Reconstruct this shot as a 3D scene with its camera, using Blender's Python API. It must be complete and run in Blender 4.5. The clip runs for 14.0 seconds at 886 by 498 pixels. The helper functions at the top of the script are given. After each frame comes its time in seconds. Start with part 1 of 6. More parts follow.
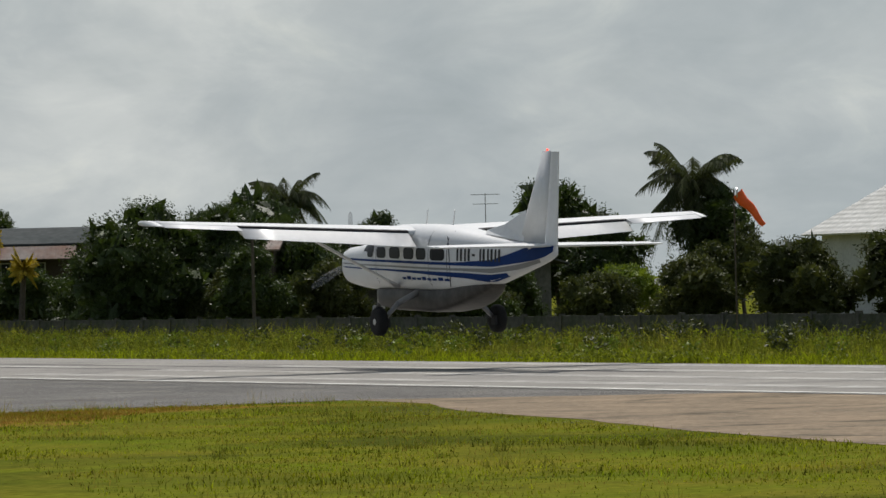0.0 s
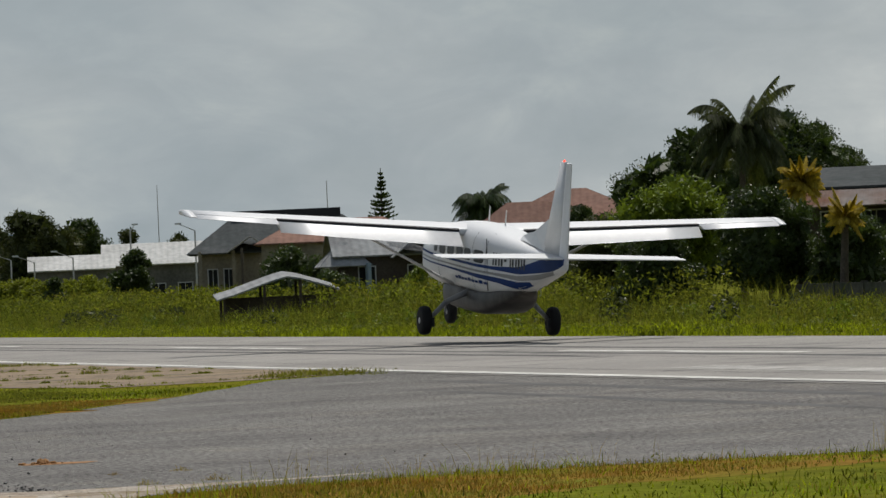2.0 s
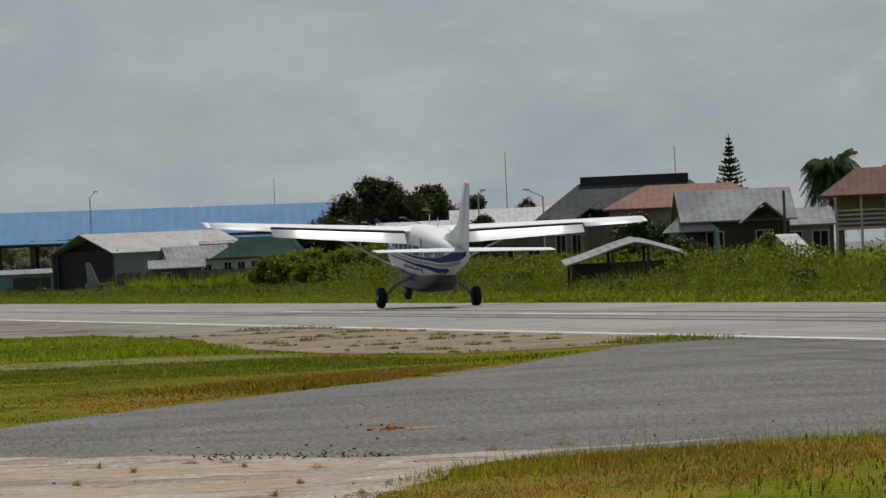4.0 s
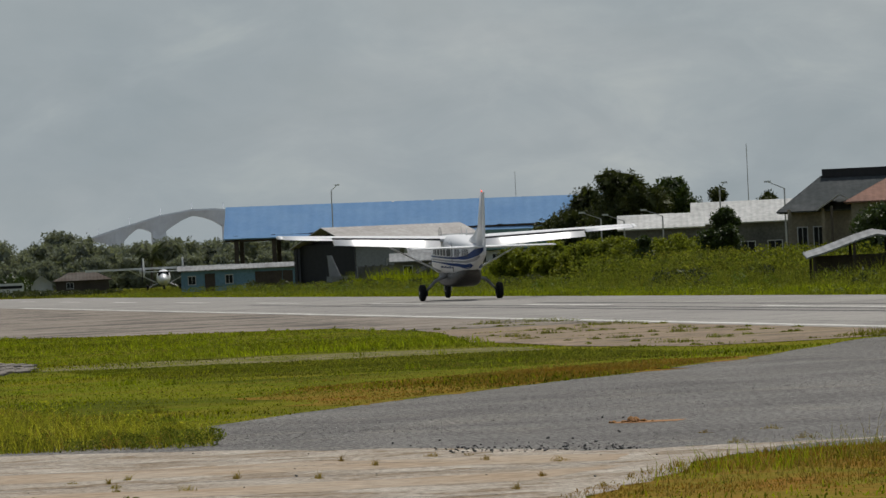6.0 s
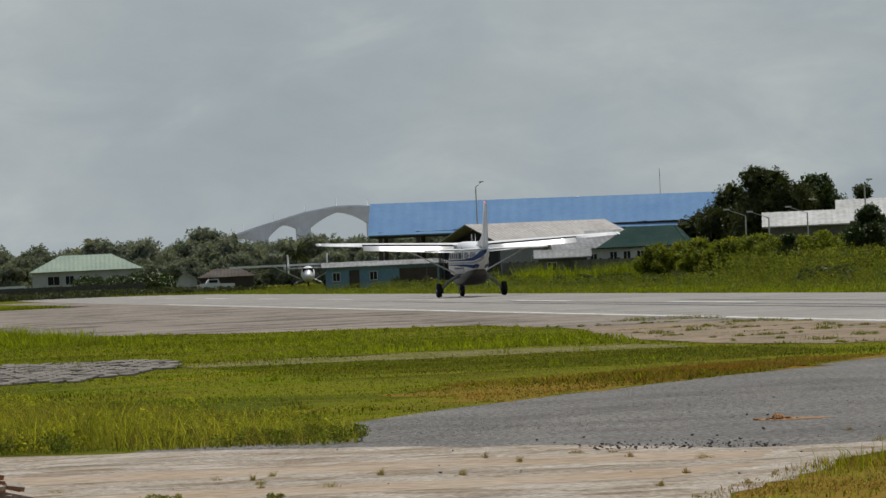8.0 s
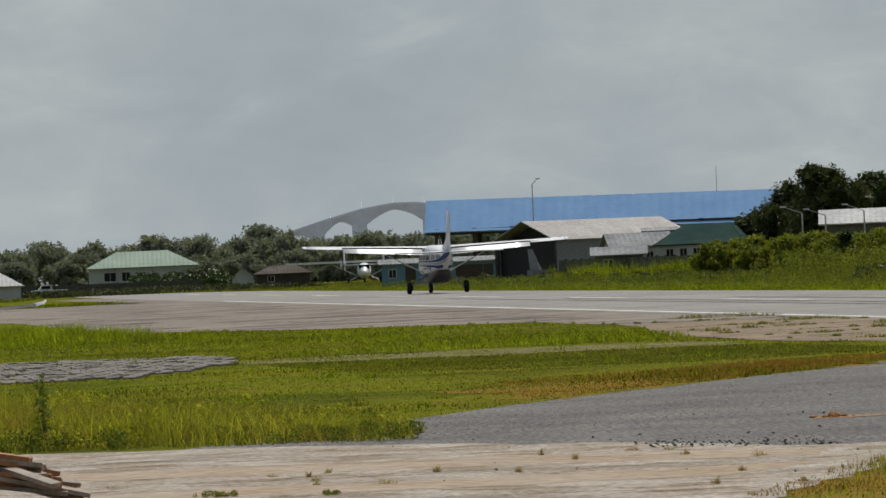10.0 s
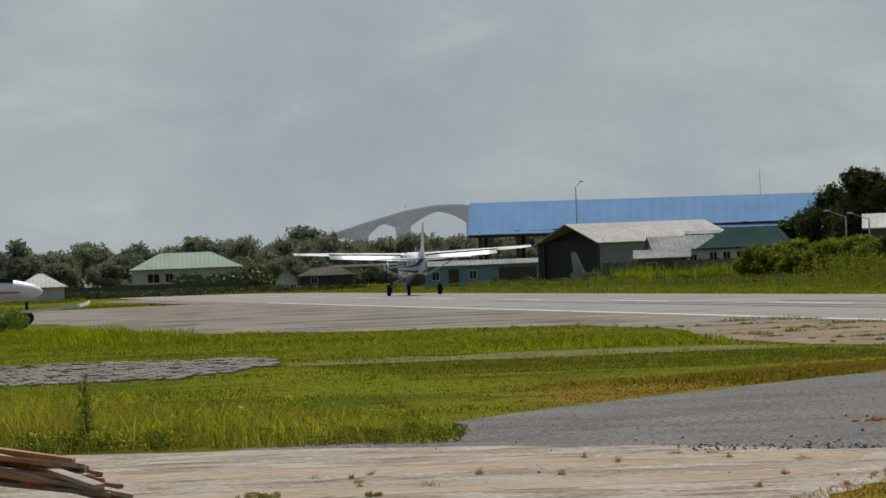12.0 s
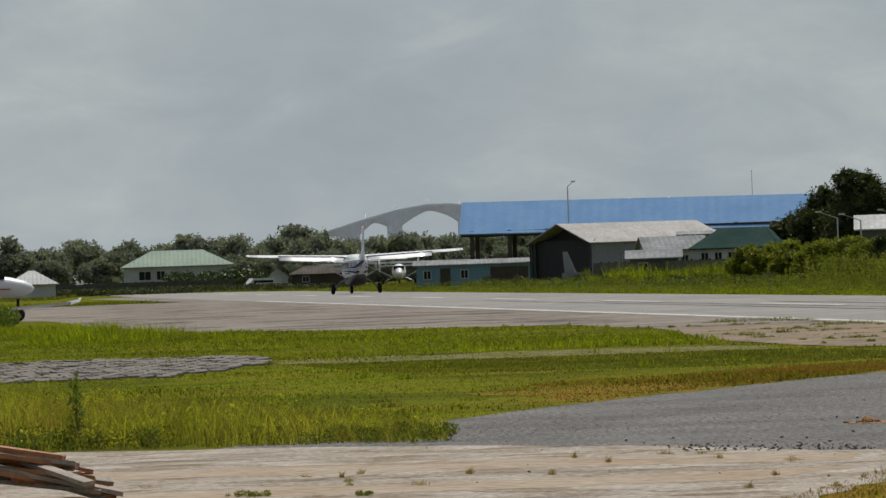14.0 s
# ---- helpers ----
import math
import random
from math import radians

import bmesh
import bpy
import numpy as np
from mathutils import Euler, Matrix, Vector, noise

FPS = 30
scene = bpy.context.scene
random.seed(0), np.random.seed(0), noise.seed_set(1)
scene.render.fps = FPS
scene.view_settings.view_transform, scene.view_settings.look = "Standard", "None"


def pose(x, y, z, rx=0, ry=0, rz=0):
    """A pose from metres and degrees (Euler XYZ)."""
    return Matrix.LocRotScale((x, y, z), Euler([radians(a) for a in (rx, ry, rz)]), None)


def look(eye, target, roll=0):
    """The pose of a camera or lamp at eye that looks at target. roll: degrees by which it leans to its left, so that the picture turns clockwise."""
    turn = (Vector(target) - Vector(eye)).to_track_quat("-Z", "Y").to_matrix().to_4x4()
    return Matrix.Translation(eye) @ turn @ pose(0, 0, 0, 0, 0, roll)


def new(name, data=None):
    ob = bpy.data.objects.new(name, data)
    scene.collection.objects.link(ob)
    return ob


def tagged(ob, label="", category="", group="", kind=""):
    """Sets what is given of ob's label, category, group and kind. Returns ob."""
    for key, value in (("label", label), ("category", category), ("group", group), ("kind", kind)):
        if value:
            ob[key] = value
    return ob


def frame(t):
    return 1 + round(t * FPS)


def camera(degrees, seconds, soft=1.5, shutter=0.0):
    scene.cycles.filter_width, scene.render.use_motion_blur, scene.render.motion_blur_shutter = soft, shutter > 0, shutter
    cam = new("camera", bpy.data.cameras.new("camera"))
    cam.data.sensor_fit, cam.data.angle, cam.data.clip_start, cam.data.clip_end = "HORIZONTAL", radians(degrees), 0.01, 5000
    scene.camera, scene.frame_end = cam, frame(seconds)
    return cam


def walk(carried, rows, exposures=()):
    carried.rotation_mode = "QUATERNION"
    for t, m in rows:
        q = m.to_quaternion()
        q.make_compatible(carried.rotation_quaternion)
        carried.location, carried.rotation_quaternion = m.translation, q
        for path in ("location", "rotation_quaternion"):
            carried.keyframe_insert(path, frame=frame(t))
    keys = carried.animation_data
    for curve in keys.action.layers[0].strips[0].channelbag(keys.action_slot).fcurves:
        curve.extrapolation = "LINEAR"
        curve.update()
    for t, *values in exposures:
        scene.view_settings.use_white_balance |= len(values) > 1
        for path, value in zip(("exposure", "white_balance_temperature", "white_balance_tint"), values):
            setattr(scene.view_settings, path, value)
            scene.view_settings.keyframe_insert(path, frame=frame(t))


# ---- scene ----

# ---- camera ----
EYE = 1.74
cam = camera(9.6, 14.0, soft=1.5)


def sight(x, y, yaw, pitch, roll, z=EYE):
    """A camera pose: yaw is clockwise from the runway's direction (+y), pitch is up."""
    return pose(x, y, z, 90 + pitch, 0, -yaw) @ pose(0, 0, 0, 0, 0, roll)


DOLLY = [  # seconds, x, y, z, yaw, pitch, roll
    (0.00, -25.46, -49.32, 2.350, 26.090, 0.330, -1.35),
    (0.30, -18.64, -39.97, 2.250, 24.160, 0.040, -1.65),
    (0.50, -14.55, -33.47, 2.150, 23.050, 0.140, -1.85),
    (0.70, -10.83, -26.80, 2.050, 21.500, 0.300, -1.95),
    (1.00, -6.11, -16.61, 1.950, 20.157, 0.260, -2.10),
    (1.25, -2.96, -8.60, 1.850, 18.860, 0.290, -2.25),
    (1.50, -0.78, -2.48, 1.770, 17.490, 0.265, -2.32),
    (1.75, -0.09, -0.29, 1.745, 16.350, 0.285, -2.40),
]
PAN = [
    (2.0, 15.433, 0.303, -2.48), (2.5, 14.553, 0.325, -2.55), (3.0, 13.288, 0.224, -2.53),
    (3.2, 12.838, 0.168, -2.50), (4.2, 11.45, 0.09, -2.54), (5.3, 10.401, 0.074, -2.57), (5.5, 10.079, 0.091, -2.62),
    (6.0, 9.023, 0.133, -2.64), (6.5, 8.321, 0.151, -2.59), (7.0, 8.212, 0.156, -2.57), (7.5, 7.723, 0.164, -2.59),
    (8.0, 7.456, 0.169, -2.59), (8.2, 7.380, 0.170, -2.59), (9.2, 7.03, 0.166, -2.55), (10.3, 6.697, 0.165, -2.48),
    (10.5, 6.578, 0.170, -2.46), (11.0, 6.421, 0.171, -2.32), (11.5, 6.387, 0.231, -2.27), (12.0, 6.375, 0.208, -2.29),
    (12.5, 6.386, 0.214, -2.23), (13.0, 6.404, 0.180, -1.98), (13.5, 6.442, 0.168, -1.97), (14.0, 6.466, 0.195, -1.98)]
walk(cam, [(t, sight(x, y, a, b, c, z)) for t, x, y, z, a, b, c in DOLLY] + [(t, sight(0, 0, a, b, c)) for t, a, b, c in PAN],
     exposures=[(0.0, 0.05), (0.5, 0.10), (1.0, -0.03), (2.0, -0.02), (3.0, -0.06), (5.3, -0.12), (7.0, -0.10), (8.0, -0.02), (14.0, -0.02)])

# ---- world and sun ----
SUN_EL, SUN_AZ = radians(60), radians(30)  # azimuth clockwise from +y


def node(nt, kind, **sets):
    n = nt.nodes.new(kind)
    for k, v in sets.items():
        if k in n.inputs:
            n.inputs[k].default_value = v
        else:
            setattr(n, k, v)
    return n


def link(nt, a, b):
    nt.links.new(a, b)


def math_node(nt, op, a, b=None, clamp=False):
    n = nt.nodes.new("ShaderNodeMath")
    n.operation, n.use_clamp = op, clamp
    for i, v in enumerate((a, b)):
        if v is None:
            continue
        if isinstance(v, (int, float)):
            n.inputs[i].default_value = v
        else:
            nt.links.new(v, n.inputs[i])
    return n.outputs[0]


def ramp(nt, fac, stops):
    n = nt.nodes.new("ShaderNodeValToRGB")
    e = n.color_ramp.elements
    while len(e) < len(stops):
        e.new(0.5)
    for i, (p, c) in enumerate(stops):
        e[i].position, e[i].color = p, (*c, 1) if len(c) == 3 else c
    nt.links.new(fac, n.inputs[0])
    return n.outputs[0]


def mix(nt, fac, a, b, mode="MIX"):
    n = nt.nodes.new("ShaderNodeMix")
    n.data_type, n.blend_type = "RGBA", mode
    for sock, v in ((n.inputs[0], fac), (n.inputs[6], a), (n.inputs[7], b)):
        if isinstance(v, (int, float)):
            sock.default_value = v
        elif isinstance(v, tuple):
            sock.default_value = (*v, 1)
        else:
            nt.links.new(v, sock)
    return n.outputs[2]


def build_world():
    w = bpy.data.worlds.new("sky")
    scene.world = w
    w.use_nodes = True
    nt = w.node_tree
    nt.nodes.clear()
    sky = node(nt, "ShaderNodeTexSky", sky_type="NISHITA", sun_disc=False)
    sky.sun_elevation, sky.sun_rotation = SUN_EL, SUN_AZ
    sky.air_density, sky.dust_density = 1.2, 3.0
    tc = node(nt, "ShaderNodeTexCoord")
    mp = node(nt, "ShaderNodeMapping")
    mp.inputs["Scale"].default_value = (17, 17, 30)
    link(nt, tc.outputs["Generated"], mp.inputs[0])
    n1 = node(nt, "ShaderNodeTexNoise", Scale=1.0, Detail=7.0, Roughness=0.55, Distortion=0.25)
    link(nt, mp.outputs[0], n1.inputs["Vector"])
    n2 = node(nt, "ShaderNodeTexNoise", Scale=0.35, Detail=3.0, Roughness=0.5)
    link(nt, mp.outputs[0], n2.inputs["Vector"])
    s = math_node(nt, "ADD", math_node(nt, "MULTIPLY", n1.outputs["Fac"], 0.6), math_node(nt, "MULTIPLY", n2.outputs["Fac"], 0.4))
    cloud = ramp(nt, s, [(0.36, (3.7, 4.25, 4.5)), (0.46, (4.3, 4.8, 5.0)), (0.55, (4.95, 5.4, 5.5)), (0.64, (6.4, 6.75, 6.65))])
    mp2 = node(nt, "ShaderNodeMapping")  # soft puffs, drawn out sideways
    mp2.inputs["Scale"].default_value = (34, 34, 78)
    link(nt, tc.outputs["Generated"], mp2.inputs[0])
    n3 = node(nt, "ShaderNodeTexNoise", Scale=1.0, Detail=6.0, Roughness=0.58, Distortion=0.5)
    link(nt, mp2.outputs[0], n3.inputs["Vector"])
    puff = ramp(nt, n3.outputs["Fac"], [(0.30, (0.91, 0.93, 0.95)), (0.48, (0.98, 0.99, 1.012)), (0.58, (1.045, 1.05, 1.06)), (0.70, (1.17, 1.155, 1.13))])
    xyz = node(nt, "ShaderNodeSeparateXYZ")  # closed cloud low over the land, broken overhead
    link(nt, tc.outputs["Generated"], xyz.inputs[0])
    soft = ramp(nt, s, [(0.36, (4.4, 5.08, 5.4)), (0.5, (4.8, 5.38, 5.62)), (0.64, (5.45, 5.9, 6.0))])
    cloud = mix(nt, ramp(nt, xyz.outputs["X"], [(0.16, (0.15,) * 3), (0.42, (1.0,) * 3)]), soft, cloud)
    side = ramp(nt, xyz.outputs["X"], [(0.0, (0.93, 0.945, 0.96)), (0.14, (0.955, 0.96, 0.965)), (0.30, (1.04, 1.03, 1.02)), (0.55, (1.22, 1.20, 1.17))])
    cloud = mix(nt, 1.0, cloud, side, "MULTIPLY")
    cloud = mix(nt, ramp(nt, xyz.outputs["X"], [(0.1, (0.75,) * 3), (0.4, (1.0,) * 3)]), cloud, mix(nt, 1.0, cloud, puff, "MULTIPLY"))
    open_sky = ramp(nt, xyz.outputs["Z"], [(0.0, (0.95,) * 3), (0.15, (0.93,) * 3), (0.45, (0.35,) * 3), (1.0, (0.2,) * 3)])
    cover = mix(nt, open_sky, sky.outputs[0], cloud)
    bg = node(nt, "ShaderNodeBackground", Strength=0.082)
    link(nt, cover, bg.inputs["Color"])
    out = node(nt, "ShaderNodeOutputWorld")
    link(nt, bg.outputs[0], out.inputs[0])


build_world()
sun_data = bpy.data.lights.new("sun", "SUN")
sun_data.energy, sun_data.angle, sun_data.color = 4.1, radians(0.55), (1, 0.965, 0.91)
sun = new("sun", sun_data)
sun_dir = Vector((math.cos(SUN_EL) * math.sin(SUN_AZ), math.cos(SUN_EL) * math.cos(SUN_AZ), math.sin(SUN_EL)))
sun.matrix_basis = look((40, 60, 90), Vector((40, 60, 90)) - sun_dir)
scene.view_settings.exposure = 0.0

# ---- materials ----


def material(name, color, rough=0.6, metal=0.0, vary=0.25, scale=3.0, fine=40.0, bump=0.1, other=None, gloss=0.3, space="Object", island=0.0, thin=0.0, stain=None):
    """A surface with blotches and grain at real-world size; island: how far loose pieces differ."""
    m = bpy.data.materials.new(name)
    m.use_nodes = True
    nt = m.node_tree
    b = nt.nodes["Principled BSDF"]
    b.inputs["Roughness"].default_value, b.inputs["Metallic"].default_value = rough, metal
    b.inputs["Specular IOR Level"].default_value = gloss
    tc = node(nt, "ShaderNodeTexCoord")
    big = node(nt, "ShaderNodeTexNoise", Scale=scale, Detail=5.0, Roughness=0.6)
    small = node(nt, "ShaderNodeTexNoise", Scale=fine, Detail=3.0, Roughness=0.6)
    for n in (big, small):
        link(nt, tc.outputs[space], n.inputs["Vector"])
    c2 = other or tuple(c * (1 - vary) for c in color)
    f1 = ramp(nt, big.outputs["Fac"], [(0.35, (0, 0, 0)), (0.65, (1, 1, 1))])
    col = mix(nt, f1, tuple(color), tuple(c2))
    if stain:  # patches of another colour: colour, scale, from, to
        st = node(nt, "ShaderNodeTexNoise", Scale=stain[1], Detail=6.0, Roughness=0.65, Distortion=0.6)
        link(nt, tc.outputs[space], st.inputs["Vector"])
        col = mix(nt, ramp(nt, st.outputs["Fac"], [(stain[2], (0, 0, 0)), (stain[3], (1, 1, 1))]), col, tuple(stain[0]))
    g = ramp(nt, small.outputs["Fac"], [(0.3, (1 - vary,) * 3), (0.7, (1 + vary * 0.5,) * 3)])
    col = mix(nt, 1.0, col, g, "MULTIPLY")
    if island:
        geo = node(nt, "ShaderNodeNewGeometry")
        k = ramp(nt, geo.outputs["Random Per Island"], [(0.0, (1 - island,) * 3), (1.0, (1 + island,) * 3)])
        col = mix(nt, 1.0, col, k, "MULTIPLY")
    link(nt, col, b.inputs["Base Color"])
    if bump:
        bp = node(nt, "ShaderNodeBump", Strength=bump, Distance=0.02)
        link(nt, small.outputs["Fac"], bp.inputs["Height"])
        link(nt, bp.outputs[0], b.inputs["Normal"])
    if thin:  # thin leaves let some light through
        tl, mx = node(nt, "ShaderNodeBsdfTranslucent"), node(nt, "ShaderNodeMixShader", Fac=thin)
        link(nt, mix(nt, 1.0, col, (1.0, 1.0, 0.55), "MULTIPLY"), tl.inputs["Color"])
        link(nt, b.outputs[0], mx.inputs[1])
        link(nt, tl.outputs[0], mx.inputs[2])
        link(nt, mx.outputs[0], nt.nodes["Material Output"].inputs[0])
    return m


# ---- mesh helpers ----


def mesh_of(name, bm, mat, smooth=False):
    me = bpy.data.meshes.new(name)
    if smooth:
        for p in bm.faces:
            p.smooth = True
    bm.to_mesh(me)
    bm.free()
    for mm in mat if isinstance(mat, (list, tuple)) else (mat,):
        me.materials.append(mm)
    return me


def part(name, bm, mat, parent=None, label="", smooth=False):
    ob = new(name, mesh_of(name, bm, mat, smooth))
    ob.parent = parent
    if label:
        tagged(ob, label)
    return ob


def thing(name, at, label, category, group="", kind="", rz=0.0):
    ob = new(name)
    ob.empty_display_size = 0.2
    ob.matrix_basis = pose(*at, 0, 0, rz)
    return tagged(ob, label, category, group, kind)


def box(bm, x0, x1, y0, y1, z0, z1, m=None):
    v = [bm.verts.new(p) for p in ((x0, y0, z0), (x1, y0, z0), (x1, y1, z0), (x0, y1, z0), (x0, y0, z1), (x1, y0, z1), (x1, y1, z1), (x0, y1, z1))]
    for q in ((3, 2, 1, 0), (4, 5, 6, 7), (0, 1, 5, 4), (1, 2, 6, 5), (2, 3, 7, 6), (3, 0, 4, 7)):
        bm.faces.new([v[i] for i in q])
    if m is not None:
        bmesh.ops.transform(bm, matrix=m, verts=v)
    return bm


def boxes(*args):
    bm = bmesh.new()
    for a in args:
        box(bm, *a)
    return bm


def loft(bm, rings, close=True, caps=True):
    """Skin a list of rings of points, each of the same length."""
    vs = [[bm.verts.new(p) for p in r] for r in rings]
    n = len(vs[0])
    for a, b in zip(vs, vs[1:]):
        for i in range(n if close else n - 1):
            j = (i + 1) % n
            bm.faces.new((a[i], a[j], b[j], b[i]))
    if caps and close:
        bm.faces.new(list(reversed(vs[0])))
        bm.faces.new(vs[-1])
    return bm


def tube(bm, a, b, ra, rb=None, n=8):
    a, b = Vector(a), Vector(b)
    rb = ra if rb is None else rb
    q = (b - a).to_track_quat("Z", "Y").to_matrix()
    ring = lambda c, r: [c + q @ Vector((r * math.cos(k * 6.2832 / n), r * math.sin(k * 6.2832 / n), 0)) for k in range(n)]
    return loft(bm, [ring(a, ra), ring(b, rb)])


def sheet(name, outline, z, mat, label, step=4.0, kind="structure", wobble=0.0):
    """A flat patch of ground with an outline that may wander a little."""
    pts = []
    for (ax, ay), (bx, by) in zip(outline, outline[1:] + outline[:1]):
        n = max(1, int(math.hypot(bx - ax, by - ay) / step))
        for i in range(n):
            x, y = ax + (bx - ax) * i / n, ay + (by - ay) * i / n
            if wobble:
                d = noise.noise_vector((x * 0.9, y * 0.9, 3.1)) * wobble + noise.noise_vector((x * 3.1, y * 3.1, 8.1)) * wobble * 0.35
                x, y = x + d.x, y + d.y
            pts.append((x, y, z))
    bm = bmesh.new()
    bm.faces.new([bm.verts.new(p) for p in pts])
    bmesh.ops.triangulate(bm, faces=bm.faces[:])
    for p in bm.faces:
        if p.normal.z < 0:
            p.normal_flip()
    return tagged(part(name, bm, mat), label, name.replace("_", " "), kind=kind)

M = {}
M["asphalt"] = material("asphalt_runway", (0.262, 0.25, 0.228), 0.95, vary=0.22, scale=0.12, fine=9.0, bump=0.2, other=(0.21, 0.20, 0.185), gloss=0.05, stain=((0.12, 0.117, 0.11), 0.35, 0.55, 0.75))
M["taxi"] = material("asphalt_taxiway", (0.195, 0.188, 0.177), 0.95, vary=0.85, scale=0.35, fine=16.0, bump=0.6, other=(0.135, 0.131, 0.125), gloss=0.0, stain=((0.205, 0.192, 0.172), 0.5, 0.52, 0.72))
M["sand"] = material("sandy_concrete", (0.265, 0.208, 0.15), 0.95, vary=0.35, scale=0.6, fine=6.0, bump=0.4, other=(0.175, 0.145, 0.11), gloss=0.0, stain=((0.10, 0.088, 0.068), 0.45, 0.54, 0.68))
M["apron"] = material("apron_concrete", (0.245, 0.213, 0.178), 0.95, vary=0.35, scale=0.16, fine=3.0, bump=0.3, other=(0.175, 0.152, 0.128), gloss=0.03, stain=((0.085, 0.077, 0.068), 0.22, 0.50, 0.60))
M["concrete"] = material("old_concrete", (0.385, 0.352, 0.30), 0.95, vary=0.55, scale=0.9, fine=14.0, bump=0.7, other=(0.24, 0.20, 0.155), gloss=0.0, stain=((0.19, 0.145, 0.10), 1.4, 0.52, 0.64))
M["soil"] = material("grass_soil", (0.10, 0.122, 0.012), 0.95, vary=0.4, scale=0.3, fine=5.0, bump=0.5, other=(0.135, 0.122, 0.018), gloss=0.0, stain=((0.06, 0.07, 0.012), 0.16, 0.46, 0.62))
M["white_line"] = material("line_paint", (0.60, 0.59, 0.55), 0.8, vary=0.35, scale=0.5, fine=5.0, bump=0.1, other=(0.40, 0.39, 0.36), gloss=0.03)
M["bar_paint"] = material("worn_bar_paint", (0.40, 0.39, 0.36), 0.85, vary=0.3, scale=0.4, fine=4.0, bump=0.1, other=(0.28, 0.272, 0.255), gloss=0.03, stain=((0.235, 0.226, 0.208), 0.9, 0.5, 0.62))
M["paver"] = material("paver_stone", (0.21, 0.19, 0.168), 0.95, vary=0.35, scale=2.0, fine=20.0, bump=0.3, other=(0.155, 0.14, 0.122), gloss=0.03)
M["drift"] = material("sand_drift", (0.285, 0.222, 0.158), 0.95, vary=0.3, scale=0.8, fine=6.0, bump=0.3, other=(0.33, 0.28, 0.22), gloss=0.0)
M["path"] = material("trodden_soil", (0.19, 0.165, 0.10), 0.95, vary=0.4, scale=0.8, fine=6.0, bump=0.3, other=(0.14, 0.135, 0.055), gloss=0.0, stain=((0.10, 0.105, 0.025), 0.9, 0.48, 0.6))
M["white"] = material("white_paint", (0.60, 0.605, 0.605), 0.35, vary=0.05, scale=0.8, fine=9.0, bump=0.0, gloss=0.5)
M["pod"] = material("pod_paint", (0.085, 0.078, 0.07), 0.45, vary=0.25, scale=1.1, fine=7.0, bump=0.0, other=(0.04, 0.037, 0.034), gloss=0.15)
M["blue"] = material("blue_paint", (0.006, 0.032, 0.14), 0.6, vary=0.1, scale=1.0, fine=9.0, bump=0.0, gloss=0.12)
M["tan"] = material("grey_paint", (0.22, 0.22, 0.22), 0.4, vary=0.1, bump=0.0)
M["black"] = material("black_lettering", (0.015, 0.015, 0.018), 0.5, vary=0.1, bump=0.0)
M["rubber"] = material("tyre_rubber", (0.012, 0.012, 0.012), 0.85, vary=0.3, bump=0.1)
M["steel"] = material("brushed_steel", (0.45, 0.45, 0.45), 0.4, metal=0.8, vary=0.2, bump=0.05)
M["gap"] = material("dark_gap", (0.03, 0.03, 0.032), 0.8, vary=0.2, bump=0.0)
M["window"] = material("dark_window", (0.01, 0.011, 0.013), 0.35, vary=0.1, bump=0.0, gloss=0.12)


def glow_material(name, color, strength):
    m = bpy.data.materials.new(name)
    m.use_nodes = True
    b = m.node_tree.nodes["Principled BSDF"]
    b.inputs["Base Color"].default_value = (*color, 1)
    b.inputs["Emission Color"].default_value, b.inputs["Emission Strength"].default_value = (*color, 1), strength
    return m


M["beacon"] = glow_material("beacon_red", (1.0, 0.05, 0.02), 2.5)



def blade_material():
    """Thin fast blades, mostly see-through."""
    m = bpy.data.materials.new("blade_blur")
    m.use_nodes = True
    nt = m.node_tree
    tr, mx = node(nt, "ShaderNodeBsdfTransparent"), node(nt, "ShaderNodeMixShader", Fac=0.22)
    b, out = nt.nodes["Principled BSDF"], nt.nodes["Material Output"]
    b.inputs["Base Color"].default_value = (0.2, 0.2, 0.2, 1)
    link(nt, tr.outputs[0], mx.inputs[1])
    link(nt, b.outputs[0], mx.inputs[2])
    link(nt, mx.outputs[0], out.inputs[0])
    return m


M["blade"] = blade_material()

# ---- ground ----
bm = bmesh.new()
xs = [-3500, -900, -200, -60, 0, 60, 200, 900, 3500]
ys = [-900, -200, -60, 0, 60, 200, 600, 1500, 4900]
gv = [[bm.verts.new((x, y, 0)) for x in xs] for y in ys]
for j in range(len(ys) - 1):
    for i in range(len(xs) - 1):
        bm.faces.new((gv[j][i], gv[j][i + 1], gv[j + 1][i + 1], gv[j + 1][i]))
tagged(part("ground", bm, M["soil"]), "grass-covered flat ground around the airfield", "ground", kind="structure")

TONGUE = [(6.4, 58.8), (8.1, 62.4), (10.4, 67.3), (14.8, 75.2), (18.0, 82.2), (20.1, 87.2), (22.4, 92.9), (24.6, 95.2)]
sheet("runway", [(25.0, -300), (40.6, -300), (40.6, 470), (36, 540), (26, 545), (25.0, 400)], 0.012, M["asphalt"], "weathered grey asphalt runway with faded markings", 6.0, wobble=0.12)
sheet("taxiway", [(3.6, 52.6)] + TONGUE + [(25.4, 97.5), (25.4, 39), (22, 42.6), (18.9, 45.3), (16.2, 44.7), (13.5, 44.9), (10.3, 44.3), (8.6, 43.0), (6.0, 50.6)],
      0.003, M["taxi"], "coarse dark grey asphalt taxiway joining the runway", 1.5, wobble=0.25)
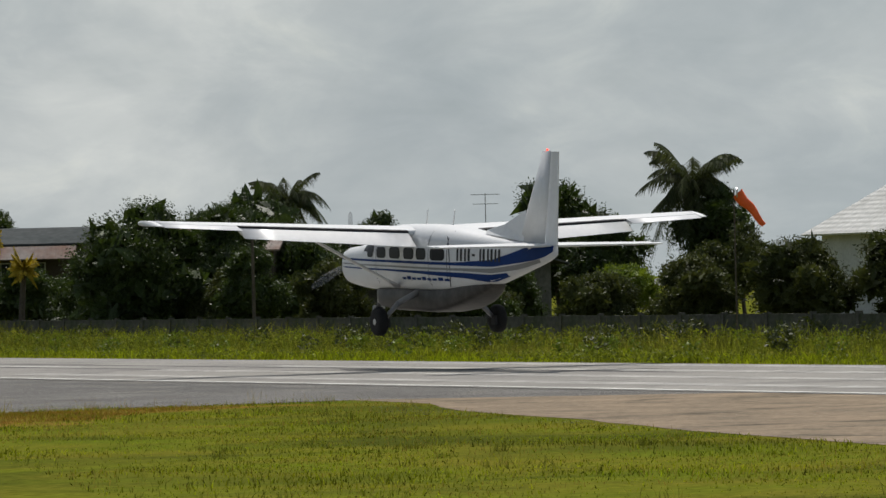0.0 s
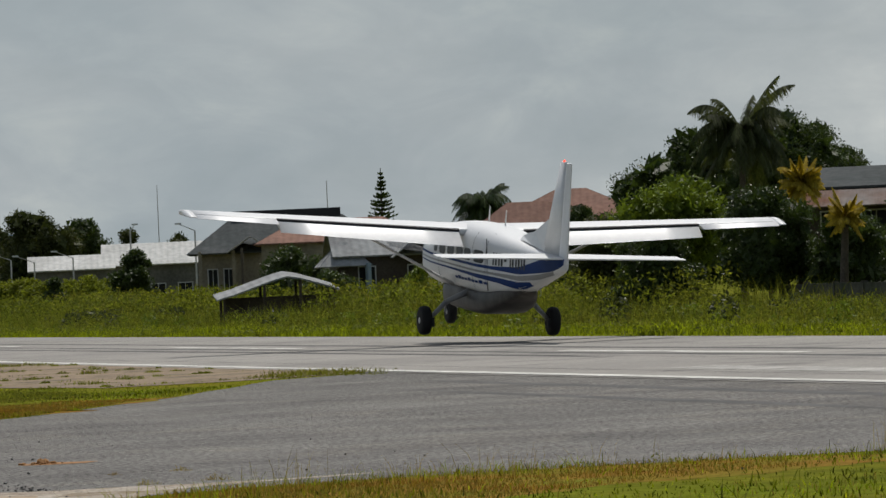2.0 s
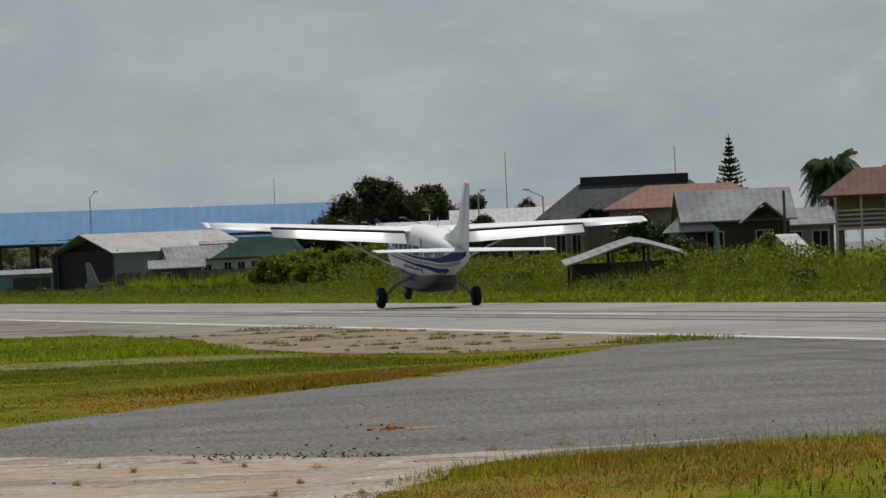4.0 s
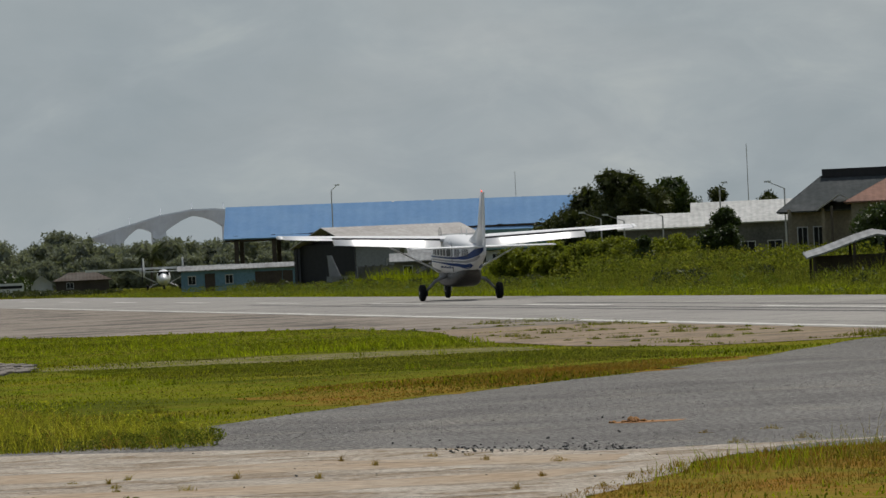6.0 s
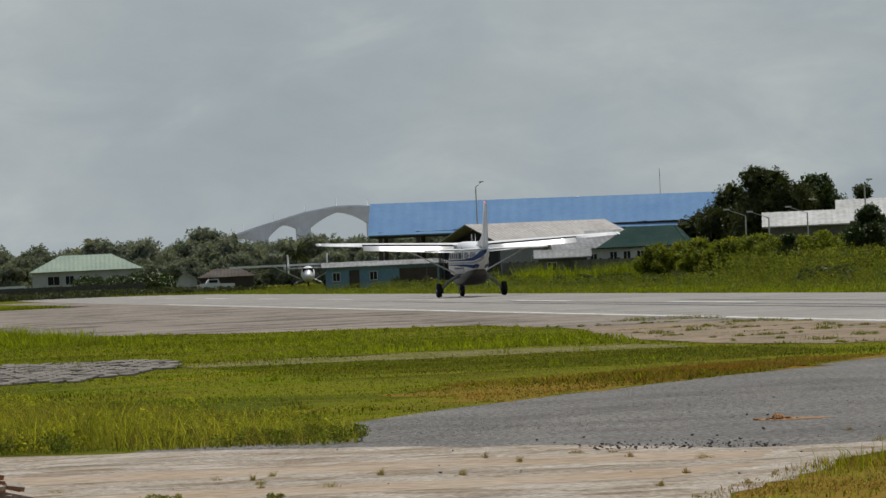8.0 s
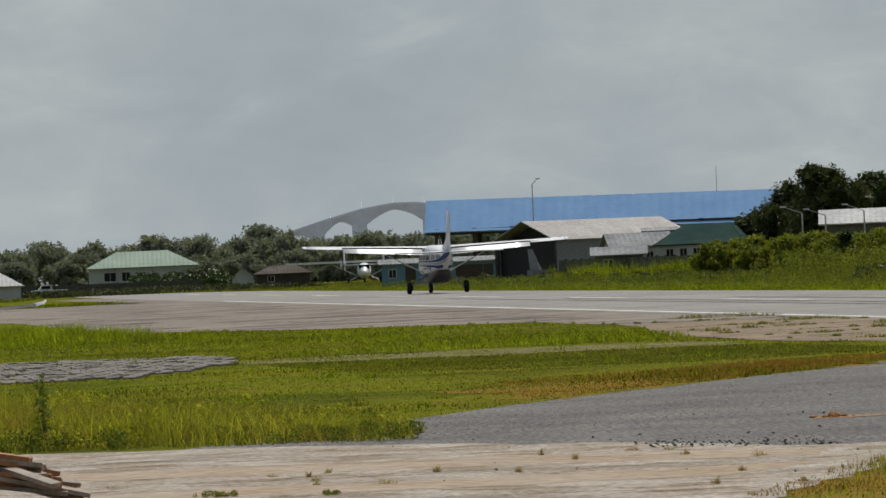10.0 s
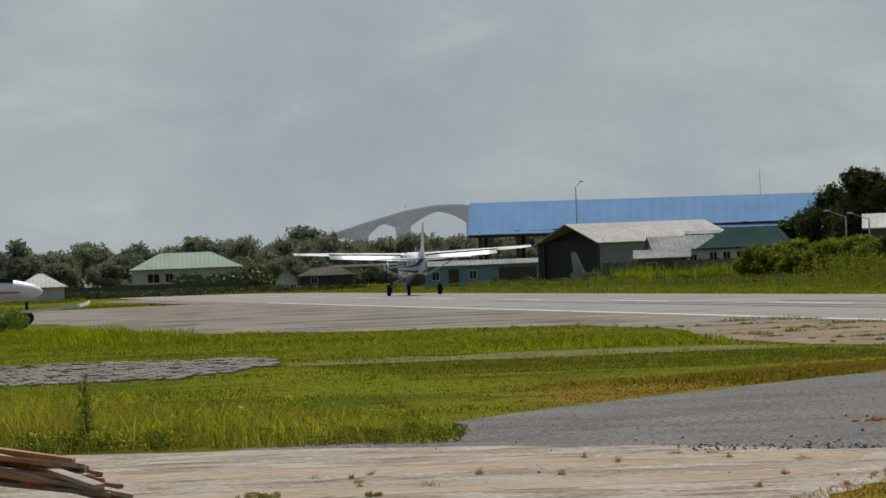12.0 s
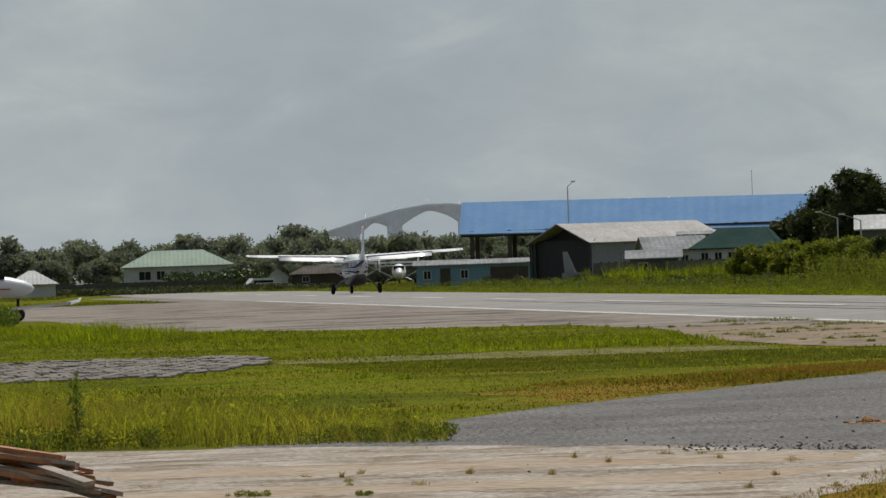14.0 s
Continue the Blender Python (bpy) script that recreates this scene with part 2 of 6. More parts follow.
sheet("sandy_patch", [(18.2, 98), (19.3, 93.2), (21.3, 93.4), (24.4, 95.6), (25.2, 100), (25.2, 131), (20.3, 131), (19.4, 122), (18.0, 110)], 0.010, M["sand"],
      "worn sandy concrete shoulder beside the runway", 1.5, wobble=0.25)
sheet("sandy_shoulder", [(18.8, 45.6), (25.3, 40), (25.3, -60), (4, -60), (7.2, -8), (10.3, 9), (12.8, 21.2), (14.9, 29), (16.2, 35.4), (18.2, 40.4)], 0.006, M["sand"], "sandy gravel shoulder between grass and runway", 2.0, wobble=0.25)
sheet("apron", [(20.3, 131), (25.2, 131), (25.6, 345), (28.5, 470), (20.5, 460), (22.2, 350), (12.2, 343), (-4, 330), (-4, 240), (8.6, 226), (9.0, 166), (14, 153), (20.0, 146)], 0.006, M["apron"],
      "stained concrete apron beside the runway", 3.0, wobble=0.3)
sheet("concrete_strip", [(-8, 60.5), (2.2, 53.3), (5.9, 51.0), (9, 45.5), (12, 46.2), (10.1, 44.9), (8.8, 42.4), (7.5, 38.6), (6.3, 36), (3.0, 28), (-8, 28)], 0.005, M["concrete"],
      "cracked pale concrete strip with sandy stains", 0.6, wobble=0.4)


def strip(name, x0, x1, y0, y1, label, z=0.017, paint="white_line"):
    return sheet(name, [(x0, y0), (x1, y0), (x1, y1), (x0, y1)], z, M[paint], label, 3.0, wobble=0.06)


strip("edge_line", 25.35, 25.75, -200, 330, "faded white runway edge line")
for y in range(95, 470, 40):
    strip("centre_line_dash", 33.1, 33.5, y, y + 16, "faded white centre line dash")
for x in (27.6, 31.4, 35.2, 38.7):
    strip("threshold_bar", x, x + 1.1, 40, 83.5 + 0.1 * x, "faded white threshold bar", paint="bar_paint")

# ---- the landing aeroplane ----
STATIONS = [  # along the body (nose +y): half width, bottom, top
    (4.72, 0.30, 1.50, 2.06), (4.6, 0.40, 1.36, 2.12), (4.2, 0.53, 1.22, 2.20), (3.4, 0.65, 1.14, 2.27), (2.6, 0.75, 1.1, 2.36), (2.1, 0.78, 1.1, 2.56),
    (1.5, 0.80, 1.1, 2.80), (0.9, 0.80, 1.1, 2.86), (-0.6, 0.80, 1.1, 2.87), (-1.8, 0.77, 1.1, 2.83), (-2.6, 0.66, 1.15, 2.75), (-3.4, 0.53, 1.27, 2.66),
    (-4.2, 0.41, 1.43, 2.58), (-5.0, 0.30, 1.60, 2.52), (-5.8, 0.21, 1.78, 2.48), (-6.5, 0.15, 1.94, 2.46), (-7.0, 0.10, 2.06, 2.46), (-7.25, 0.05, 2.16, 2.42)]
YS = [s[0] for s in reversed(STATIONS)]
SQ = 3.4


def station(y):
    return [float(np.interp(y, YS, [s[k] for s in reversed(STATIONS)])) for k in (1, 2, 3)]


def hull_x(y, z):
    """Half width of the body at height z."""
    w, b, t = station(y)
    k = min(0.999, abs((z - (b + t) / 2) / ((t - b) / 2)))
    return w * (1 - k ** SQ) ** (1 / SQ)


def hull():
    bm = bmesh.new()
    rings = []
    for y in np.concatenate([np.linspace(4.72, 4.2, 4), np.linspace(3.9, 1.5, 9), np.linspace(1.0, -2.6, 7), np.linspace(-3, -7.25, 12)]):
        w, b, t = station(float(y))
        ring = []
        for k in range(36):
            a = k * math.tau / 36
            c, s = math.cos(a), math.sin(a)
            ring.append((w * math.copysign(abs(c) ** (2 / SQ), c), float(y), (b + t) / 2 + (t - b) / 2 * math.copysign(abs(s) ** (2 / SQ), s)))
        rings.append(ring)
    loft(bm, rings)
    bmesh.ops.recalc_face_normals(bm, faces=bm.faces[:])
    return bm


def decal(bm, side, path, off=0.006, rows=4):
    """A band on the body's side; path: (y, lower z, upper z)."""
    grid = []
    for y, z0, z1 in path:
        w, b, t = station(y)
        grid.append([bm.verts.new((side * (hull_x(y, z) + off), y, z)) for z in np.clip(np.linspace(z0, z1, rows + 1), b + 0.01, t - 0.01)])
    for a, b in zip(grid, grid[1:]):
        for i in range(rows):
            bm.faces.new((a[i], a[i + 1], b[i + 1], b[i]))
    return bm


def band(side, path, n=40):
    ys = np.linspace(path[0][0], path[-1][0], n)
    P = sorted(path)
    return decal(bmesh.new(), side, [(float(y), *(float(np.interp(y, [p[0] for p in P], [p[k] for p in P])) for k in (1, 2))) for y in ys])


def airfoil(x, z, le, te, thick, cut0=0.0, cut1=1.0, n=9):
    """One rib of a wing as a ring of points, between two parts of its chord."""
    up, lo = [], []
    for k in range(n):
        c = cut0 + (cut1 - cut0) * (1 - math.cos(k / (n - 1) * math.pi)) / 2
        h = thick * 5 * (0.2969 * math.sqrt(c) - 0.126 * c - 0.3516 * c * c + 0.2843 * c ** 3 - 0.1015 * c ** 4)
        y = le + (te - le) * c
        camber = 0.16 * thick * 4 * c * (1 - c)
        up.append((x, y, z + h * 1.15 + camber))
        lo.append((x, y, z - h * 0.8 + camber - 0.002))
    return up + lo[::-1]


def rib(ax):
    """Height, leading edge, trailing edge and thickness of the wing at the distance ax from the middle."""
    k = max(0, (ax - 0.8)) / 7.14
    return 2.60 + k * 0.36, 0.98 - 0.27 * k, -1.02 + 0.42 * k, (0.30 - 0.16 * k)


def wing_piece(side, x0, x1, c0, c1, n=6, droop=0.0, back=0.0, down=0.0):
    bm = bmesh.new()
    rings = []
    for ax in np.linspace(x0, x1, n):
        z, le, te, th = rib(float(ax))
        ring = [Vector(p) for p in airfoil(side * float(ax), z, le, te, th, c0, c1)]
        inc = Matrix.Rotation(radians(2.4), 3, "X")
        if droop:
            hy = le + (te - le) * c0
            rot = Matrix.Rotation(radians(droop), 3, "X")
            ring = [Vector((p.x, 0, 0)) + rot @ Vector((0, p.y - hy, (p.z - z) * 0.9)) + Vector((0, hy - back, z - down)) for p in ring]
        rings.append([Vector((p.x, 0, z)) + inc @ Vector((0, p.y, p.z - z)) for p in ring])
    if side < 0:
        rings.reverse()
    loft(bm, rings)
    bmesh.ops.recalc_face_normals(bm, faces=bm.faces[:])
    return bm


def lathe(profile, n=24, axis="X", at=(0, 0, 0)):
    """Turn a profile of (along, radius) about an axis."""
    bm = bmesh.new()
    rings = []
    for l, r in profile:
        ring = []
        for k in range(n):
            a = k * math.tau / n
            p = (l, r * math.cos(a), r * math.sin(a)) if axis == "X" else (r * math.cos(a), l, r * math.sin(a)) if axis == "Y" else (r * math.cos(a), r * math.sin(a), l)
            ring.append(Vector(p) + Vector(at))
        rings.append(ring)
    loft(bm, rings)
    bmesh.ops.recalc_face_normals(bm, faces=bm.faces[:])
    return bm


def wheel(parent, at, r, w):
    ob = part("wheel", lathe([(-w * 0.5, r * 0.55), (-w * 0.5, r * 0.8), (-w * 0.38, r * 0.95), (-w * 0.15, r), (w * 0.15, r), (w * 0.38, r * 0.95), (w * 0.5, r * 0.8), (w * 0.5, r * 0.55)], 28), M["rubber"], parent,
              "black rubber tyre on a metal rim", True)
    ob.location = at
    part("rim", lathe([(-w * 0.52, 0.03), (-w * 0.52, r * 0.2), (-w * 0.42, r * 0.3), (-w * 0.46, r * 0.55), (w * 0.46, r * 0.55), (w * 0.42, r * 0.3), (w * 0.52, r * 0.2), (w * 0.52, 0.03)], 20), M["steel"], ob, "pale metal rim")
    return ob


def fin_piece(pts_low, pts_high, t0, t1):
    """An upright tapered slab; low and high: (y front, y back, z)."""
    bm = bmesh.new()
    rings = []
    for (yf, yb, z), t in ((pts_low, t0), (pts_high, t1)):
        c = yf - yb
        rings.append([(0, yf, z), (t * 0.8, yf - c * 0.12, z), (t, yf - c * 0.35, z), (t * 0.35, yb, z), (-t * 0.35, yb, z), (-t, yf - c * 0.35, z), (-t * 0.8, yf - c * 0.12, z)])
    loft(bm, rings)
    bmesh.ops.recalc_face_normals(bm, faces=bm.faces[:])
    return bm


def stab_piece(side, y0, y1, cf, cb, t=0.06):
    """A flat tapered tail surface between two parts of its chord."""
    bm = bmesh.new()
    rings = []
    for ax, le, te in ((0.0, -5.75, -7.12), (3.12, -6.12, -7.05)):
        a, b = le + (te - le) * cf, le + (te - le) * cb
        k = t * (1.0 if ax == 0 else 0.6)
        rings.append([(side * ax, a, 2.42), (side * ax, a - (a - b) * 0.25, 2.42 + k), (side * ax, b, 2.42 + k * 0.3), (side * ax, b, 2.42 - k * 0.3), (side * ax, a - (a - b) * 0.25, 2.42 - k)])
    loft(bm, rings)
    bmesh.ops.recalc_face_normals(bm, faces=bm.faces[:])
    return bm


def build_caravan():
    ob = thing("aeroplane", (0, 0, 0), "white single-engine high-wing turboprop with blue stripes, landing", "aeroplane")
    body = part("fuselage", hull(), M["white"], ob, "white body with blue stripes", True)
    for side in (-1, 1):
        # stripes
        part("stripe", band(side, [(4.5, 1.87, 1.92), (1.0, 1.865, 1.925), (-2.8, 1.85, 1.93), (-4.4, 1.84, 2.02), (-5.6, 1.96, 2.28), (-6.3, 2.04, 2.44), (-6.8, 2.12, 2.46), (-7.2, 2.28, 2.42)]), M["blue"], body, "blue stripe sweeping up to the tail")
        part("stripe", band(side, [(4.4, 1.75, 1.79), (1.0, 1.745, 1.79), (-2.8, 1.72, 1.78), (-4.4, 1.68, 1.80), (-5.6, 1.80, 1.93), (-6.6, 1.99, 2.08)]), M["tan"], body, "thin grey stripe")
        part("stripe", band(side, [(4.3, 1.66, 1.69), (1.0, 1.645, 1.69), (-1.0, 1.61, 1.685), (-3.2, 1.53, 1.67), (-4.3, 1.42, 1.64), (-5.0, 1.60, 1.70)]), M["blue"], body, "blue lower stripe")
        # cabin windows
        for y0, wd, z0, z1 in ((2.0, 0.40, 1.98, 2.24), (1.28, 0.56, 1.97, 2.26), (0.46, 0.64, 1.97, 2.27), (-0.38, 0.60, 1.97, 2.27), (-1.10, 0.56, 1.97, 2.27), (-1.96, 0.70, 1.96, 2.28)):
            cut = wd * 0.16
            path = [(y0 + wd / 2, z0 + 0.07, z1 - 0.07), (y0 + wd / 2 - cut * 0.4, z0 + 0.03, z1 - 0.03), (y0 + wd / 2 - cut, z0, z1), (y0 - wd / 2 + cut, z0, z1), (y0 - wd / 2 + cut * 0.4, z0 + 0.03, z1 - 0.03), (y0 - wd / 2, z0 + 0.07, z1 - 0.07)]
            part("cabin_window", decal(bmesh.new(), side, path, 0.008), M["window"], body, "dark cabin window")
        # door outline
        for y in (-1.52, -2.42):
            part("door_seam", decal(bmesh.new(), side, [(y + 0.012, 1.3, 2.72), (y - 0.012, 1.3, 2.72)], 0.007, 8), M["gap"], body)
        part("door_seam", decal(bmesh.new(), side, [(1.62, 1.3, 2.5), (1.60, 1.3, 2.5)], 0.007, 8), M["gap"], body)
        # marks that stand for the registration and the web address
        for i, wd in enumerate((0.30, 0.30, 0.14, 0.28, 0.30, 0.30)):
            y = -2.86 - i * 0.335
            z0, z1 = (1.97, 2.29) if i != 2 else (2.10, 2.16)
            if i == 2:
                part("lettering_bar", decal(bmesh.new(), side, [(y, z0, z1), (y - wd, z0, z1)], 0.009), M["black"], body, "black lettering bar")
            else:
                for a, b in ((0.0, 0.27), (0.5, 0.82)):
                    part("lettering_bar", decal(bmesh.new(), side, [(y - wd * a, z0, z1), (y - wd * b, z0, z1)], 0.009), M["black"], body, "black lettering bar")
        for i in range(9):
            y = 0.05 - i * 0.29
            part("lettering_bar", decal(bmesh.new(), side, [(y, 1.44, 1.50 + 0.03 * (i % 3 == 1)), (y - 0.23, 1.44, 1.50 + 0.03 * (i % 3 == 1))], 0.009), M["blue"], body, "blue lettering bar")
        # wing
        wing = part("wing", wing_piece(side, 0.0, 7.75, 0.0, 0.74, 10), M["white"], ob, "white high wing", True)
        part("wing_tip", wing_piece(side, 7.75, 7.94, 0.03, 0.97, 3), M["white"], wing, "rounded white wing tip", True)
        # solid dark strip: the shadow line above the lowered flap, made as a part
        part("flap_gap_shade", wing_piece(side, 0.86, 5.62, 0.70, 0.755, 4), M["gap"], wing, "dark strip standing for shade in the gap ahead of the flap")
        part("flap", wing_piece(side, 0.88, 5.6, 0.72, 1.02, 6, droop=21, back=0.05, down=0.05), M["white"], wing, "white flap lowered for landing", True)
        part("aileron", wing_piece(side, 5.64, 7.74, 0.743, 1.0, 4, droop=3, back=0.02, down=0.0), M["white"], wing, "white aileron", True)
        # strut
        bm = bmesh.new()
        lo, hi = Vector((side * 0.74, 0.42, 1.25)), Vector((side * 3.5, 0.30, 2.66))
        ring = lambda c, k: [c + Vector((0, k * a, k * b)) for a, b in ((0.16, 0), (0.09, 0.04), (-0.05, 0.045), (-0.18, 0), (-0.05, -0.045), (0.09, -0.04))]
        loft(bm, [ring(lo, 1.25), ring(lo.lerp(hi, 0.12), 0.85), ring(lo.lerp(hi, 0.9), 0.8), ring(hi, 1.1)])
        bmesh.ops.recalc_face_normals(bm, faces=bm.faces[:])
        part("wing_strut", bm, M["white"], ob, "white wing strut", True)
        # tail plane
        st = part("tailplane", stab_piece(side, 0, 0, 0.0, 0.62), M["white"], ob, "white horizontal tail surface")
        part("elevator", stab_piece(side, 0, 0, 0.635, 1.0, 0.05), M["white"], st)
        # main gear
        bm = bmesh.new()
        tube(bm, (side * 0.45, -0.5, 1.18), (side * 1.15, -0.5, 0.85), 0.085, 0.07, 10)
        tube(bm, (side * 1.15, -0.5, 0.85), (side * 1.62, -0.5, 0.37), 0.07, 0.05, 10)
        leg = part("gear_leg", bm, M["tan"], ob, "grey painted landing gear leg", True)
        part("brake", boxes((side * 1.56 - 0.05, side * 1.56 + 0.05, -0.76, -0.52, 0.22, 0.46)), M["gap"], leg)
        wheel(ob, (side * 1.71, -0.5, 0.37), 0.37, 0.27)
    # windscreen
    for side in (-1, 1):
        part("windscreen", decal(bmesh.new(), side, [(2.5, 2.12, 2.30), (2.1, 2.12, 2.5), (1.75, 2.12, 2.62)], 0.008), M["window"], body, "dark windscreen")
    # fin, dorsal fillet and rudder
    fin = part("fin", fin_piece((-5.15, -6.62, 2.45), (-6.57, -7.0, 4.78), 0.075, 0.05), M["white"], ob, "tall white fin", True)
    part("rudder", fin_piece((-6.64, -7.30, 2.42), (-7.015, -7.42, 4.76), 0.055, 0.035), M["white"], fin, "white rudder")
    bm = bmesh.new()
    loft(bm, [[(0.10, -3.5, 2.66), (0, -3.4, 2.76), (-0.10, -3.5, 2.66)], [(0.09, -4.4, 2.60), (0, -4.4, 2.92), (-0.09, -4.4, 2.60)], [(0.08, -5.6, 2.5), (0, -5.6, 3.3), (-0.08, -5.6, 2.5)]])
    bmesh.ops.recalc_face_normals(bm, faces=bm.faces[:])
    part("dorsal_fillet", bm, M["white"], fin)
    part("beacon", lathe([(4.76, 0.03), (4.79, 0.032), (4.82, 0.025), (4.835, 0.008)], 10, "Z", (0, -6.80, 0)), M["beacon"], fin, "glowing red beacon")
    part("tail_lamp_arm", boxes((-0.02, 0.02, -6.52, -6.1, 3.98, 4.0)), M["steel"], fin)
    # cargo pod
    bm = bmesh.new()
    rings = []
    for y, w, b, t in ((2.5, 0.25, 0.98, 1.15), (2.3, 0.48, 0.78, 1.2), (1.9, 0.62, 0.66, 1.22), (1.0, 0.68, 0.60, 1.24), (-1.2, 0.68, 0.60, 1.24), (-2.0, 0.66, 0.68, 1.28), (-2.8, 0.58, 0.86, 1.36), (-3.5, 0.42, 1.10, 1.42), (-4.0, 0.22, 1.30, 1.48)):
        ring = []
        for k in range(24):
            a = k * math.tau / 24
            c, s = math.cos(a), math.sin(a)
            ring.append((w * 0.94 * math.copysign(abs(c) ** 0.42, c), y, (b + t) / 2 + (t - b) / 2 * math.copysign(abs(s) ** 0.42, s)))
        rings.append(ring)
    loft(bm, rings)
    bmesh.ops.recalc_face_normals(bm, faces=bm.faces[:])
    pod = part("cargo_pod", bm, M["pod"], ob, "grey stained belly cargo pod", True)
    # nose gear
    bm = bmesh.new()
    tube(bm, (0, 3.05, 1.25), (0, 3.12, 0.62), 0.07, 0.06, 10)
    tube(bm, (-0.16, 3.15, 0.62), (0.16, 3.15, 0.62), 0.04, 0.04, 8)
    for s in (-0.15, 0.15):
        tube(bm, (s, 3.15, 0.64), (s, 3.18, 0.31), 0.03, 0.03, 8)
    part("nose_gear_leg", bm, M["steel"], ob, "bare metal nose gear fork", True)
    wheel(ob, (0, 3.18, 0.32), 0.32, 0.22)
    # propeller
    prop = part("propeller", lathe([(4.70, 0.27), (4.85, 0.26), (5.05, 0.18), (5.2, 0.06), (5.24, 0.01)], 18, "Y", (0, 0, 0)), M["steel"], ob, "metal spinner with three dark blades", True)
    for v in prop.data.vertices:
        v.co.y -= 4.8
    prop.location = (0, 4.8, 1.78)
    for k in range(3):
        bm = bmesh.new()
        rings = []
        for r, c, tw in ((0.2, 0.06, 60), (0.5, 0.11, 45), (0.95, 0.12, 30), (1.28, 0.08, 22), (1.35, 0.03, 20)):
            rot = Matrix.Rotation(radians(tw), 3, "Z")
            rings.append([rot @ Vector(p) + Vector((0, 0.1, r)) for p in ((c, 0, 0), (0, 0.018, 0), (-c, 0, 0), (0, -0.018, 0))])
        loft(bm, rings)
        bmesh.ops.transform(bm, matrix=Matrix.Rotation(k * math.tau / 3, 4, "Y"), verts=bm.verts[:])
        bmesh.ops.recalc_face_normals(bm, faces=bm.faces[:])
        part("blade", bm, M["blade"], prop, "blurred grey propeller blade")
    # aerials and exhaust
    for y, x, h in ((0.8, 0.3, 0.34), (-0.9, 0.25, 0.34)):
        bm = bmesh.new()
        tube(bm, (x, y, 2.86), (x * 0.9, y - 0.16, 2.9 + h), 0.022, 0.01, 6)
        part("aerial", bm, M["white"], body, "white whip aerial")
    bm = bmesh.new()
    tube(bm, (0.45, 3.7, 1.4), (0.72, 3.2, 1.2), 0.13, 0.12, 12)
    part("exhaust", bm, M["steel"], body, "stained metal exhaust pipe")
    bm = bmesh.new()
    tube(bm, (-0.64, -2.55, 1.30), (-0.70, -2.52, 2.6), 0.012, 0.012, 6)
    part("door_strap", bm, M["gap"], body)
    return ob, prop


caravan, propeller = build_caravan()

# ---- surroundings: materials ----
M["leaf"] = material("leaf_dark", (0.052, 0.078, 0.018), 0.5, vary=0.35, scale=0.5, fine=4.0, bump=0.0, other=(0.032, 0.052, 0.013), island=0.35, thin=0.3, gloss=0.28)
M["leaf_olive"] = material("leaf_olive", (0.078, 0.088, 0.03), 0.55, vary=0.35, scale=0.5, fine=4.0, bump=0.0, other=(0.03, 0.042, 0.013), island=0.35, thin=0.3, gloss=0.16)
M["leaf_light"] = material("leaf_light", (0.16, 0.21, 0.025), 0.55, vary=0.3, scale=0.6, fine=4.0, bump=0.0, other=(0.09, 0.13, 0.015), island=0.45, thin=0.3, gloss=0.16)
M["leaf_yellow"] = material("leaf_yellow", (0.50, 0.36, 0.03), 0.75, vary=0.3, scale=1.0, fine=5.0, bump=0.0, island=0.3, thin=0.3)
# far leaves: aerial haze is mixed into this pale grey-green
M["leaf_far_haze"] = material("leaf_distant_haze", (0.235, 0.255, 0.205), 0.8, vary=0.3, scale=0.09, fine=0.6, bump=0.0, other=(0.15, 0.17, 0.135), island=0.3, gloss=0.05, thin=0.3)
M["grass_brown"] = material("grass_brown", (0.26, 0.135, 0.028), 0.8, vary=0.3, scale=0.8, fine=3.0, bump=0.0, other=(0.22, 0.19, 0.04), island=0.35, gloss=0.03, thin=0.35)
M["brown_soil"] = material("brown_soil", (0.19, 0.10, 0.025), 0.95, vary=0.35, scale=0.9, fine=6.0, bump=0.3, other=(0.13, 0.125, 0.02), gloss=0.0)
M["bark"] = material("bark", (0.11, 0.09, 0.07), 0.9, vary=0.4, scale=2.0, fine=15.0, bump=0.5)
M["grass"] = material("grass_short", (0.19, 0.25, 0.009), 0.75, vary=0.4, scale=0.3, fine=1.5, bump=0.0, other=(0.25, 0.24, 0.017), island=0.8, thin=0.45, gloss=0.03, stain=((0.095, 0.105, 0.010), 0.2, 0.44, 0.60))
M["leaf_weed"] = material("leaf_weed", (0.17, 0.20, 0.026), 0.75, vary=0.4, scale=0.25, fine=1.5, bump=0.0, other=(0.095, 0.115, 0.02), island=0.5, thin=0.4, gloss=0.05, stain=((0.175, 0.18, 0.03), 0.2, 0.50, 0.68))
M["leaf_hedge"] = material("leaf_hedge", (0.23, 0.255, 0.028), 0.7, vary=0.35, scale=0.5, fine=3.0, bump=0.0, other=(0.10, 0.125, 0.016), island=0.5, thin=0.35, gloss=0.15)
M["grass_dry"] = material("grass_dry", (0.26, 0.215, 0.055), 0.75, vary=0.3, scale=0.35, fine=2.0, bump=0.0, other=(0.25, 0.16, 0.05), island=0.35, thin=0.4, gloss=0.03)
M["weed"] = material("weed_tall", (0.14, 0.165, 0.02), 0.75, vary=0.4, scale=0.13, fine=0.8, bump=0.0, other=(0.175, 0.165, 0.04), island=0.55, thin=0.45, gloss=0.03, stain=((0.165, 0.19, 0.02), 0.25, 0.52, 0.68))
M["verge"] = material("grass_verge", (0.25, 0.30, 0.012), 0.75, vary=0.35, scale=0.2, fine=1.0, bump=0.0, other=(0.17, 0.205, 0.018), island=0.5, thin=0.5, gloss=0.03, stain=((0.13, 0.125, 0.022), 0.4, 0.50, 0.66))
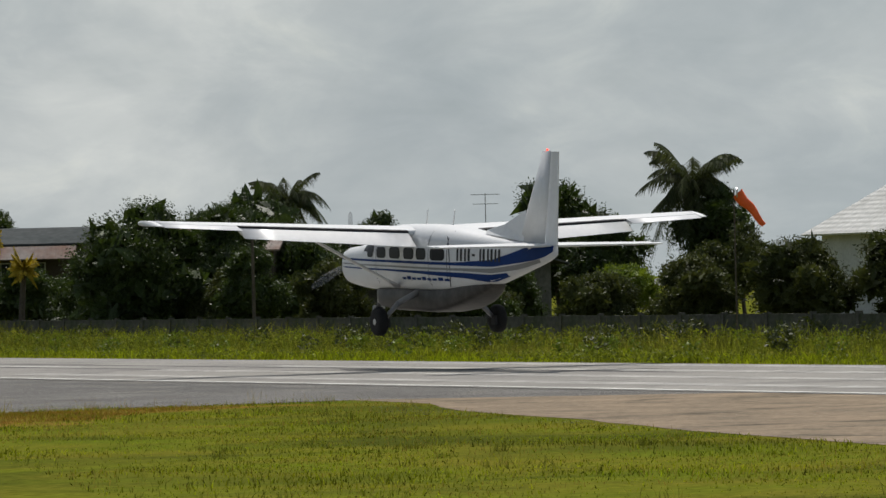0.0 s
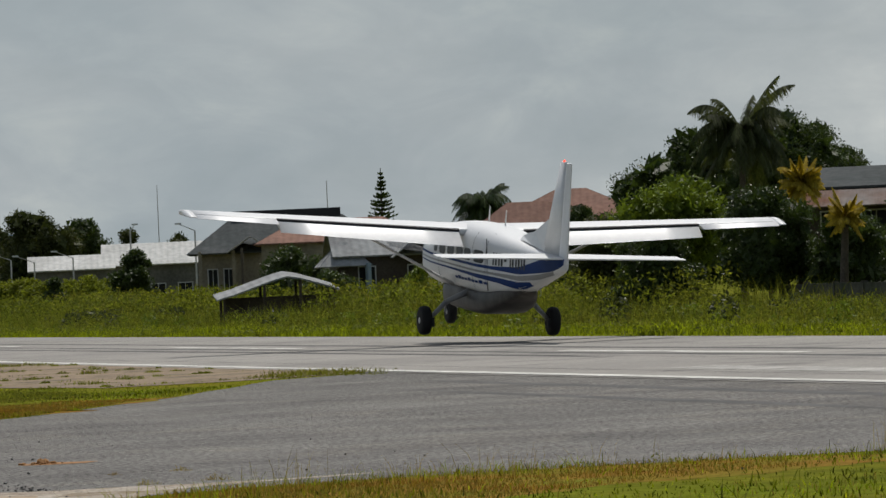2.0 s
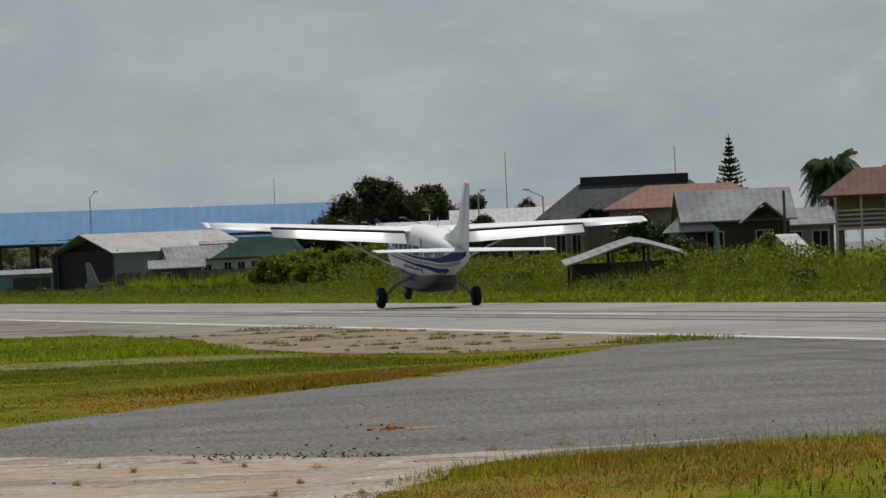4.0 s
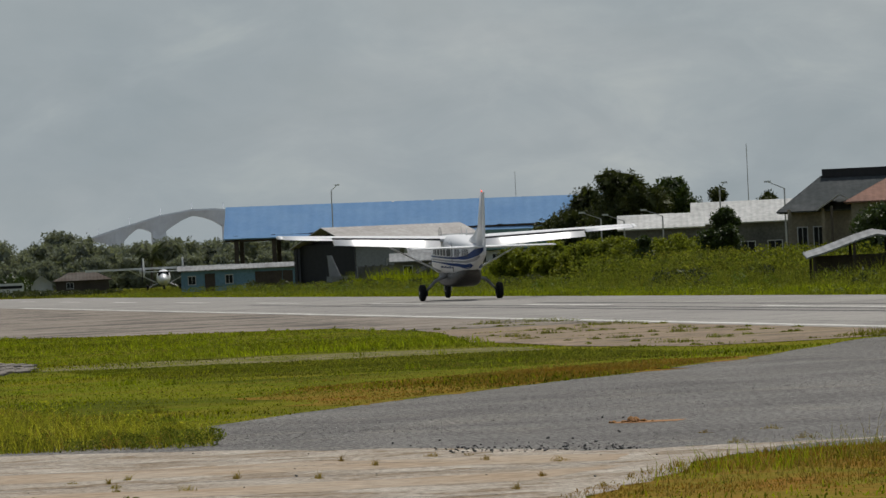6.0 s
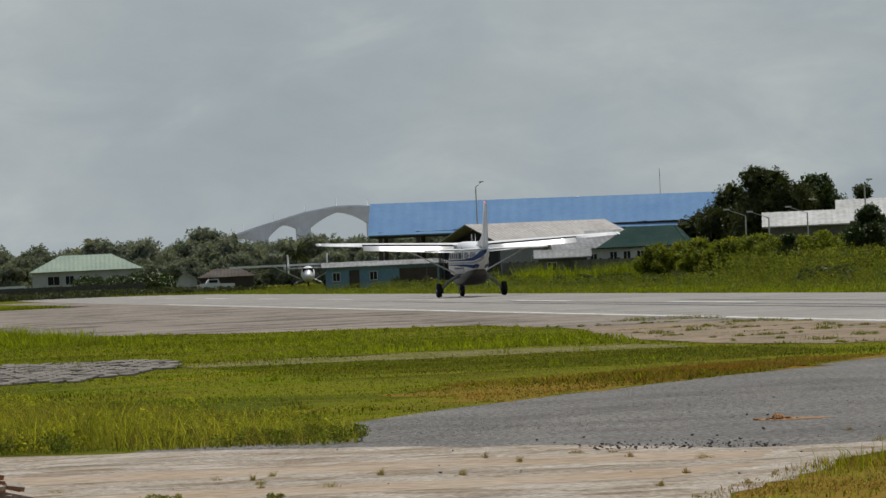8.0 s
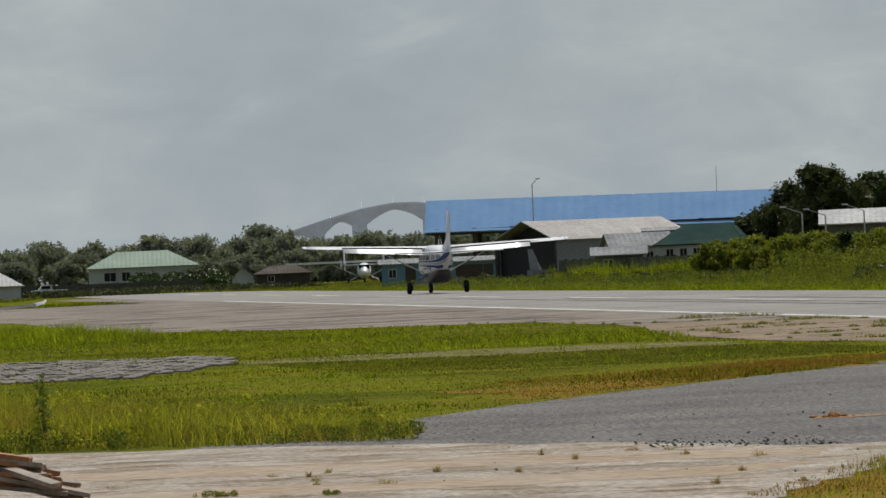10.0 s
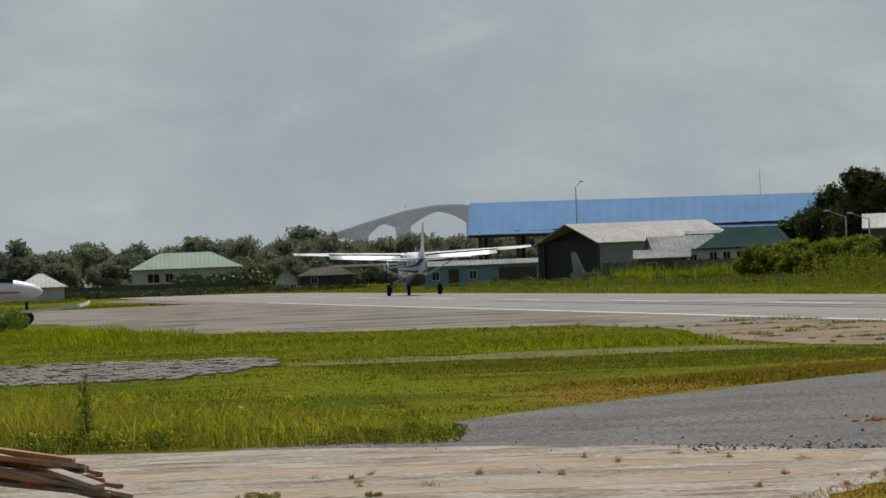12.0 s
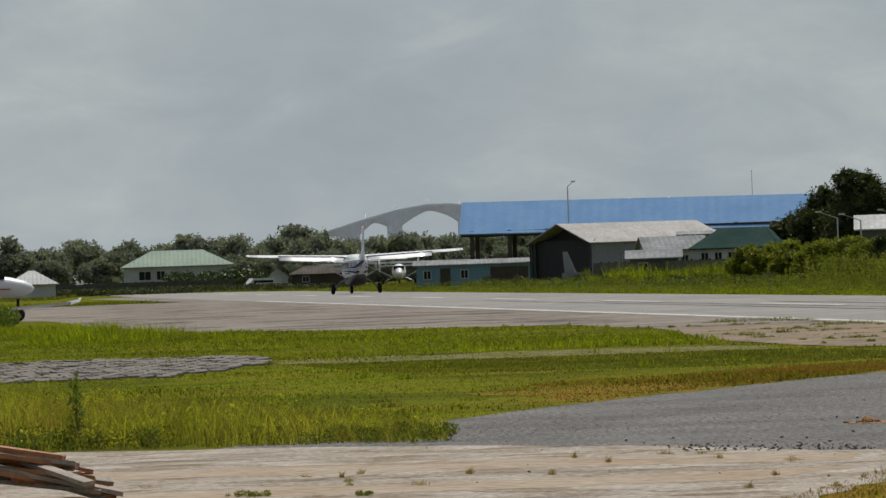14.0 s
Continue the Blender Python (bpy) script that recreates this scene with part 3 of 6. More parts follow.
M["grass_tall"] = material("grass_tall_yellow", (0.40, 0.375, 0.05), 0.75, vary=0.35, scale=0.8, fine=3.0, bump=0.0, other=(0.24, 0.26, 0.02), island=0.6, thin=0.45, gloss=0.04)
M["cement"] = material("cement_wall", (0.15, 0.145, 0.13), 0.9, vary=0.3, scale=0.4, fine=5.0, bump=0.2, other=(0.09, 0.088, 0.08))
M["fence"] = material("fence_cement", (0.095, 0.09, 0.078), 0.9, vary=0.4, scale=0.5, fine=5.0, bump=0.3, other=(0.055, 0.056, 0.048), stain=((0.05, 0.058, 0.035), 0.8, 0.5, 0.62))
M["cream"] = material("cream_wall", (0.25, 0.22, 0.165), 0.85, vary=0.25, scale=0.6, fine=6.0, bump=0.1, other=(0.17, 0.15, 0.115))
M["yellow_wall"] = material("ochre_wall", (0.27, 0.215, 0.125), 0.85, vary=0.15, scale=0.6, fine=6.0, bump=0.1)
M["white_wall"] = material("white_wall", (0.50, 0.51, 0.49), 0.85, vary=0.12, scale=0.5, fine=6.0, bump=0.1, other=(0.38, 0.385, 0.375))
M["dark_wood"] = material("dark_boards", (0.07, 0.055, 0.045), 0.85, vary=0.35, scale=1.0, fine=8.0, bump=0.2)
M["blue_wall"] = material("blue_wall", (0.11, 0.20, 0.27), 0.8, vary=0.2, scale=0.5, fine=5.0, bump=0.1, other=(0.13, 0.23, 0.30))
M["bluegrey_wall"] = material("blue_grey_wall", (0.24, 0.31, 0.36), 0.8, vary=0.2, scale=0.8, fine=5.0, bump=0.1)
M["grey_wall"] = material("grey_metal_wall", (0.22, 0.23, 0.24), 0.7, vary=0.15, scale=0.5, fine=5.0, bump=0.1)
M["timber"] = material("sawn_timber", (0.33, 0.15, 0.06), 0.7, vary=0.3, scale=3.0, fine=25.0, bump=0.2, other=(0.25, 0.11, 0.045))
M["timber_grey"] = material("weathered_timber", (0.33, 0.28, 0.22), 0.8, vary=0.3, scale=3.0, fine=25.0, bump=0.2)
M["orange"] = material("orange_cloth", (0.85, 0.13, 0.03), 0.7, vary=0.12, scale=2.0, fine=9.0, bump=0.1)
M["earth"] = material("orange_earth", (0.30, 0.15, 0.05), 0.95, vary=0.35, scale=3.0, fine=20.0, bump=0.5, other=(0.22, 0.11, 0.04))
M["stone"] = material("gravel", (0.13, 0.125, 0.12), 0.9, vary=0.35, scale=6.0, fine=30.0, bump=0.2, island=0.3)
M["car_paint"] = material("silver_paint", (0.55, 0.56, 0.57), 0.3, vary=0.08, scale=1.0, fine=9.0, bump=0.0, gloss=0.5)
# concrete lifted to a bluish near-white so its colour carries the distance haze
M["bridge"] = material("bridge_concrete_haze", (0.80, 0.82, 0.85), 0.9, vary=0.08, scale=0.02, fine=0.3, bump=0.0)
M["red_stripe"] = material("red_paint", (0.35, 0.03, 0.03), 0.4, vary=0.1, bump=0.0)


def ribbed(name, color, other, pitch, rough=0.55, metal=0.2, vary=0.2):
    """Corrugated sheet: ribs as relief across the local x direction."""
    m = material(name, color, rough, metal, vary=vary, scale=0.35, fine=3.0, bump=0.0, other=other)
    nt = m.node_tree
    w = node(nt, "ShaderNodeTexWave", Scale=math.tau / pitch / 20, wave_type="BANDS", bands_direction="X")
    tc = node(nt, "ShaderNodeTexCoord")
    link(nt, tc.outputs["Object"], w.inputs["Vector"])
    bp = node(nt, "ShaderNodeBump", Strength=0.6, Distance=0.05)
    link(nt, w.outputs["Fac"], bp.inputs["Height"])
    link(nt, bp.outputs[0], nt.nodes["Principled BSDF"].inputs["Normal"])
    nt.nodes["Principled BSDF"].inputs["Specular IOR Level"].default_value = 0.02
    return m


M["roof_dusty"] = ribbed("roof_dusty_sheet", (0.40, 0.385, 0.365), (0.33, 0.31, 0.29), 0.4, 1.0, 0.0)
M["pale_wall"] = material("pale_grey_wall", (0.40, 0.415, 0.40), 0.85, vary=0.15, scale=0.5, fine=6.0, bump=0.1, other=(0.31, 0.32, 0.30))
M["roof_blue"] = ribbed("roof_blue_sheet", (0.14, 0.25, 0.42), (0.17, 0.285, 0.45), 1.0, 1.0, 0.0, 0.06)
M["roof_zinc"] = ribbed("roof_zinc_sheet", (0.27, 0.28, 0.28), (0.17, 0.17, 0.17), 0.4, 1.0, 0.0)
M["roof_white"] = ribbed("roof_white_sheet", (0.50, 0.50, 0.48), (0.40, 0.40, 0.38), 0.4, 1.0, 0.0)
M["roof_red"] = ribbed("roof_red_sheet", (0.235, 0.14, 0.11), (0.175, 0.112, 0.09), 0.4, 1.0, 0.0)
M["roof_dark"] = ribbed("roof_dark_sheet", (0.055, 0.062, 0.062), (0.085, 0.09, 0.09), 0.5, 1.0, 0.0)
M["roof_green"] = ribbed("roof_green_sheet", (0.27, 0.33, 0.265), (0.23, 0.285, 0.235), 0.5, 1.0, 0.0, 0.1)
M["roof_dkgreen"] = ribbed("roof_dark_green_sheet", (0.022, 0.045, 0.04), (0.035, 0.06, 0.052), 0.5, 1.0, 0.0, 0.1)
M["roof_brown"] = ribbed("roof_brown_sheet", (0.11, 0.10, 0.09), (0.075, 0.06, 0.05), 0.4, 1.0, 0.0)
M["roof_rust"] = ribbed("roof_rusty_sheet", (0.26, 0.23, 0.21), (0.17, 0.08, 0.05), 0.3, 1.0, 0.1)


def at(yaw, dist):
    """A place on the ground at a bearing (degrees clockwise from +y) and distance from the eye."""
    return dist * math.sin(radians(yaw)), dist * math.cos(radians(yaw))


def np_mesh(name, verts, faces, mat):
    """A mesh from arrays of triangle corners."""
    me = bpy.data.meshes.new(name)
    me.vertices.add(len(verts))
    me.vertices.foreach_set("co", np.asarray(verts, np.float32).ravel())
    nf = len(faces)
    me.loops.add(nf * 3)
    me.loops.foreach_set("vertex_index", np.asarray(faces, np.int32).ravel())
    me.polygons.add(nf)
    me.polygons.foreach_set("loop_start", np.arange(0, nf * 3, 3, dtype=np.int32))
    me.update(calc_edges=True)
    for mm in mat if isinstance(mat, (list, tuple)) else (mat,):
        me.materials.append(mm)
    return me


# ---- plants ----


def leaf_cloud(rng, blobs, count, size, droop=0.3):
    """Leaf quads spread through the outer shell of a set of balls (x, y, z, r)."""
    b = np.array(blobs, float)
    pick = rng.choice(len(b), count, p=b[:, 3] ** 2 / (b[:, 3] ** 2).sum())
    d = rng.normal(size=(count, 3))
    d /= np.linalg.norm(d, axis=1)[:, None]
    d[:, 2] *= 0.85
    rad = b[pick, 3] * (0.62 + 0.42 * rng.random(count) ** 0.7) * (1 + 0.14 * np.sin(d[:, 0] * 9 + pick) * np.cos(d[:, 2] * 8 + pick))
    c = b[pick, :3] + d * rad[:, None]
    a = rng.normal(size=(count, 3)) + d * 0.6
    a[:, 2] -= droop
    a /= np.linalg.norm(a, axis=1)[:, None]
    t = np.cross(a, rng.normal(size=(count, 3)))
    t /= np.linalg.norm(t, axis=1)[:, None]
    s = (size * (0.6 + 0.8 * rng.random(count)))[:, None]
    v = np.stack([c - a * s, c + t * s * 0.42, c + a * s, c - t * s * 0.42], 1).reshape(-1, 3)
    i = np.arange(count)[:, None] * 4
    return v, np.concatenate([i + [0, 1, 2], i + [0, 2, 3]])


def core(rng, blobs):
    """Large inner leaf clumps, so that little sky shows through the middle of a crown."""
    inner = [(x, y, z, r * 0.62) for x, y, z, r in blobs]
    return leaf_cloud(rng, inner, 70 * len(blobs), 0.42 * float(np.mean([b[3] for b in blobs])))


def tree(x, y, height, width, seed, mat="leaf", leaf=0.22, count=2600, low=0.12, label="", name="tree", category="tree", lump=9, group=""):
    """A broad tree: tapered trunk, limbs and a lumpy crown of single leaves."""
    rng = np.random.default_rng(seed)
    ob = thing(name, (x, y, 0), label or "dark green broad-leaved tree with a dense uneven crown", category, group)
    z0 = height * low
    rad = width * 0.58
    leaf, count, lump = leaf * 0.62, int(count * 2.0), int(lump * 1.7)
    blobs = [(0, 0, (z0 + height) * 0.48, min(rad, (height - z0) * 0.5) * 0.72)]
    for k in range(lump):
        a = k * 2.4 + rng.random()
        q = math.sqrt((k + 0.4) / lump)
        zz = z0 + (height - z0) * (0.12 + 0.80 * rng.random() * (1.15 - 0.5 * q))
        r = rad * (0.27 + 0.2 * rng.random())
        blobs.append((math.cos(a) * (rad - r * 0.9) * q, math.sin(a) * (rad - r * 0.9) * q, min(zz, height - r * 0.9), r))
    blobs.append((0.1 * rad, 0, height - rad * 0.36, rad * 0.36))
    bm = bmesh.new()
    tr = max(0.08, height * 0.028)
    pts = [Vector((0, 0, -0.05)), Vector((0.05 * rad, 0, z0 * 0.6 + 0.2)), Vector((-0.04 * rad, 0.05 * rad, height * 0.5)), Vector((0, 0, height * 0.8))]
    for i in range(3):
        tube(bm, pts[i], pts[i + 1], tr * (1 - 0.25 * i), tr * (0.75 - 0.25 * i), 8)
    for bx, by, bz, r in blobs[1:7]:
        tube(bm, pts[1].lerp(pts[2], 0.3), (bx * 0.8, by * 0.8, bz), tr * 0.45, tr * 0.15, 6)
    part("trunk", bm, M["bark"], ob, "brown trunk with limbs")
    v1, f1 = leaf_cloud(rng, blobs, count, leaf)
    v2, f2 = core(rng, blobs)
    cr = new("crown", np_mesh("crown", np.concatenate([v1, v2]), np.concatenate([f1, f2 + len(v1)]), M[mat]))
    cr.parent = ob
    return ob


def frond_set(rng, count, length, sag, rise, width=0.5, strips=16):
    """Feathered palm leaves: drooping ribs with thin leaflets on both sides."""
    V, F = [], []
    for k in range(count):
        a = k * 2.399 + rng.random() * 0.4
        up = rise * (1.35 - 1.7 * k / count) + 0.28 * rng.normal()
        droop = sag * (0.45 + 0.7 * rng.random())
        L = length * (0.8 + 0.3 * rng.random())
        pts = []
        for i in range(strips + 1):
            q = i / strips
            r = L * q * (1 - 0.12 * q)
            pts.append(Vector((math.cos(a) * r, math.sin(a) * r, L * (up * q - droop * q * q))))
        side = Vector((-math.sin(a), math.cos(a), 0))
        for i in range(1, strips):
            p, d = pts[i], (pts[i + 1] - pts[i - 1]).normalized()
            w = width * math.sin(math.pi * (0.12 + 0.85 * i / strips)) * (0.8 + 0.4 * rng.random())
            for s in (-1, 1):
                tip = p + side * s * w + d * w * 0.5 - Vector((0, 0, w * (0.9 + 0.9 * rng.random())))
                n = len(V)
                V += [p - d * 0.045, p + d * 0.045, tip]
                F.append((n, n + 1, n + 2))
        for i in range(strips):
            n = len(V)
            V += [pts[i] + Vector((0, 0, 0.03)), pts[i] - Vector((0, 0, 0.03)), pts[i + 1]]
            F.append((n, n + 1, n + 2))
    return np.array([v[:] for v in V]), np.array(F)


def palm(x, y, height, length, seed, mat="leaf_olive", count=16, label="", sag=1.0, lean=0.2):
    rng = np.random.default_rng(seed)
    ob = thing("palm_tree", (x, y, 0), label or "tall palm with ragged drooping fronds", "palm tree")
    bm = bmesh.new()
    h = height - length * 0.45
    tube(bm, (0, 0, -0.05), (lean * 0.4, 0, h * 0.5), 0.17, 0.14, 10)
    tube(bm, (lean * 0.4, 0, h * 0.5), (lean, 0, h), 0.14, 0.11, 10)
    part("trunk", bm, M["bark"], ob, "slender ringed trunk")
    v, f = frond_set(rng, int(count * 1.9), length, sag * 1.15, 1.0, 0.17 * length, 40)
    cr = new("crown", np_mesh("crown", v + np.array([lean, 0, h]), f, M[mat]))
    cr.parent = ob
    return ob


def araucaria(x, y, height, width):
    ob = thing("conifer", (x, y, 0), "dark narrow conifer with tiered branches", "tree")
    bm = bmesh.new()
    tube(bm, (0, 0, -0.05), (0, 0, height), 0.2, 0.03, 8)
    part("trunk", bm, M["bark"], ob)
    rng = np.random.default_rng(5)
    V, F = [], []
    for k in range(26):
        z = height * (0.18 + 0.80 * (k + 0.5 * rng.random()) / 26)
        r = width / 2 * (1.02 - (k / 26) ** 1.3) + 0.12
        for j in range(9):
            a = j * 0.7 + k * 0.5 + rng.random() * 0.3
            d = Vector((math.cos(a), math.sin(a), 0))
            s = Vector((-d.y, d.x, 0))
            rr = r * (0.55 + 0.6 * rng.random())
            for i in range(5):
                q0, q1 = i / 5, (i + 1) / 5
                p0, p1 = d * rr * q0 + Vector((0, 0, z + 0.25 * rr * q0 * q0)), d * rr * q1 + Vector((0, 0, z + 0.25 * rr * q1 * q1))
                w = 0.10 + 0.05 * rng.random()
                n = len(V)
                V += [p0 - s * w, p0 + s * w, p1 + Vector((0, 0, 0.12)), p0 + Vector((0, 0, w)), p0 - Vector((0, 0, w)), p1]
                F += [(n, n + 1, n + 2), (n + 3, n + 4, n + 5)]
    cr = new("crown", np_mesh("crown", np.array([v[:] for v in V]), np.array(F), M["leaf"]))
    cr.parent = ob


def inside(poly, x, y):
    p = np.array(poly, float)
    ok = np.zeros(len(x), bool)
    for (ax, ay), (bx, by) in zip(p, np.roll(p, -1, 0)):
        hit = ((ay > y) != (by > y)) & (x < (bx - ax) * (y - ay) / (by - ay + 1e-9) + ax)
        ok ^= hit
    return ok


def patch(x, y, scale, seed):
    """Smooth random values in 0..1 over the ground."""
    r = np.random.default_rng(seed)
    out = np.zeros(len(x))
    for _ in range(7):
        a, ph, k = r.random() * math.tau, r.random() * math.tau, (0.6 + r.random() * 1.6) / scale
        out += np.sin((x * math.cos(a) + y * math.sin(a)) * k + ph)
    return 0.5 + 0.5 * np.tanh(out / 2.2)


def grass(name, poly, n, h0, h1, w, mat, label, seed, keep=None, bend=0.5, tall=None, clump=0.0, tuft=9):
    """Blades of grass over a patch of ground, joined into one mass."""
    rng = np.random.default_rng(seed)
    p = np.array(poly, float)
    lo, hi = p.min(0), p.max(0)
    x, y = lo[0] + rng.random(n) * (hi[0] - lo[0]), lo[1] + rng.random(n) * (hi[1] - lo[1])
    if clump:
        cx, cy = x[: n // tuft], y[: n // tuft]
        k = rng.integers(0, n // tuft, n)
        wide = clump * (0.5 + rng.random(n // tuft))[k]
        x, y = cx[k] + rng.normal(size=n) * wide, cy[k] + rng.normal(size=n) * wide
        lift = (0.45 + 0.8 * rng.random(n // tuft))[k]
    ok = inside(poly, x, y)
    if keep is not None:
        ok &= rng.random(n) < keep(x, y)
    x, y = x[ok], y[ok]
    lift = lift[ok] if clump else 1.0
    n = len(x)
    h = lift * (h0 + (h1 - h0) * rng.random(n) ** 1.6)
    h *= 0.55 + 0.8 * patch(x, y, 2.5, seed + 1)
    if tall is not None:
        h *= tall(x, y)
    a, b = rng.random(n) * math.tau, rng.random(n) * math.tau
    l = h * bend * rng.random(n)
    ww = w * (0.6 + 0.8 * rng.random(n))
    base = np.stack([x, y, np.zeros(n)], 1)
    side = np.stack([np.cos(a), np.sin(a), np.zeros(n)], 1) * ww[:, None] / 2
    lean = np.stack([np.cos(b) * l, np.sin(b) * l, np.zeros(n)], 1)
    up = np.zeros((n, 3))
    up[:, 2] = h
    mid = base + up * 0.6 + lean * 0.35
    v = np.stack([base - side, base + side, mid - side * 0.75, mid + side * 0.75, base + up * 0.97 + lean], 1).reshape(-1, 3)
    i = np.arange(n)[:, None] * 5
    f = np.concatenate([i + [0, 1, 3], i + [0, 3, 2], i + [2, 3, 4]])
    return tagged(new(name, np_mesh(name, v, f, M[mat])), label, "grass", kind="stuff")


def leafy(name, poly, n, h, size, mat, label, seed, per=26, keep=None):
    """Low broad-leaved weeds, joined into one mass."""
    rng = np.random.default_rng(seed)
    p = np.array(poly, float)
    lo, hi = p.min(0), p.max(0)
    x, y = lo[0] + rng.random(n) * (hi[0] - lo[0]), lo[1] + rng.random(n) * (hi[1] - lo[1])
    ok = inside(poly, x, y)
    if keep is not None:
        ok &= rng.random(n) < keep(x, y)
    x, y = x[ok], y[ok]
    r = h * (0.35 + 0.5 * rng.random(len(x)))
    blobs = np.stack([x, y, r * 0.9, r], 1)
    v, f = leaf_cloud(rng, blobs, max(1, len(x)) * per, size)
    v[:, 2] = np.maximum(v[:, 2], 0.01)
    return tagged(new(name, np_mesh(name, v, f, M[mat])), label, "weeds", kind="stuff")


# ---- buildings ----


def roof_mesh(w, d, z, rise, kind, over=0.35, thick=0.09, ridge=0.45):
    """A gable roof (ridge along x), a hip roof, or a roof with its gable to the front (ridge along y)."""
    bm = bmesh.new()
    x, y = w / 2 + over, d / 2 + over
    zl = z - over * rise / (d / 2 if kind != "front" else w / 2)
    if kind == "front":
        a, b = Vector((0, -y, z + rise)), Vector((0, y, z + rise))
        slopes = [[Vector((-x, -y, zl)), a, b, Vector((-x, y, zl))], [Vector((x, -y, zl)), Vector((x, y, zl)), b, a]]
    elif kind == "gable":
        a, b = Vector((-x, 0, z + rise)), Vector((x, 0, z + rise))
        slopes = [[Vector((-x, -y, zl)), Vector((x, -y, zl)), b, a], [Vector((x, y, zl)), Vector((-x, y, zl)), a, b]]
    else:
        a, b = Vector((-x * ridge, 0, z + rise)), Vector((x * ridge, 0, z + rise))
        c = [Vector((-x, -y, zl)), Vector((x, -y, zl)), Vector((x, y, zl)), Vector((-x, y, zl))]
        slopes = [[c[0], c[1], b, a], [c[2], c[3], a, b], [c[1], c[2], b], [c[3], c[0], a]]
    for s in slopes:
        n = (s[1] - s[0]).cross(s[2] - s[0]).normalized()
        if n.z < 0:
            n, s = -n, s[::-1]
        lo = [bm.verts.new(p) for p in s]
        hi = [bm.verts.new(p + n * thick) for p in s]
        bm.faces.new(hi)
        bm.faces.new(lo[::-1])
        for i in range(len(s)):
            j = (i + 1) % len(s)
            bm.faces.new((lo[i], lo[j], hi[j], hi[i]))
    return bm


def gable_wall(w, z, rise, y, t=0.12):
    bm = bmesh.new()
    loft(bm, [[(-w / 2, y, z), (w / 2, y, z), (0, y, z + rise)], [(-w / 2, y + t, z), (w / 2, y + t, z), (0, y + t, z + rise)]])
    bmesh.ops.recalc_face_normals(bm, faces=bm.faces[:])
    return bm


def add_window(parent, x, y, z0, w, h, mat="window", frame_mat="white_wall"):
    f = part("window", boxes((x - w / 2 - 0.06, x - w / 2, y - 0.05, y, z0 - 0.06, z0 + h + 0.06), (x + w / 2, x + w / 2 + 0.06, y - 0.05, y, z0 - 0.06, z0 + h + 0.06),
                             (x - w / 2, x + w / 2, y - 0.05, y, z0 + h, z0 + h + 0.06), (x - w / 2, x + w / 2, y - 0.07, y, z0 - 0.06, z0), (x - 0.02, x + 0.02, y - 0.04, y, z0, z0 + h)), M[frame_mat], parent, "framed window")
    part("pane", boxes((x - w / 2, x + w / 2, y - 0.02, y - 0.005, z0, z0 + h)), M[mat], f, "dark pane")


def house(yaw, dist, w, d, wall_h, rise, kind, wall, roof, label, turn=0.0, windows=(), base=0.0, over=0.35, ridge=0.45, name="house", doors=(), category="house", place=None):
    """A house whose front faces the airfield; base: height of an open ground floor on posts."""
    x, y = place or at(yaw, dist)
    ob = thing(name, (x, y, 0), label, category, rz=-yaw + turn)
    part("wall", boxes((-w / 2, w / 2, -d / 2, d / 2, base, base + wall_h)), M[wall], ob)
    if base:
        for px in np.linspace(-w / 2 + 0.15, w / 2 - 0.15, max(2, int(w / 2.6) + 1)):
            for py in (-d / 2 + 0.15, d / 2 - 0.15):
                part("post", boxes((px - 0.12, px + 0.12, py - 0.12, py + 0.12, 0, base)), M[wall], ob)
    r = part("roof", roof_mesh(w, d, base + wall_h, rise, kind, over, ridge=ridge), M[roof], ob, "sheet-metal roof")
    if kind == "front":
        part("gable", gable_wall(w, base + wall_h, rise - 0.02, -d / 2 + 0.004), M[wall], ob)
    elif kind == "gable":
        for s in (-1, 1):
            g = part("gable", gable_wall(d, base + wall_h, rise - 0.02, -0.06), M[wall], ob)
            g.matrix_basis = pose(s * (w / 2 - 0.08), 0, 0, 0, 0, 90)
    for wx, z0, ww, wh in windows:
        add_window(ob, wx, -d / 2, z0, ww, wh)
    for wx, ww, wh in doors:
        part("door", boxes((wx - ww / 2, wx + ww / 2, -d / 2 - 0.04, -d / 2, base, base + wh)), M["dark_wood"], ob, "dark door")
    return ob


def porch(ob, x0, x1, y0, y1, z, mat="cream", roof_z=None):
    """A balcony with posts and a slatted rail on a house."""
    b = part("balcony", boxes((x0, x1, y0, y1, z - 0.15, z)), M[mat], ob, "raised balcony")
    n = max(2, int((x1 - x0) / 1.2))
    for i in range(n + 1):
        px = x0 + 0.08 + (x1 - x0 - 0.16) * i / n
        part("post", boxes((px - 0.07, px + 0.07, y0 + 0.02, y0 + 0.16, 0, roof_z or z + 1.0)), M[mat], b)
    for k in range(4):
        part("rail", boxes((x0, x1, y0, y0 + 0.05, z + 0.15 + k * 0.25, z + 0.24 + k * 0.25)), M[mat], b)


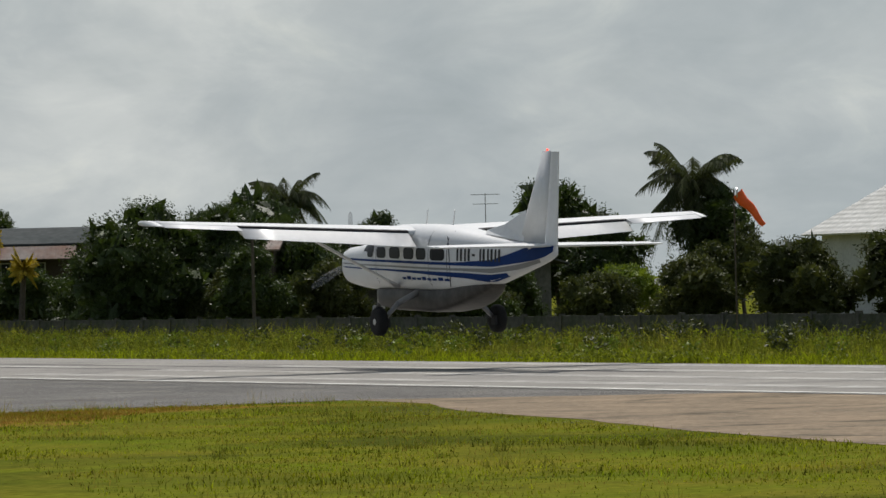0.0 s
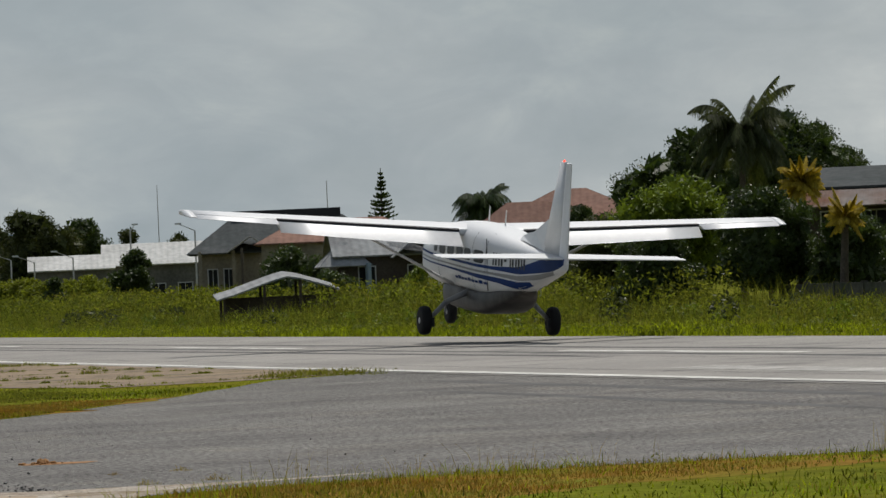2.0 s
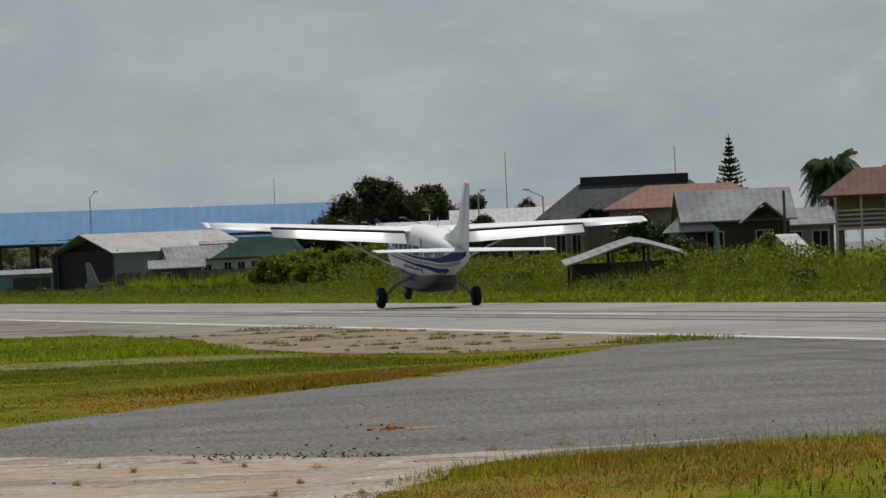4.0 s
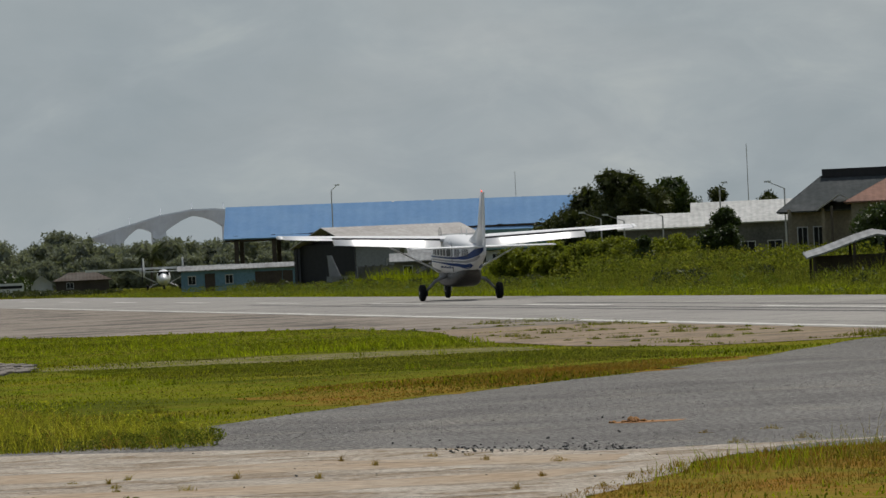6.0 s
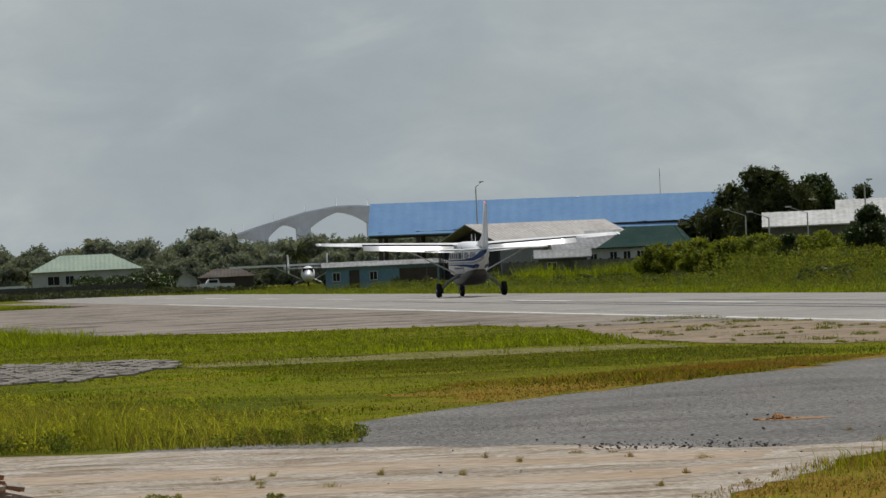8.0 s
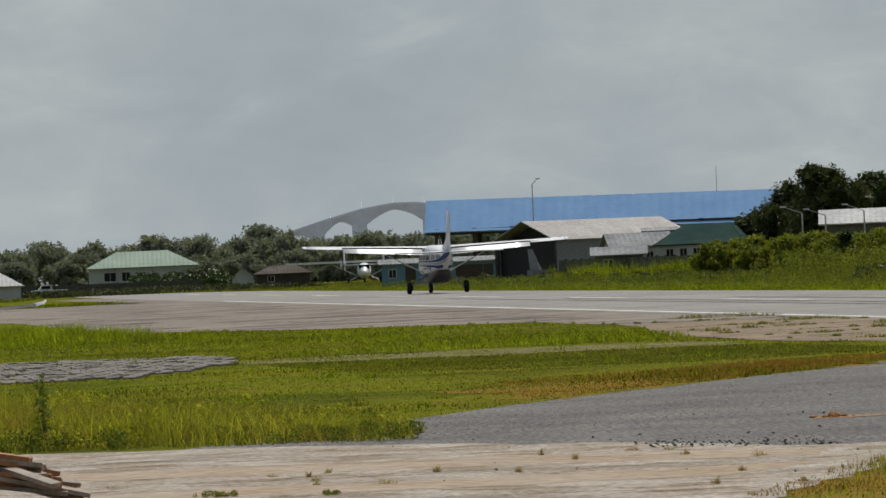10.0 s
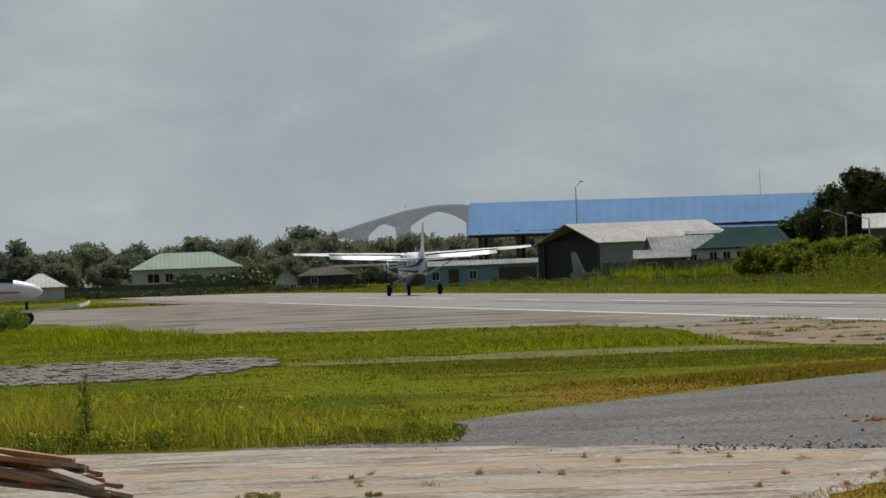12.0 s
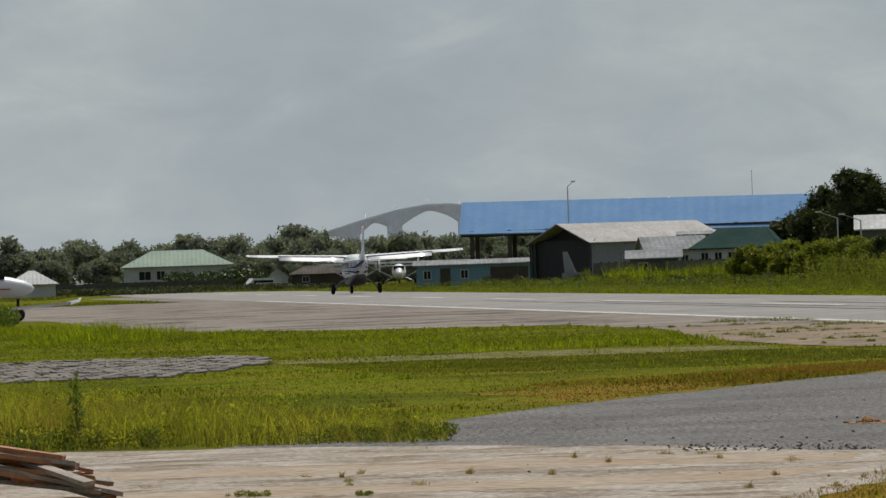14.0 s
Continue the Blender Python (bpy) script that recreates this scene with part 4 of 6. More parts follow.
# the big blue-roofed hangar
def blue_hangar():
    ax, ay = at(6.70, 500)
    bx, by = at(11.0, 499)
    length = math.hypot(bx - ax, by - ay)
    ob = thing("hangar", ((ax + bx) / 2, (ay + by) / 2, 0), "long open hangar under a bright blue sheet roof", "hangar", rz=math.degrees(math.atan2(by - ay, bx - ax)))
    part("roof", roof_mesh(length, 9, 5.0, 2.9, "gable", 0.2, 0.12), M["roof_blue"], ob, "bright blue corrugated roof").matrix_basis = pose(0, 0, -0.40, 0, 0.55, 0)
    for i in range(11):
        px = -length / 2 + 1 + (length - 2) * i / 10
        for py in (-4.2, 4.2):
            part("column", boxes((px - 0.2, px + 0.2, py - 0.2, py + 0.2, 0, 5.0)), M["dark_wood"], ob, "dark steel column")
    for py in (-4.3, 4.3):
        part("beam", boxes((-length / 2, length / 2, py - 0.1, py + 0.1, 4.45, 4.95)), M["dark_wood"], ob)
    part("gable", gable_wall(8.6, 4.7, 2.5, -0.1), M["dark_wood"], ob, "dark boarded gable end").matrix_basis = pose(-length / 2 + 0.1, 0, 0, 0, 0, 90)
    part("back_wall", boxes((-length / 2 + 8, length / 2, 4.0, 4.12, 0, 4.4)), M["dark_wood"], ob)
    for k in (0.42, 0.52):
        part("roof_vent", lathe([(-0.3, 0.12), (0.05, 0.12), (0.1, 0.22), (0.25, 0.18), (0.3, 0.03)], 12, "Z", (-length / 2 + length * k, 0, 7.5 - 0.35 * k)), M["steel"], ob)


blue_hangar()


def grey_hangar():
    x, y = at(8.47, 428)
    ob = thing("hangar", (x, y, 0), "grey metal hangar with an open gable front", "hangar", rz=-8.5 + 36)
    w, d, h, rise = 13.5, 8.5, 3.3, 1.5
    part("roof", roof_mesh(w, d, h, rise, "gable", 0.25, 0.08), M["roof_dusty"], ob, "dusty pinkish-grey corrugated roof")
    # near-black sheet just inside the open end, in place of interior shade
    part("opening_shade", boxes((-w / 2 + 0.5, -w / 2 + 0.6, -d / 2 + 0.15, d / 2 - 0.15, 0, h + 0.2)), M["gap"], ob, "dark sheet standing for the shade inside the opening")
    part("side_wall", boxes((-w / 2, w / 2, -d / 2, -d / 2 + 0.12, 0, h)), M["grey_wall"], ob)
    part("side_wall", boxes((-w / 2, w / 2, d / 2 - 0.12, d / 2, 0, h)), M["grey_wall"], ob)
    part("end_wall", boxes((w / 2 - 0.12, w / 2, -d / 2, d / 2, 0, h)), M["grey_wall"], ob)
    # gable and door leaves coloured near-black to carry the opening's shade
    part("gable", gable_wall(d, h - 0.1, rise + 0.05, -0.1), M["gap"], ob).matrix_basis = pose(-w / 2 + 1.2, 0, 0, 0, 0, 90)
    for s in (-1, 1):
        part("door_leaf", boxes((-w / 2, -w / 2 + 0.1, s * d / 2 - (0.4 if s > 0 else 0), s * d / 2 + (0.4 if s < 0 else 0), 0, h)), M["gap"], ob)
    for k in range(6):
        px = -w / 2 + 3 + k * 1.5
        part("pipe_frame", boxes((px, px + 0.06, -d / 2 - 0.12, -d / 2 - 0.06, 0.6, 2.2), (px, px + 1.2, -d / 2 - 0.12, -d / 2 - 0.06, 2.1, 2.16)), M["steel"], ob)
    # tail of an aeroplane that stands in the opening
    t = thing("parked_tail", (*at(7.85, 414), 0), "grey aeroplane fin beside the hangar opening", "aeroplane", rz=-40)
    part("fin", fin_piece((0.9, -0.9, 0.7), (-0.5, -1.2, 2.6), 0.1, 0.06), M["grey_wall"], t)
    part("tail_boom", boxes((-0.25, 0.25, -1.0, 3.0, 0.5, 0.95)), M["grey_wall"], t)
    part("tail_skid", boxes((-0.06, 0.06, -0.6, -0.4, 0, 0.55)), M["steel"], t)


grey_hangar()

# low blue shed with a zinc roof and dark openings
sh = house(6.80, 470, 10.3, 4, 1.9, 0.35, "gable", "blue_wall", "roof_zinc", "long low blue shed under a pale sheet roof", windows=((-4.2, 0.7, 0.6, 0.7), (-0.9, 0.7, 0.6, 0.7)), doors=((-2.6, 0.9, 1.6), (2.6, 2.4, 1.6), (4.3, 0.9, 1.6)), name="shed", category="shed")
house(7.62, 440, 3.2, 3, 1.9, 0.15, "gable", "dark_wood", "roof_zinc", "small dark lean-to shed beside the hangar", name="shed", category="shed")
house(5.1, 600, 6.0, 5, 1.5, 0.8, "hip", "dark_wood", "roof_brown", "low brown house behind the runway end", windows=((-1.4, 0.6, 0.7, 0.6),))
house(4.66, 600, 2.4, 4, 1.2, 0.9, "front", "white_wall", "roof_white", "small white hut with gabled roof", name="hut", category="hut")
house(3.58, 600, 12.2, 8, 2.95, 1.65, "hip", "pale_wall", "roof_green", "white bungalow with a pale green hipped roof", windows=((-3.7, 1.4, 1.3, 0.95), (-1.9, 1.4, 0.9, 0.95), (2.8, 1.5, 0.6, 0.6), (4.3, 1.5, 0.6, 0.6)), doors=((1.0, 0.95, 2.05),))
house(2.0, 520, 4.6, 5, 1.5, 1.2, "hip", "white_wall", "roof_white", "low hut with a white tent-like roof", ridge=0.1, name="hut", category="hut")
# white buildings with green roofs beyond the fence
house(8.95, 400, 4.4, 5, 2.5, 0.9, "gable", "white_wall", "roof_zinc", "white office block with a grey sheet roof", windows=((-1.6, 1.2, 0.5, 0.8), (-0.5, 1.2, 0.5, 0.8), (0.6, 1.2, 0.5, 0.8), (1.6, 1.2, 0.5, 0.8)), turn=8)
house(9.72, 385, 6.0, 6, 2.5, 1.3, "hip", "white_wall", "roof_dkgreen", "white office with a dark green hipped roof", windows=((-2.2, 1.2, 0.5, 0.9), (-1.2, 1.2, 0.5, 0.9), (-0.2, 1.2, 0.5, 0.9), (1.0, 1.2, 0.5, 0.9)), turn=-12, ridge=0.5)
house(9.2, 415, 2.2, 2.5, 3.6, 0.2, "gable", "bluegrey_wall", "roof_zinc", "small upright blue-grey plant room", name="shed", category="shed")
house(8.75, 392, 3.6, 3, 1.9, 0.5, "gable", "cement", "roof_zinc", "grey lean-to with a sheet roof", name="shed", category="shed", windows=((-0.8, 0.9, 0.6, 0.6),))
# long pale roofs
house(11.4, 345, 5.0, 4, 3.3, 0.8, "gable", "cement", "roof_white", "long low building with a pale sheet roof", windows=((-1, 1.2, 0.8, 0.9), (1, 1.2, 0.8, 0.9)))
house(12.3, 355, 6.4, 6, 3.5, 1.3, "gable", "cement", "roof_white", "long store with a white sheet roof", windows=((-2, 1.2, 0.9, 0.9), (0.2, 1.2, 0.9, 0.9), (2, 1.2, 0.9, 0.9)))
# the big dark-roofed house with a vent ridge and a porch
hb = house(13.75, 303, 10.2, 7, 3.85, 1.7, "hip", "cream", "roof_dark", "large cream house with a dark hipped roof", windows=((-4.3, 1.4, 0.5, 1.3), (-3.4, 1.4, 0.5, 1.3), (-0.6, 1.4, 0.9, 1.2)), over=0.6, ridge=0.55)
part("ridge_vent", boxes((-3.1, 3.1, -0.35, 0.35, 5.5, 6.0)), M["gap"], hb, "dark raised ridge")
part("porch_roof", roof_mesh(2.2, 1.6, 3.75, 0.7, "front", 0.25, 0.07), M["roof_dusty"], hb, "small porch gable").location = (-2.1, -4.1, 0)
for px in (-5.0, -3.1, -1.1):
    part("post", boxes((px - 0.09, px + 0.09, -4.5, -4.32, 0, 3.75)), M["cream"], hb)
hr = house(14.33, 288, 8.6, 8, 3.95, 1.15, "hip", "cream", "roof_red", "wide house with a faded red hipped roof", windows=((-3, 1.4, 0.9, 1.0), (0, 1.4, 0.9, 1.0), (3, 1.4, 0.9, 1.0)), ridge=0.5)
hg = house(14.8, 268, 5.2, 5, 3.1, 1.4, "gable", "dark_wood", "roof_zinc", "weathered wooden house with a grey zinc roof", windows=((-1.2, 1.4, 0.8, 1.0), (1.3, 1.4, 0.8, 1.0)), turn=6)
part("side_gable_roof", roof_mesh(1.9, 1.8, 3.0, 0.8, "front", 0.25, 0.06), M["roof_zinc"], hg, "small zinc gable").location = (1.2, -2.9, 0)
part("lean_to_roof", roof_mesh(2.0, 2.4, 2.7, 1.0, "hip", 0.3, 0.06, ridge=0.1), M["roof_zinc"], hg, "hipped zinc side roof").location = (-2.3, -1.6, 0)
part("side_wall", boxes((-1.3, -1.15, -4.2, -2.6, 0, 2.6)), M["bluegrey_wall"], hg, "blue-grey boarded wall")
ht = house(15.35, 258, 1.7, 1.8, 1.3, 0.8, "front", "white_wall", "roof_white", "small white tent-like shelter", name="shelter", category="shelter", turn=-25)
h2 = house(15.38, 285, 4.2, 5, 2.7, 0.8, "gable", "cream", "roof_zinc", "cream house with a zinc roof and open front", windows=((-1.4, 1.0, 0.8, 1.3), (0.2, 1.0, 0.8, 1.3), (1.6, 1.0, 0.8, 1.3)), turn=4)
h3 = house(16.85, 302, 9.6, 8, 2.1, 1.9, "hip", "yellow_wall", "roof_red", "raised ochre house with a faded red hipped roof", base=2.4, windows=((-1.0, 3.2, 0.9, 1.0), (1.5, 3.2, 0.9, 1.0)), over=0.7, ridge=0.15)
part("porch_roof", roof_mesh(5.4, 3.2, 4.55, 1.15, "hip", 0.5, 0.09, ridge=0.35), M["roof_red"], h3, "lower red hipped roof over the balcony").location = (-2.5, -4.3, 0)
porch(h3, -4.9, -1.9, -5.7, -4.0, 2.45, "white_wall", 4.5)
part("stair", boxes(*[(-1.9 + k * 0.22, -1.6 + k * 0.22, -5.4, -4.6, 2.2 - k * 0.24, 2.3 - k * 0.24) for k in range(9)]), M["timber_grey"], h3, "outside wooden stair")
house(17.6, 340, 4, 6, 5.4, 1.0, "gable", "bluegrey_wall", "roof_zinc", "grey-roofed house behind the red roof", windows=((0, 3, 0.8, 0.8),))
# open shed with a sagging zinc roof on posts
cp = thing("open_shed", (*at(13.6, 236), 0), "low open shed with a curved zinc roof on posts", "shed", rz=-13.6 + 4)
bm = bmesh.new()
prof = [(-2.74, 1.15), (-2.0, 1.34), (-1.2, 1.6), (-0.3, 1.9), (0.4, 2.08), (1.0, 1.98), (1.9, 1.7), (2.74, 1.42)]
loft(bm, [[(x, -1.6, z) for x, z in prof] + [(x, -1.6, z - 0.07) for x, z in prof[::-1]], [(x, 1.6, z + 0.24) for x, z in prof] + [(x, 1.6, z + 0.17) for x, z in prof[::-1]]])
bmesh.ops.recalc_face_normals(bm, faces=bm.faces[:])
part("roof", bm, M["roof_zinc"], cp, "curved weathered zinc roof")
for px, ph in ((-2.4, 1.18), (-0.6, 1.74), (1.0, 1.9), (2.5, 1.44)):
    for py in (-1.4, 1.4):
        part("post", boxes((px - 0.06, px + 0.06, py - 0.06, py + 0.06, 0, ph)), M["dark_wood"], cp)
# dark boards set forward to stand for the shaded interior
part("wall", boxes((-2.4, 2.5, -0.4, -0.32, 0, 1.2)), M["dark_wood"], cp, "dark board wall standing for the shade under the roof")
# dark house beside the big round tree
h4 = house(20.15, 208, 5.4, 6, 2.6, 0.7, "gable", "dark_wood", "roof_dark", "two-storey house with a dark roof and rusty awning", base=2.0, over=0.5, windows=((-1.3, 2.7, 0.9, 0.9), (0.4, 2.7, 0.9, 0.9)), turn=-8)
part("awning", roof_mesh(4.6, 1.6, 3.9, 0.5, "gable", 0.2, 0.05), M["roof_rust"], h4, "rusty sheet awning").location = (0, -3.6, 0)
part("lower_wall", boxes((-2.3, 2.3, -2.6, 2.6, 0, 2.0)), M["dark_wood"], h4)
# houses seen behind the trees further along
h5 = house(22.6, 198, 6.4, 6, 2.4, 1.0, "gable", "dark_wood", "roof_rust", "raised dark wooden house with a rusty roof", base=1.6, windows=((-1.6, 2.2, 0.8, 0.8), (0.6, 2.2, 0.8, 0.8)), turn=-10)
part("lower_wall", boxes((-2.6, 2.6, -2.6, 2.6, 0, 1.6)), M["dark_wood"], h5)
house(23.9, 214, 5.0, 6, 3.6, 1.0, "gable", "cream", "roof_zinc", "cream house with a grey zinc roof behind trees", windows=((-1.2, 2.0, 0.8, 0.8), (1.2, 2.0, 0.8, 0.8)), turn=6)
h6 = house(25.7, 205, 10.0, 7, 3.2, 1.5, "front", "cement", "roof_dark", "grey house with a wide dark front roof", windows=((-1.6, 1.9, 1.0, 0.8), (2.2, 1.9, 0.9, 0.8)), turn=8, over=0.8)
part("awning", roof_mesh(5.0, 2.6, 2.9, 0.7, "gable", 0.25, 0.06), M["roof_brown"], h6, "stained brown sheet awning").location = (-3.6, -4.4, 0)
h7 = house(32.6, 186, 7.4, 8, 4.3, 1.9, "front", "white_wall", "roof_white", "white house with a pale roof and brown gable", windows=((-1.9, 2.6, 0.8, 1.2),), turn=26, over=0.7)
part("gable_board", gable_wall(7.0, 4.34, 1.7, -4.03, 0.03), M["timber"], h7, "brown boarded gable")
for k in range(12):
    part("louvre", boxes((0.5, 3.4, -4.12, -4.06, 1.5 + k * 0.24, 1.56 + k * 0.24)), M["white_wall"], h7, "white louvre slat")
part("louvre_backing", boxes((0.5, 3.4, -4.04, -4.0, 1.5, 4.3)), M["window"], h7)
# unseen grey ground beyond the trees, added to bounce neutral light onto the bridge
sheet("far_ground", [(-900, 900), (1500, 900), (1500, 4800), (-900, 4800)], 0.05, M["cement"], "unseen grey ground far beyond the trees, added as bounce for the bridge", 200.0)
# bridge far away
def bridge():
    ob = thing("bridge", (0, 0, 0), "high concrete arched river bridge far away", "bridge")
    D = 2500
    path = [(4.4, 10), (5.09, 18.3), (5.5, 23.5), (5.95, 28.6), (6.3, 30.9), (6.55, 30.8), (6.8, 29.4), (7.3, 26), (8.2, 16)]
    piers = [5.49, 5.95, 6.72, 7.18]
    bm = bmesh.new()
    rings = []
    for yaw in np.linspace(4.4, 8.2, 90):
        x, y = at(float(yaw), D)
        z = float(np.interp(yaw, [p[0] for p in path], [p[1] for p in path]))
        near = min(abs(float(yaw) - p) / (0.40 if 5.95 <= yaw <= 6.72 else 0.25) for p in piers)
        deep = 2.2 + 7.0 * max(0, 1 - near) ** 1.7
        rings.append([(x, y - 6, z), (x, y + 6, z), (x, y + 4, z - deep), (x, y - 4, z - deep)])
    loft(bm, rings)
    bmesh.ops.recalc_face_normals(bm, faces=bm.faces[:])
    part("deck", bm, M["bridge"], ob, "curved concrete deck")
    for p in piers:
        x, y = at(p, D)
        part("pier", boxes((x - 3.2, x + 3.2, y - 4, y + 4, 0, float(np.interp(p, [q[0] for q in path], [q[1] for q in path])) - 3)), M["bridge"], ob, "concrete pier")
    for yaw in np.arange(5.3, 7.0, 0.34):
        x, y = at(float(yaw), D)
        z = float(np.interp(yaw, [q[0] for q in path], [q[1] for q in path]))
        part("lamp_post", boxes((x - 0.15, x + 0.15, y - 0.15, y + 0.15, z, z + 4)), M["bridge"], ob)
    bm = bmesh.new()
    rail = []
    for yaw in np.linspace(4.5, 8.1, 90):
        x, y = at(float(yaw), D)
        z = float(np.interp(yaw, [q[0] for q in path], [q[1] for q in path]))
        rail.append([(x, y - 6.2, z - 0.1), (x, y - 6, z - 0.1), (x, y - 6, z + 0.9), (x, y - 6.2, z + 0.9)])
    loft(bm, rail)
    bmesh.ops.recalc_face_normals(bm, faces=bm.faces[:])
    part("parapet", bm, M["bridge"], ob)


bridge()


# fence wall of cement panels
def fence_wall(x0, y0, x1, y1, h, n, label):
    L = math.hypot(x1 - x0, y1 - y0)
    ob = tagged(thing("fence", (x0, y0, 0), label, "fence", rz=math.degrees(math.atan2(y1 - y0, x1 - x0))), kind="structure")
    rng = np.random.default_rng(int(L))
    s = L / n
    pan = None
    for i in range(n):
        bm = boxes((0.08, s - 0.08, -0.05, 0.05, 0, h - 0.02))
        if pan is None:
            pan = part("panel", bm, M["fence"], ob)
            post = part("post", boxes((-0.09, 0.09, -0.09, 0.09, 0, h + 0.06)), M["fence"], ob)
        else:
            bm.free()
            for src in (pan, post):
                o = new(src.name.split(".")[0], src.data)
                o.parent = ob
                o.location = (i * s, 0, -0.03 * rng.random())


fence_wall(60.5, 10, 61.5, 178, 0.98, 56, "weathered grey cement panel fence")
fence_wall(63.0, 326, 58.6, 412, 1.65, 28, "weathered grey cement panel fence")
fence_wall(16, 556, 41, 556, 1.25, 14, "long grey board fence before the bungalow")


# poles, masts, lamps
def mast(yaw, dist, h, r, label, name="mast"):
    ob = thing(name, (*at(yaw, dist), 0), label, "mast")
    bm = bmesh.new()
    tube(bm, (0, 0, 0), (0, 0, h), r, r * 0.5, 8)
    part("pole", bm, M["steel"], ob)
    return ob


def street_lamp(yaw, dist, h, side, arm=1.2, label="grey street lamp with a bent arm"):
    ob = thing("street_lamp", (*at(yaw, dist), 0), label, "street lamp", rz=-yaw)
    bm = bmesh.new()
    tube(bm, (0, 0, 0), (0, 0, h - 0.2), 0.06, 0.045, 8)
    part("pole", bm, M["steel"], ob)
    bm = bmesh.new()
    tube(bm, (0, 0, h - 0.2), (side * arm, 0, h + 0.25), 0.03, 0.025, 6)
    a = part("arm", bm, M["steel"], ob)
    part("lamp_head", boxes((side * arm - 0.2, side * arm + 0.2, -0.1, 0.1, h + 0.2, h + 0.3)), M["car_paint"], a)


mast(9.84, 525, 10.3, 0.05, "thin radio mast behind the hangar")
mast(12.36, 400, 9.6, 0.05, "thin tall grey radio mast")
mast(14.2, 400, 9.4, 0.06, "thin radio mast behind the roofs")
street_lamp(7.84, 450, 8.4, 1, 0.5, "tall floodlight pole beside the hangar")
for yw, hh, sd in ((11.42, 4.2, -1), (10.75, 4.2, -1), (11.0, 4.0, -1)):
    street_lamp(yw, 340, hh, sd)
street_lamp(12.05, 330, 5.6, 1, 0.3)
street_lamp(12.75, 320, 5.4, -1, 1.0)
wood = lambda yw, d, h: part("pole", tube(bmesh.new(), (0, 0, 0), (0, 0, h), 0.085, 0.065, 8), M["bark"], thing("utility_pole", (*at(yw, d), 0), "weathered brown wooden utility pole", "utility pole"))
wood(15.36, 260, 4.3), wood(13.25, 262, 3.6), wood(22.9, 162, 4.3), wood(10.05, 392, 4.2)
# roof aerial
ra = thing("roof_aerial", (*at(26.35, 196), 0), "thin television aerial on a tall pole", "aerial", rz=-26)
bm = bmesh.new()
tube(bm, (0, 0, 0), (0, 0, 6.4), 0.035, 0.02, 6)
part("pole", bm, M["steel"], ra)
for z, l in ((5.9, 0.6), (6.35, 0.7)):
    part("cross_bar", boxes((-l, l, -0.015, 0.015, z - 0.015, z + 0.015)), M["steel"], ra)

# windsock
ws = thing("windsock", (56.85, 97.6, 0), "orange windsock drooping from a white pole", "windsock", rz=-31)
bm = bmesh.new()
tube(bm, (0, 0, 0), (0, 0, 5.0), 0.03, 0.022, 8)
part("pole", bm, M["bark"], ws, "thin dark pole")
bm = bmesh.new()
rings = []
for k in range(9):
    q = k / 8
    c = Vector((0.12 + 0.82 * q, 0, 4.88 - 1.02 * q - 0.05 * math.sin(q * 9)))
    r = 0.19 - 0.11 * q
    rings.append([c + Vector((r * 0.75 * math.cos(a), r * math.sin(a) * 0.8, r * 0.7 * math.cos(a))) for a in np.linspace(0, math.tau, 14, endpoint=False)])
loft(bm, rings, caps=False)
part("sock", bm, M["orange"], ws, "orange cloth sock", True)
part("hoop", lathe([(-0.02, 0.19), (0.02, 0.19), (0.02, 0.17), (-0.02, 0.17)], 16, "X", (0.1, 0, 4.88)), M["steel"], ws)

# ---- trees ----
# around the dark house and the round mango tree
tree(*at(21.4, 178), 6.6, 6.8, 11, leaf=0.0992, count=20700, low=0.05, label="large round dense mango tree beside the fence", lump=13)
tree(*at(19.45, 232), 8.0, 4.6, 95, leaf=0.11, count=8000, low=0.1, lump=10)
tree(*at(18.1, 230), 7.9, 6.4, 12, leaf=0.112, count=11959, low=0.1, lump=12)
tree(*at(19.1, 228), 8.6, 5.6, 92, leaf=0.112, count=12879, low=0.1, lump=12)
tree(*at(19.75, 238), 7.0, 4.6, 93, leaf=0.112, count=8280, low=0.1, lump=10)
tree(*at(22.4, 190), 6.0, 4.0, 94, leaf=0.105, count=8280, low=0.05)
tree(*at(17.95, 236), 6.8, 4.4, 13, leaf=0.136, count=5060)
tree(*at(19.8, 240), 7.0, 4.4, 14, mat="leaf_olive", leaf=0.136, count=4600)
palm(*at(18.68, 214), 8.2, 2.4, 15, count=34, label="tall coconut palm with ragged fronds")
tree(*at(17.95, 196), 5.4, 4.8, 16, mat="leaf_light", leaf=0.14, count=7000, low=0.2, label="light green broad-leaved tree", lump=10)
tree(*at(19.9, 188), 3.6, 4.2, 191, leaf=0.1, count=7000, low=0.02)
tree(*at(20.4, 190), 3.0, 3.4, 192, leaf=0.1, count=6000, low=0.02)
tree(*at(18.95, 188), 4.6, 3.6, 17, leaf=0.093, count=9568, low=0.05)
tree(*at(17.3, 202), 4.0, 3.6, 18, leaf=0.093, count=9568, low=0.05, mat="leaf_olive")
tree(*at(16.9, 216), 4.5, 3.0, 19, leaf=0.093, count=7359, low=0.05)
tree(*at(17.75, 190), 3.4, 3.2, 20, leaf=0.093, count=8095, low=0.02, mat="leaf")
palm(*at(19.3, 191), 5.0, 0.95, 21, mat="leaf_yellow", count=26, label="slender palm with yellow fronds", sag=0.6)
palm(*at(19.75, 184), 3.6, 0.8, 22, mat="leaf_yellow", count=22, label="small palm with yellow fronds", sag=0.6)
tree(*at(22.6, 176), 3.2, 3.2, 61, leaf=0.093, count=6623, low=0.02, mat="leaf_olive")
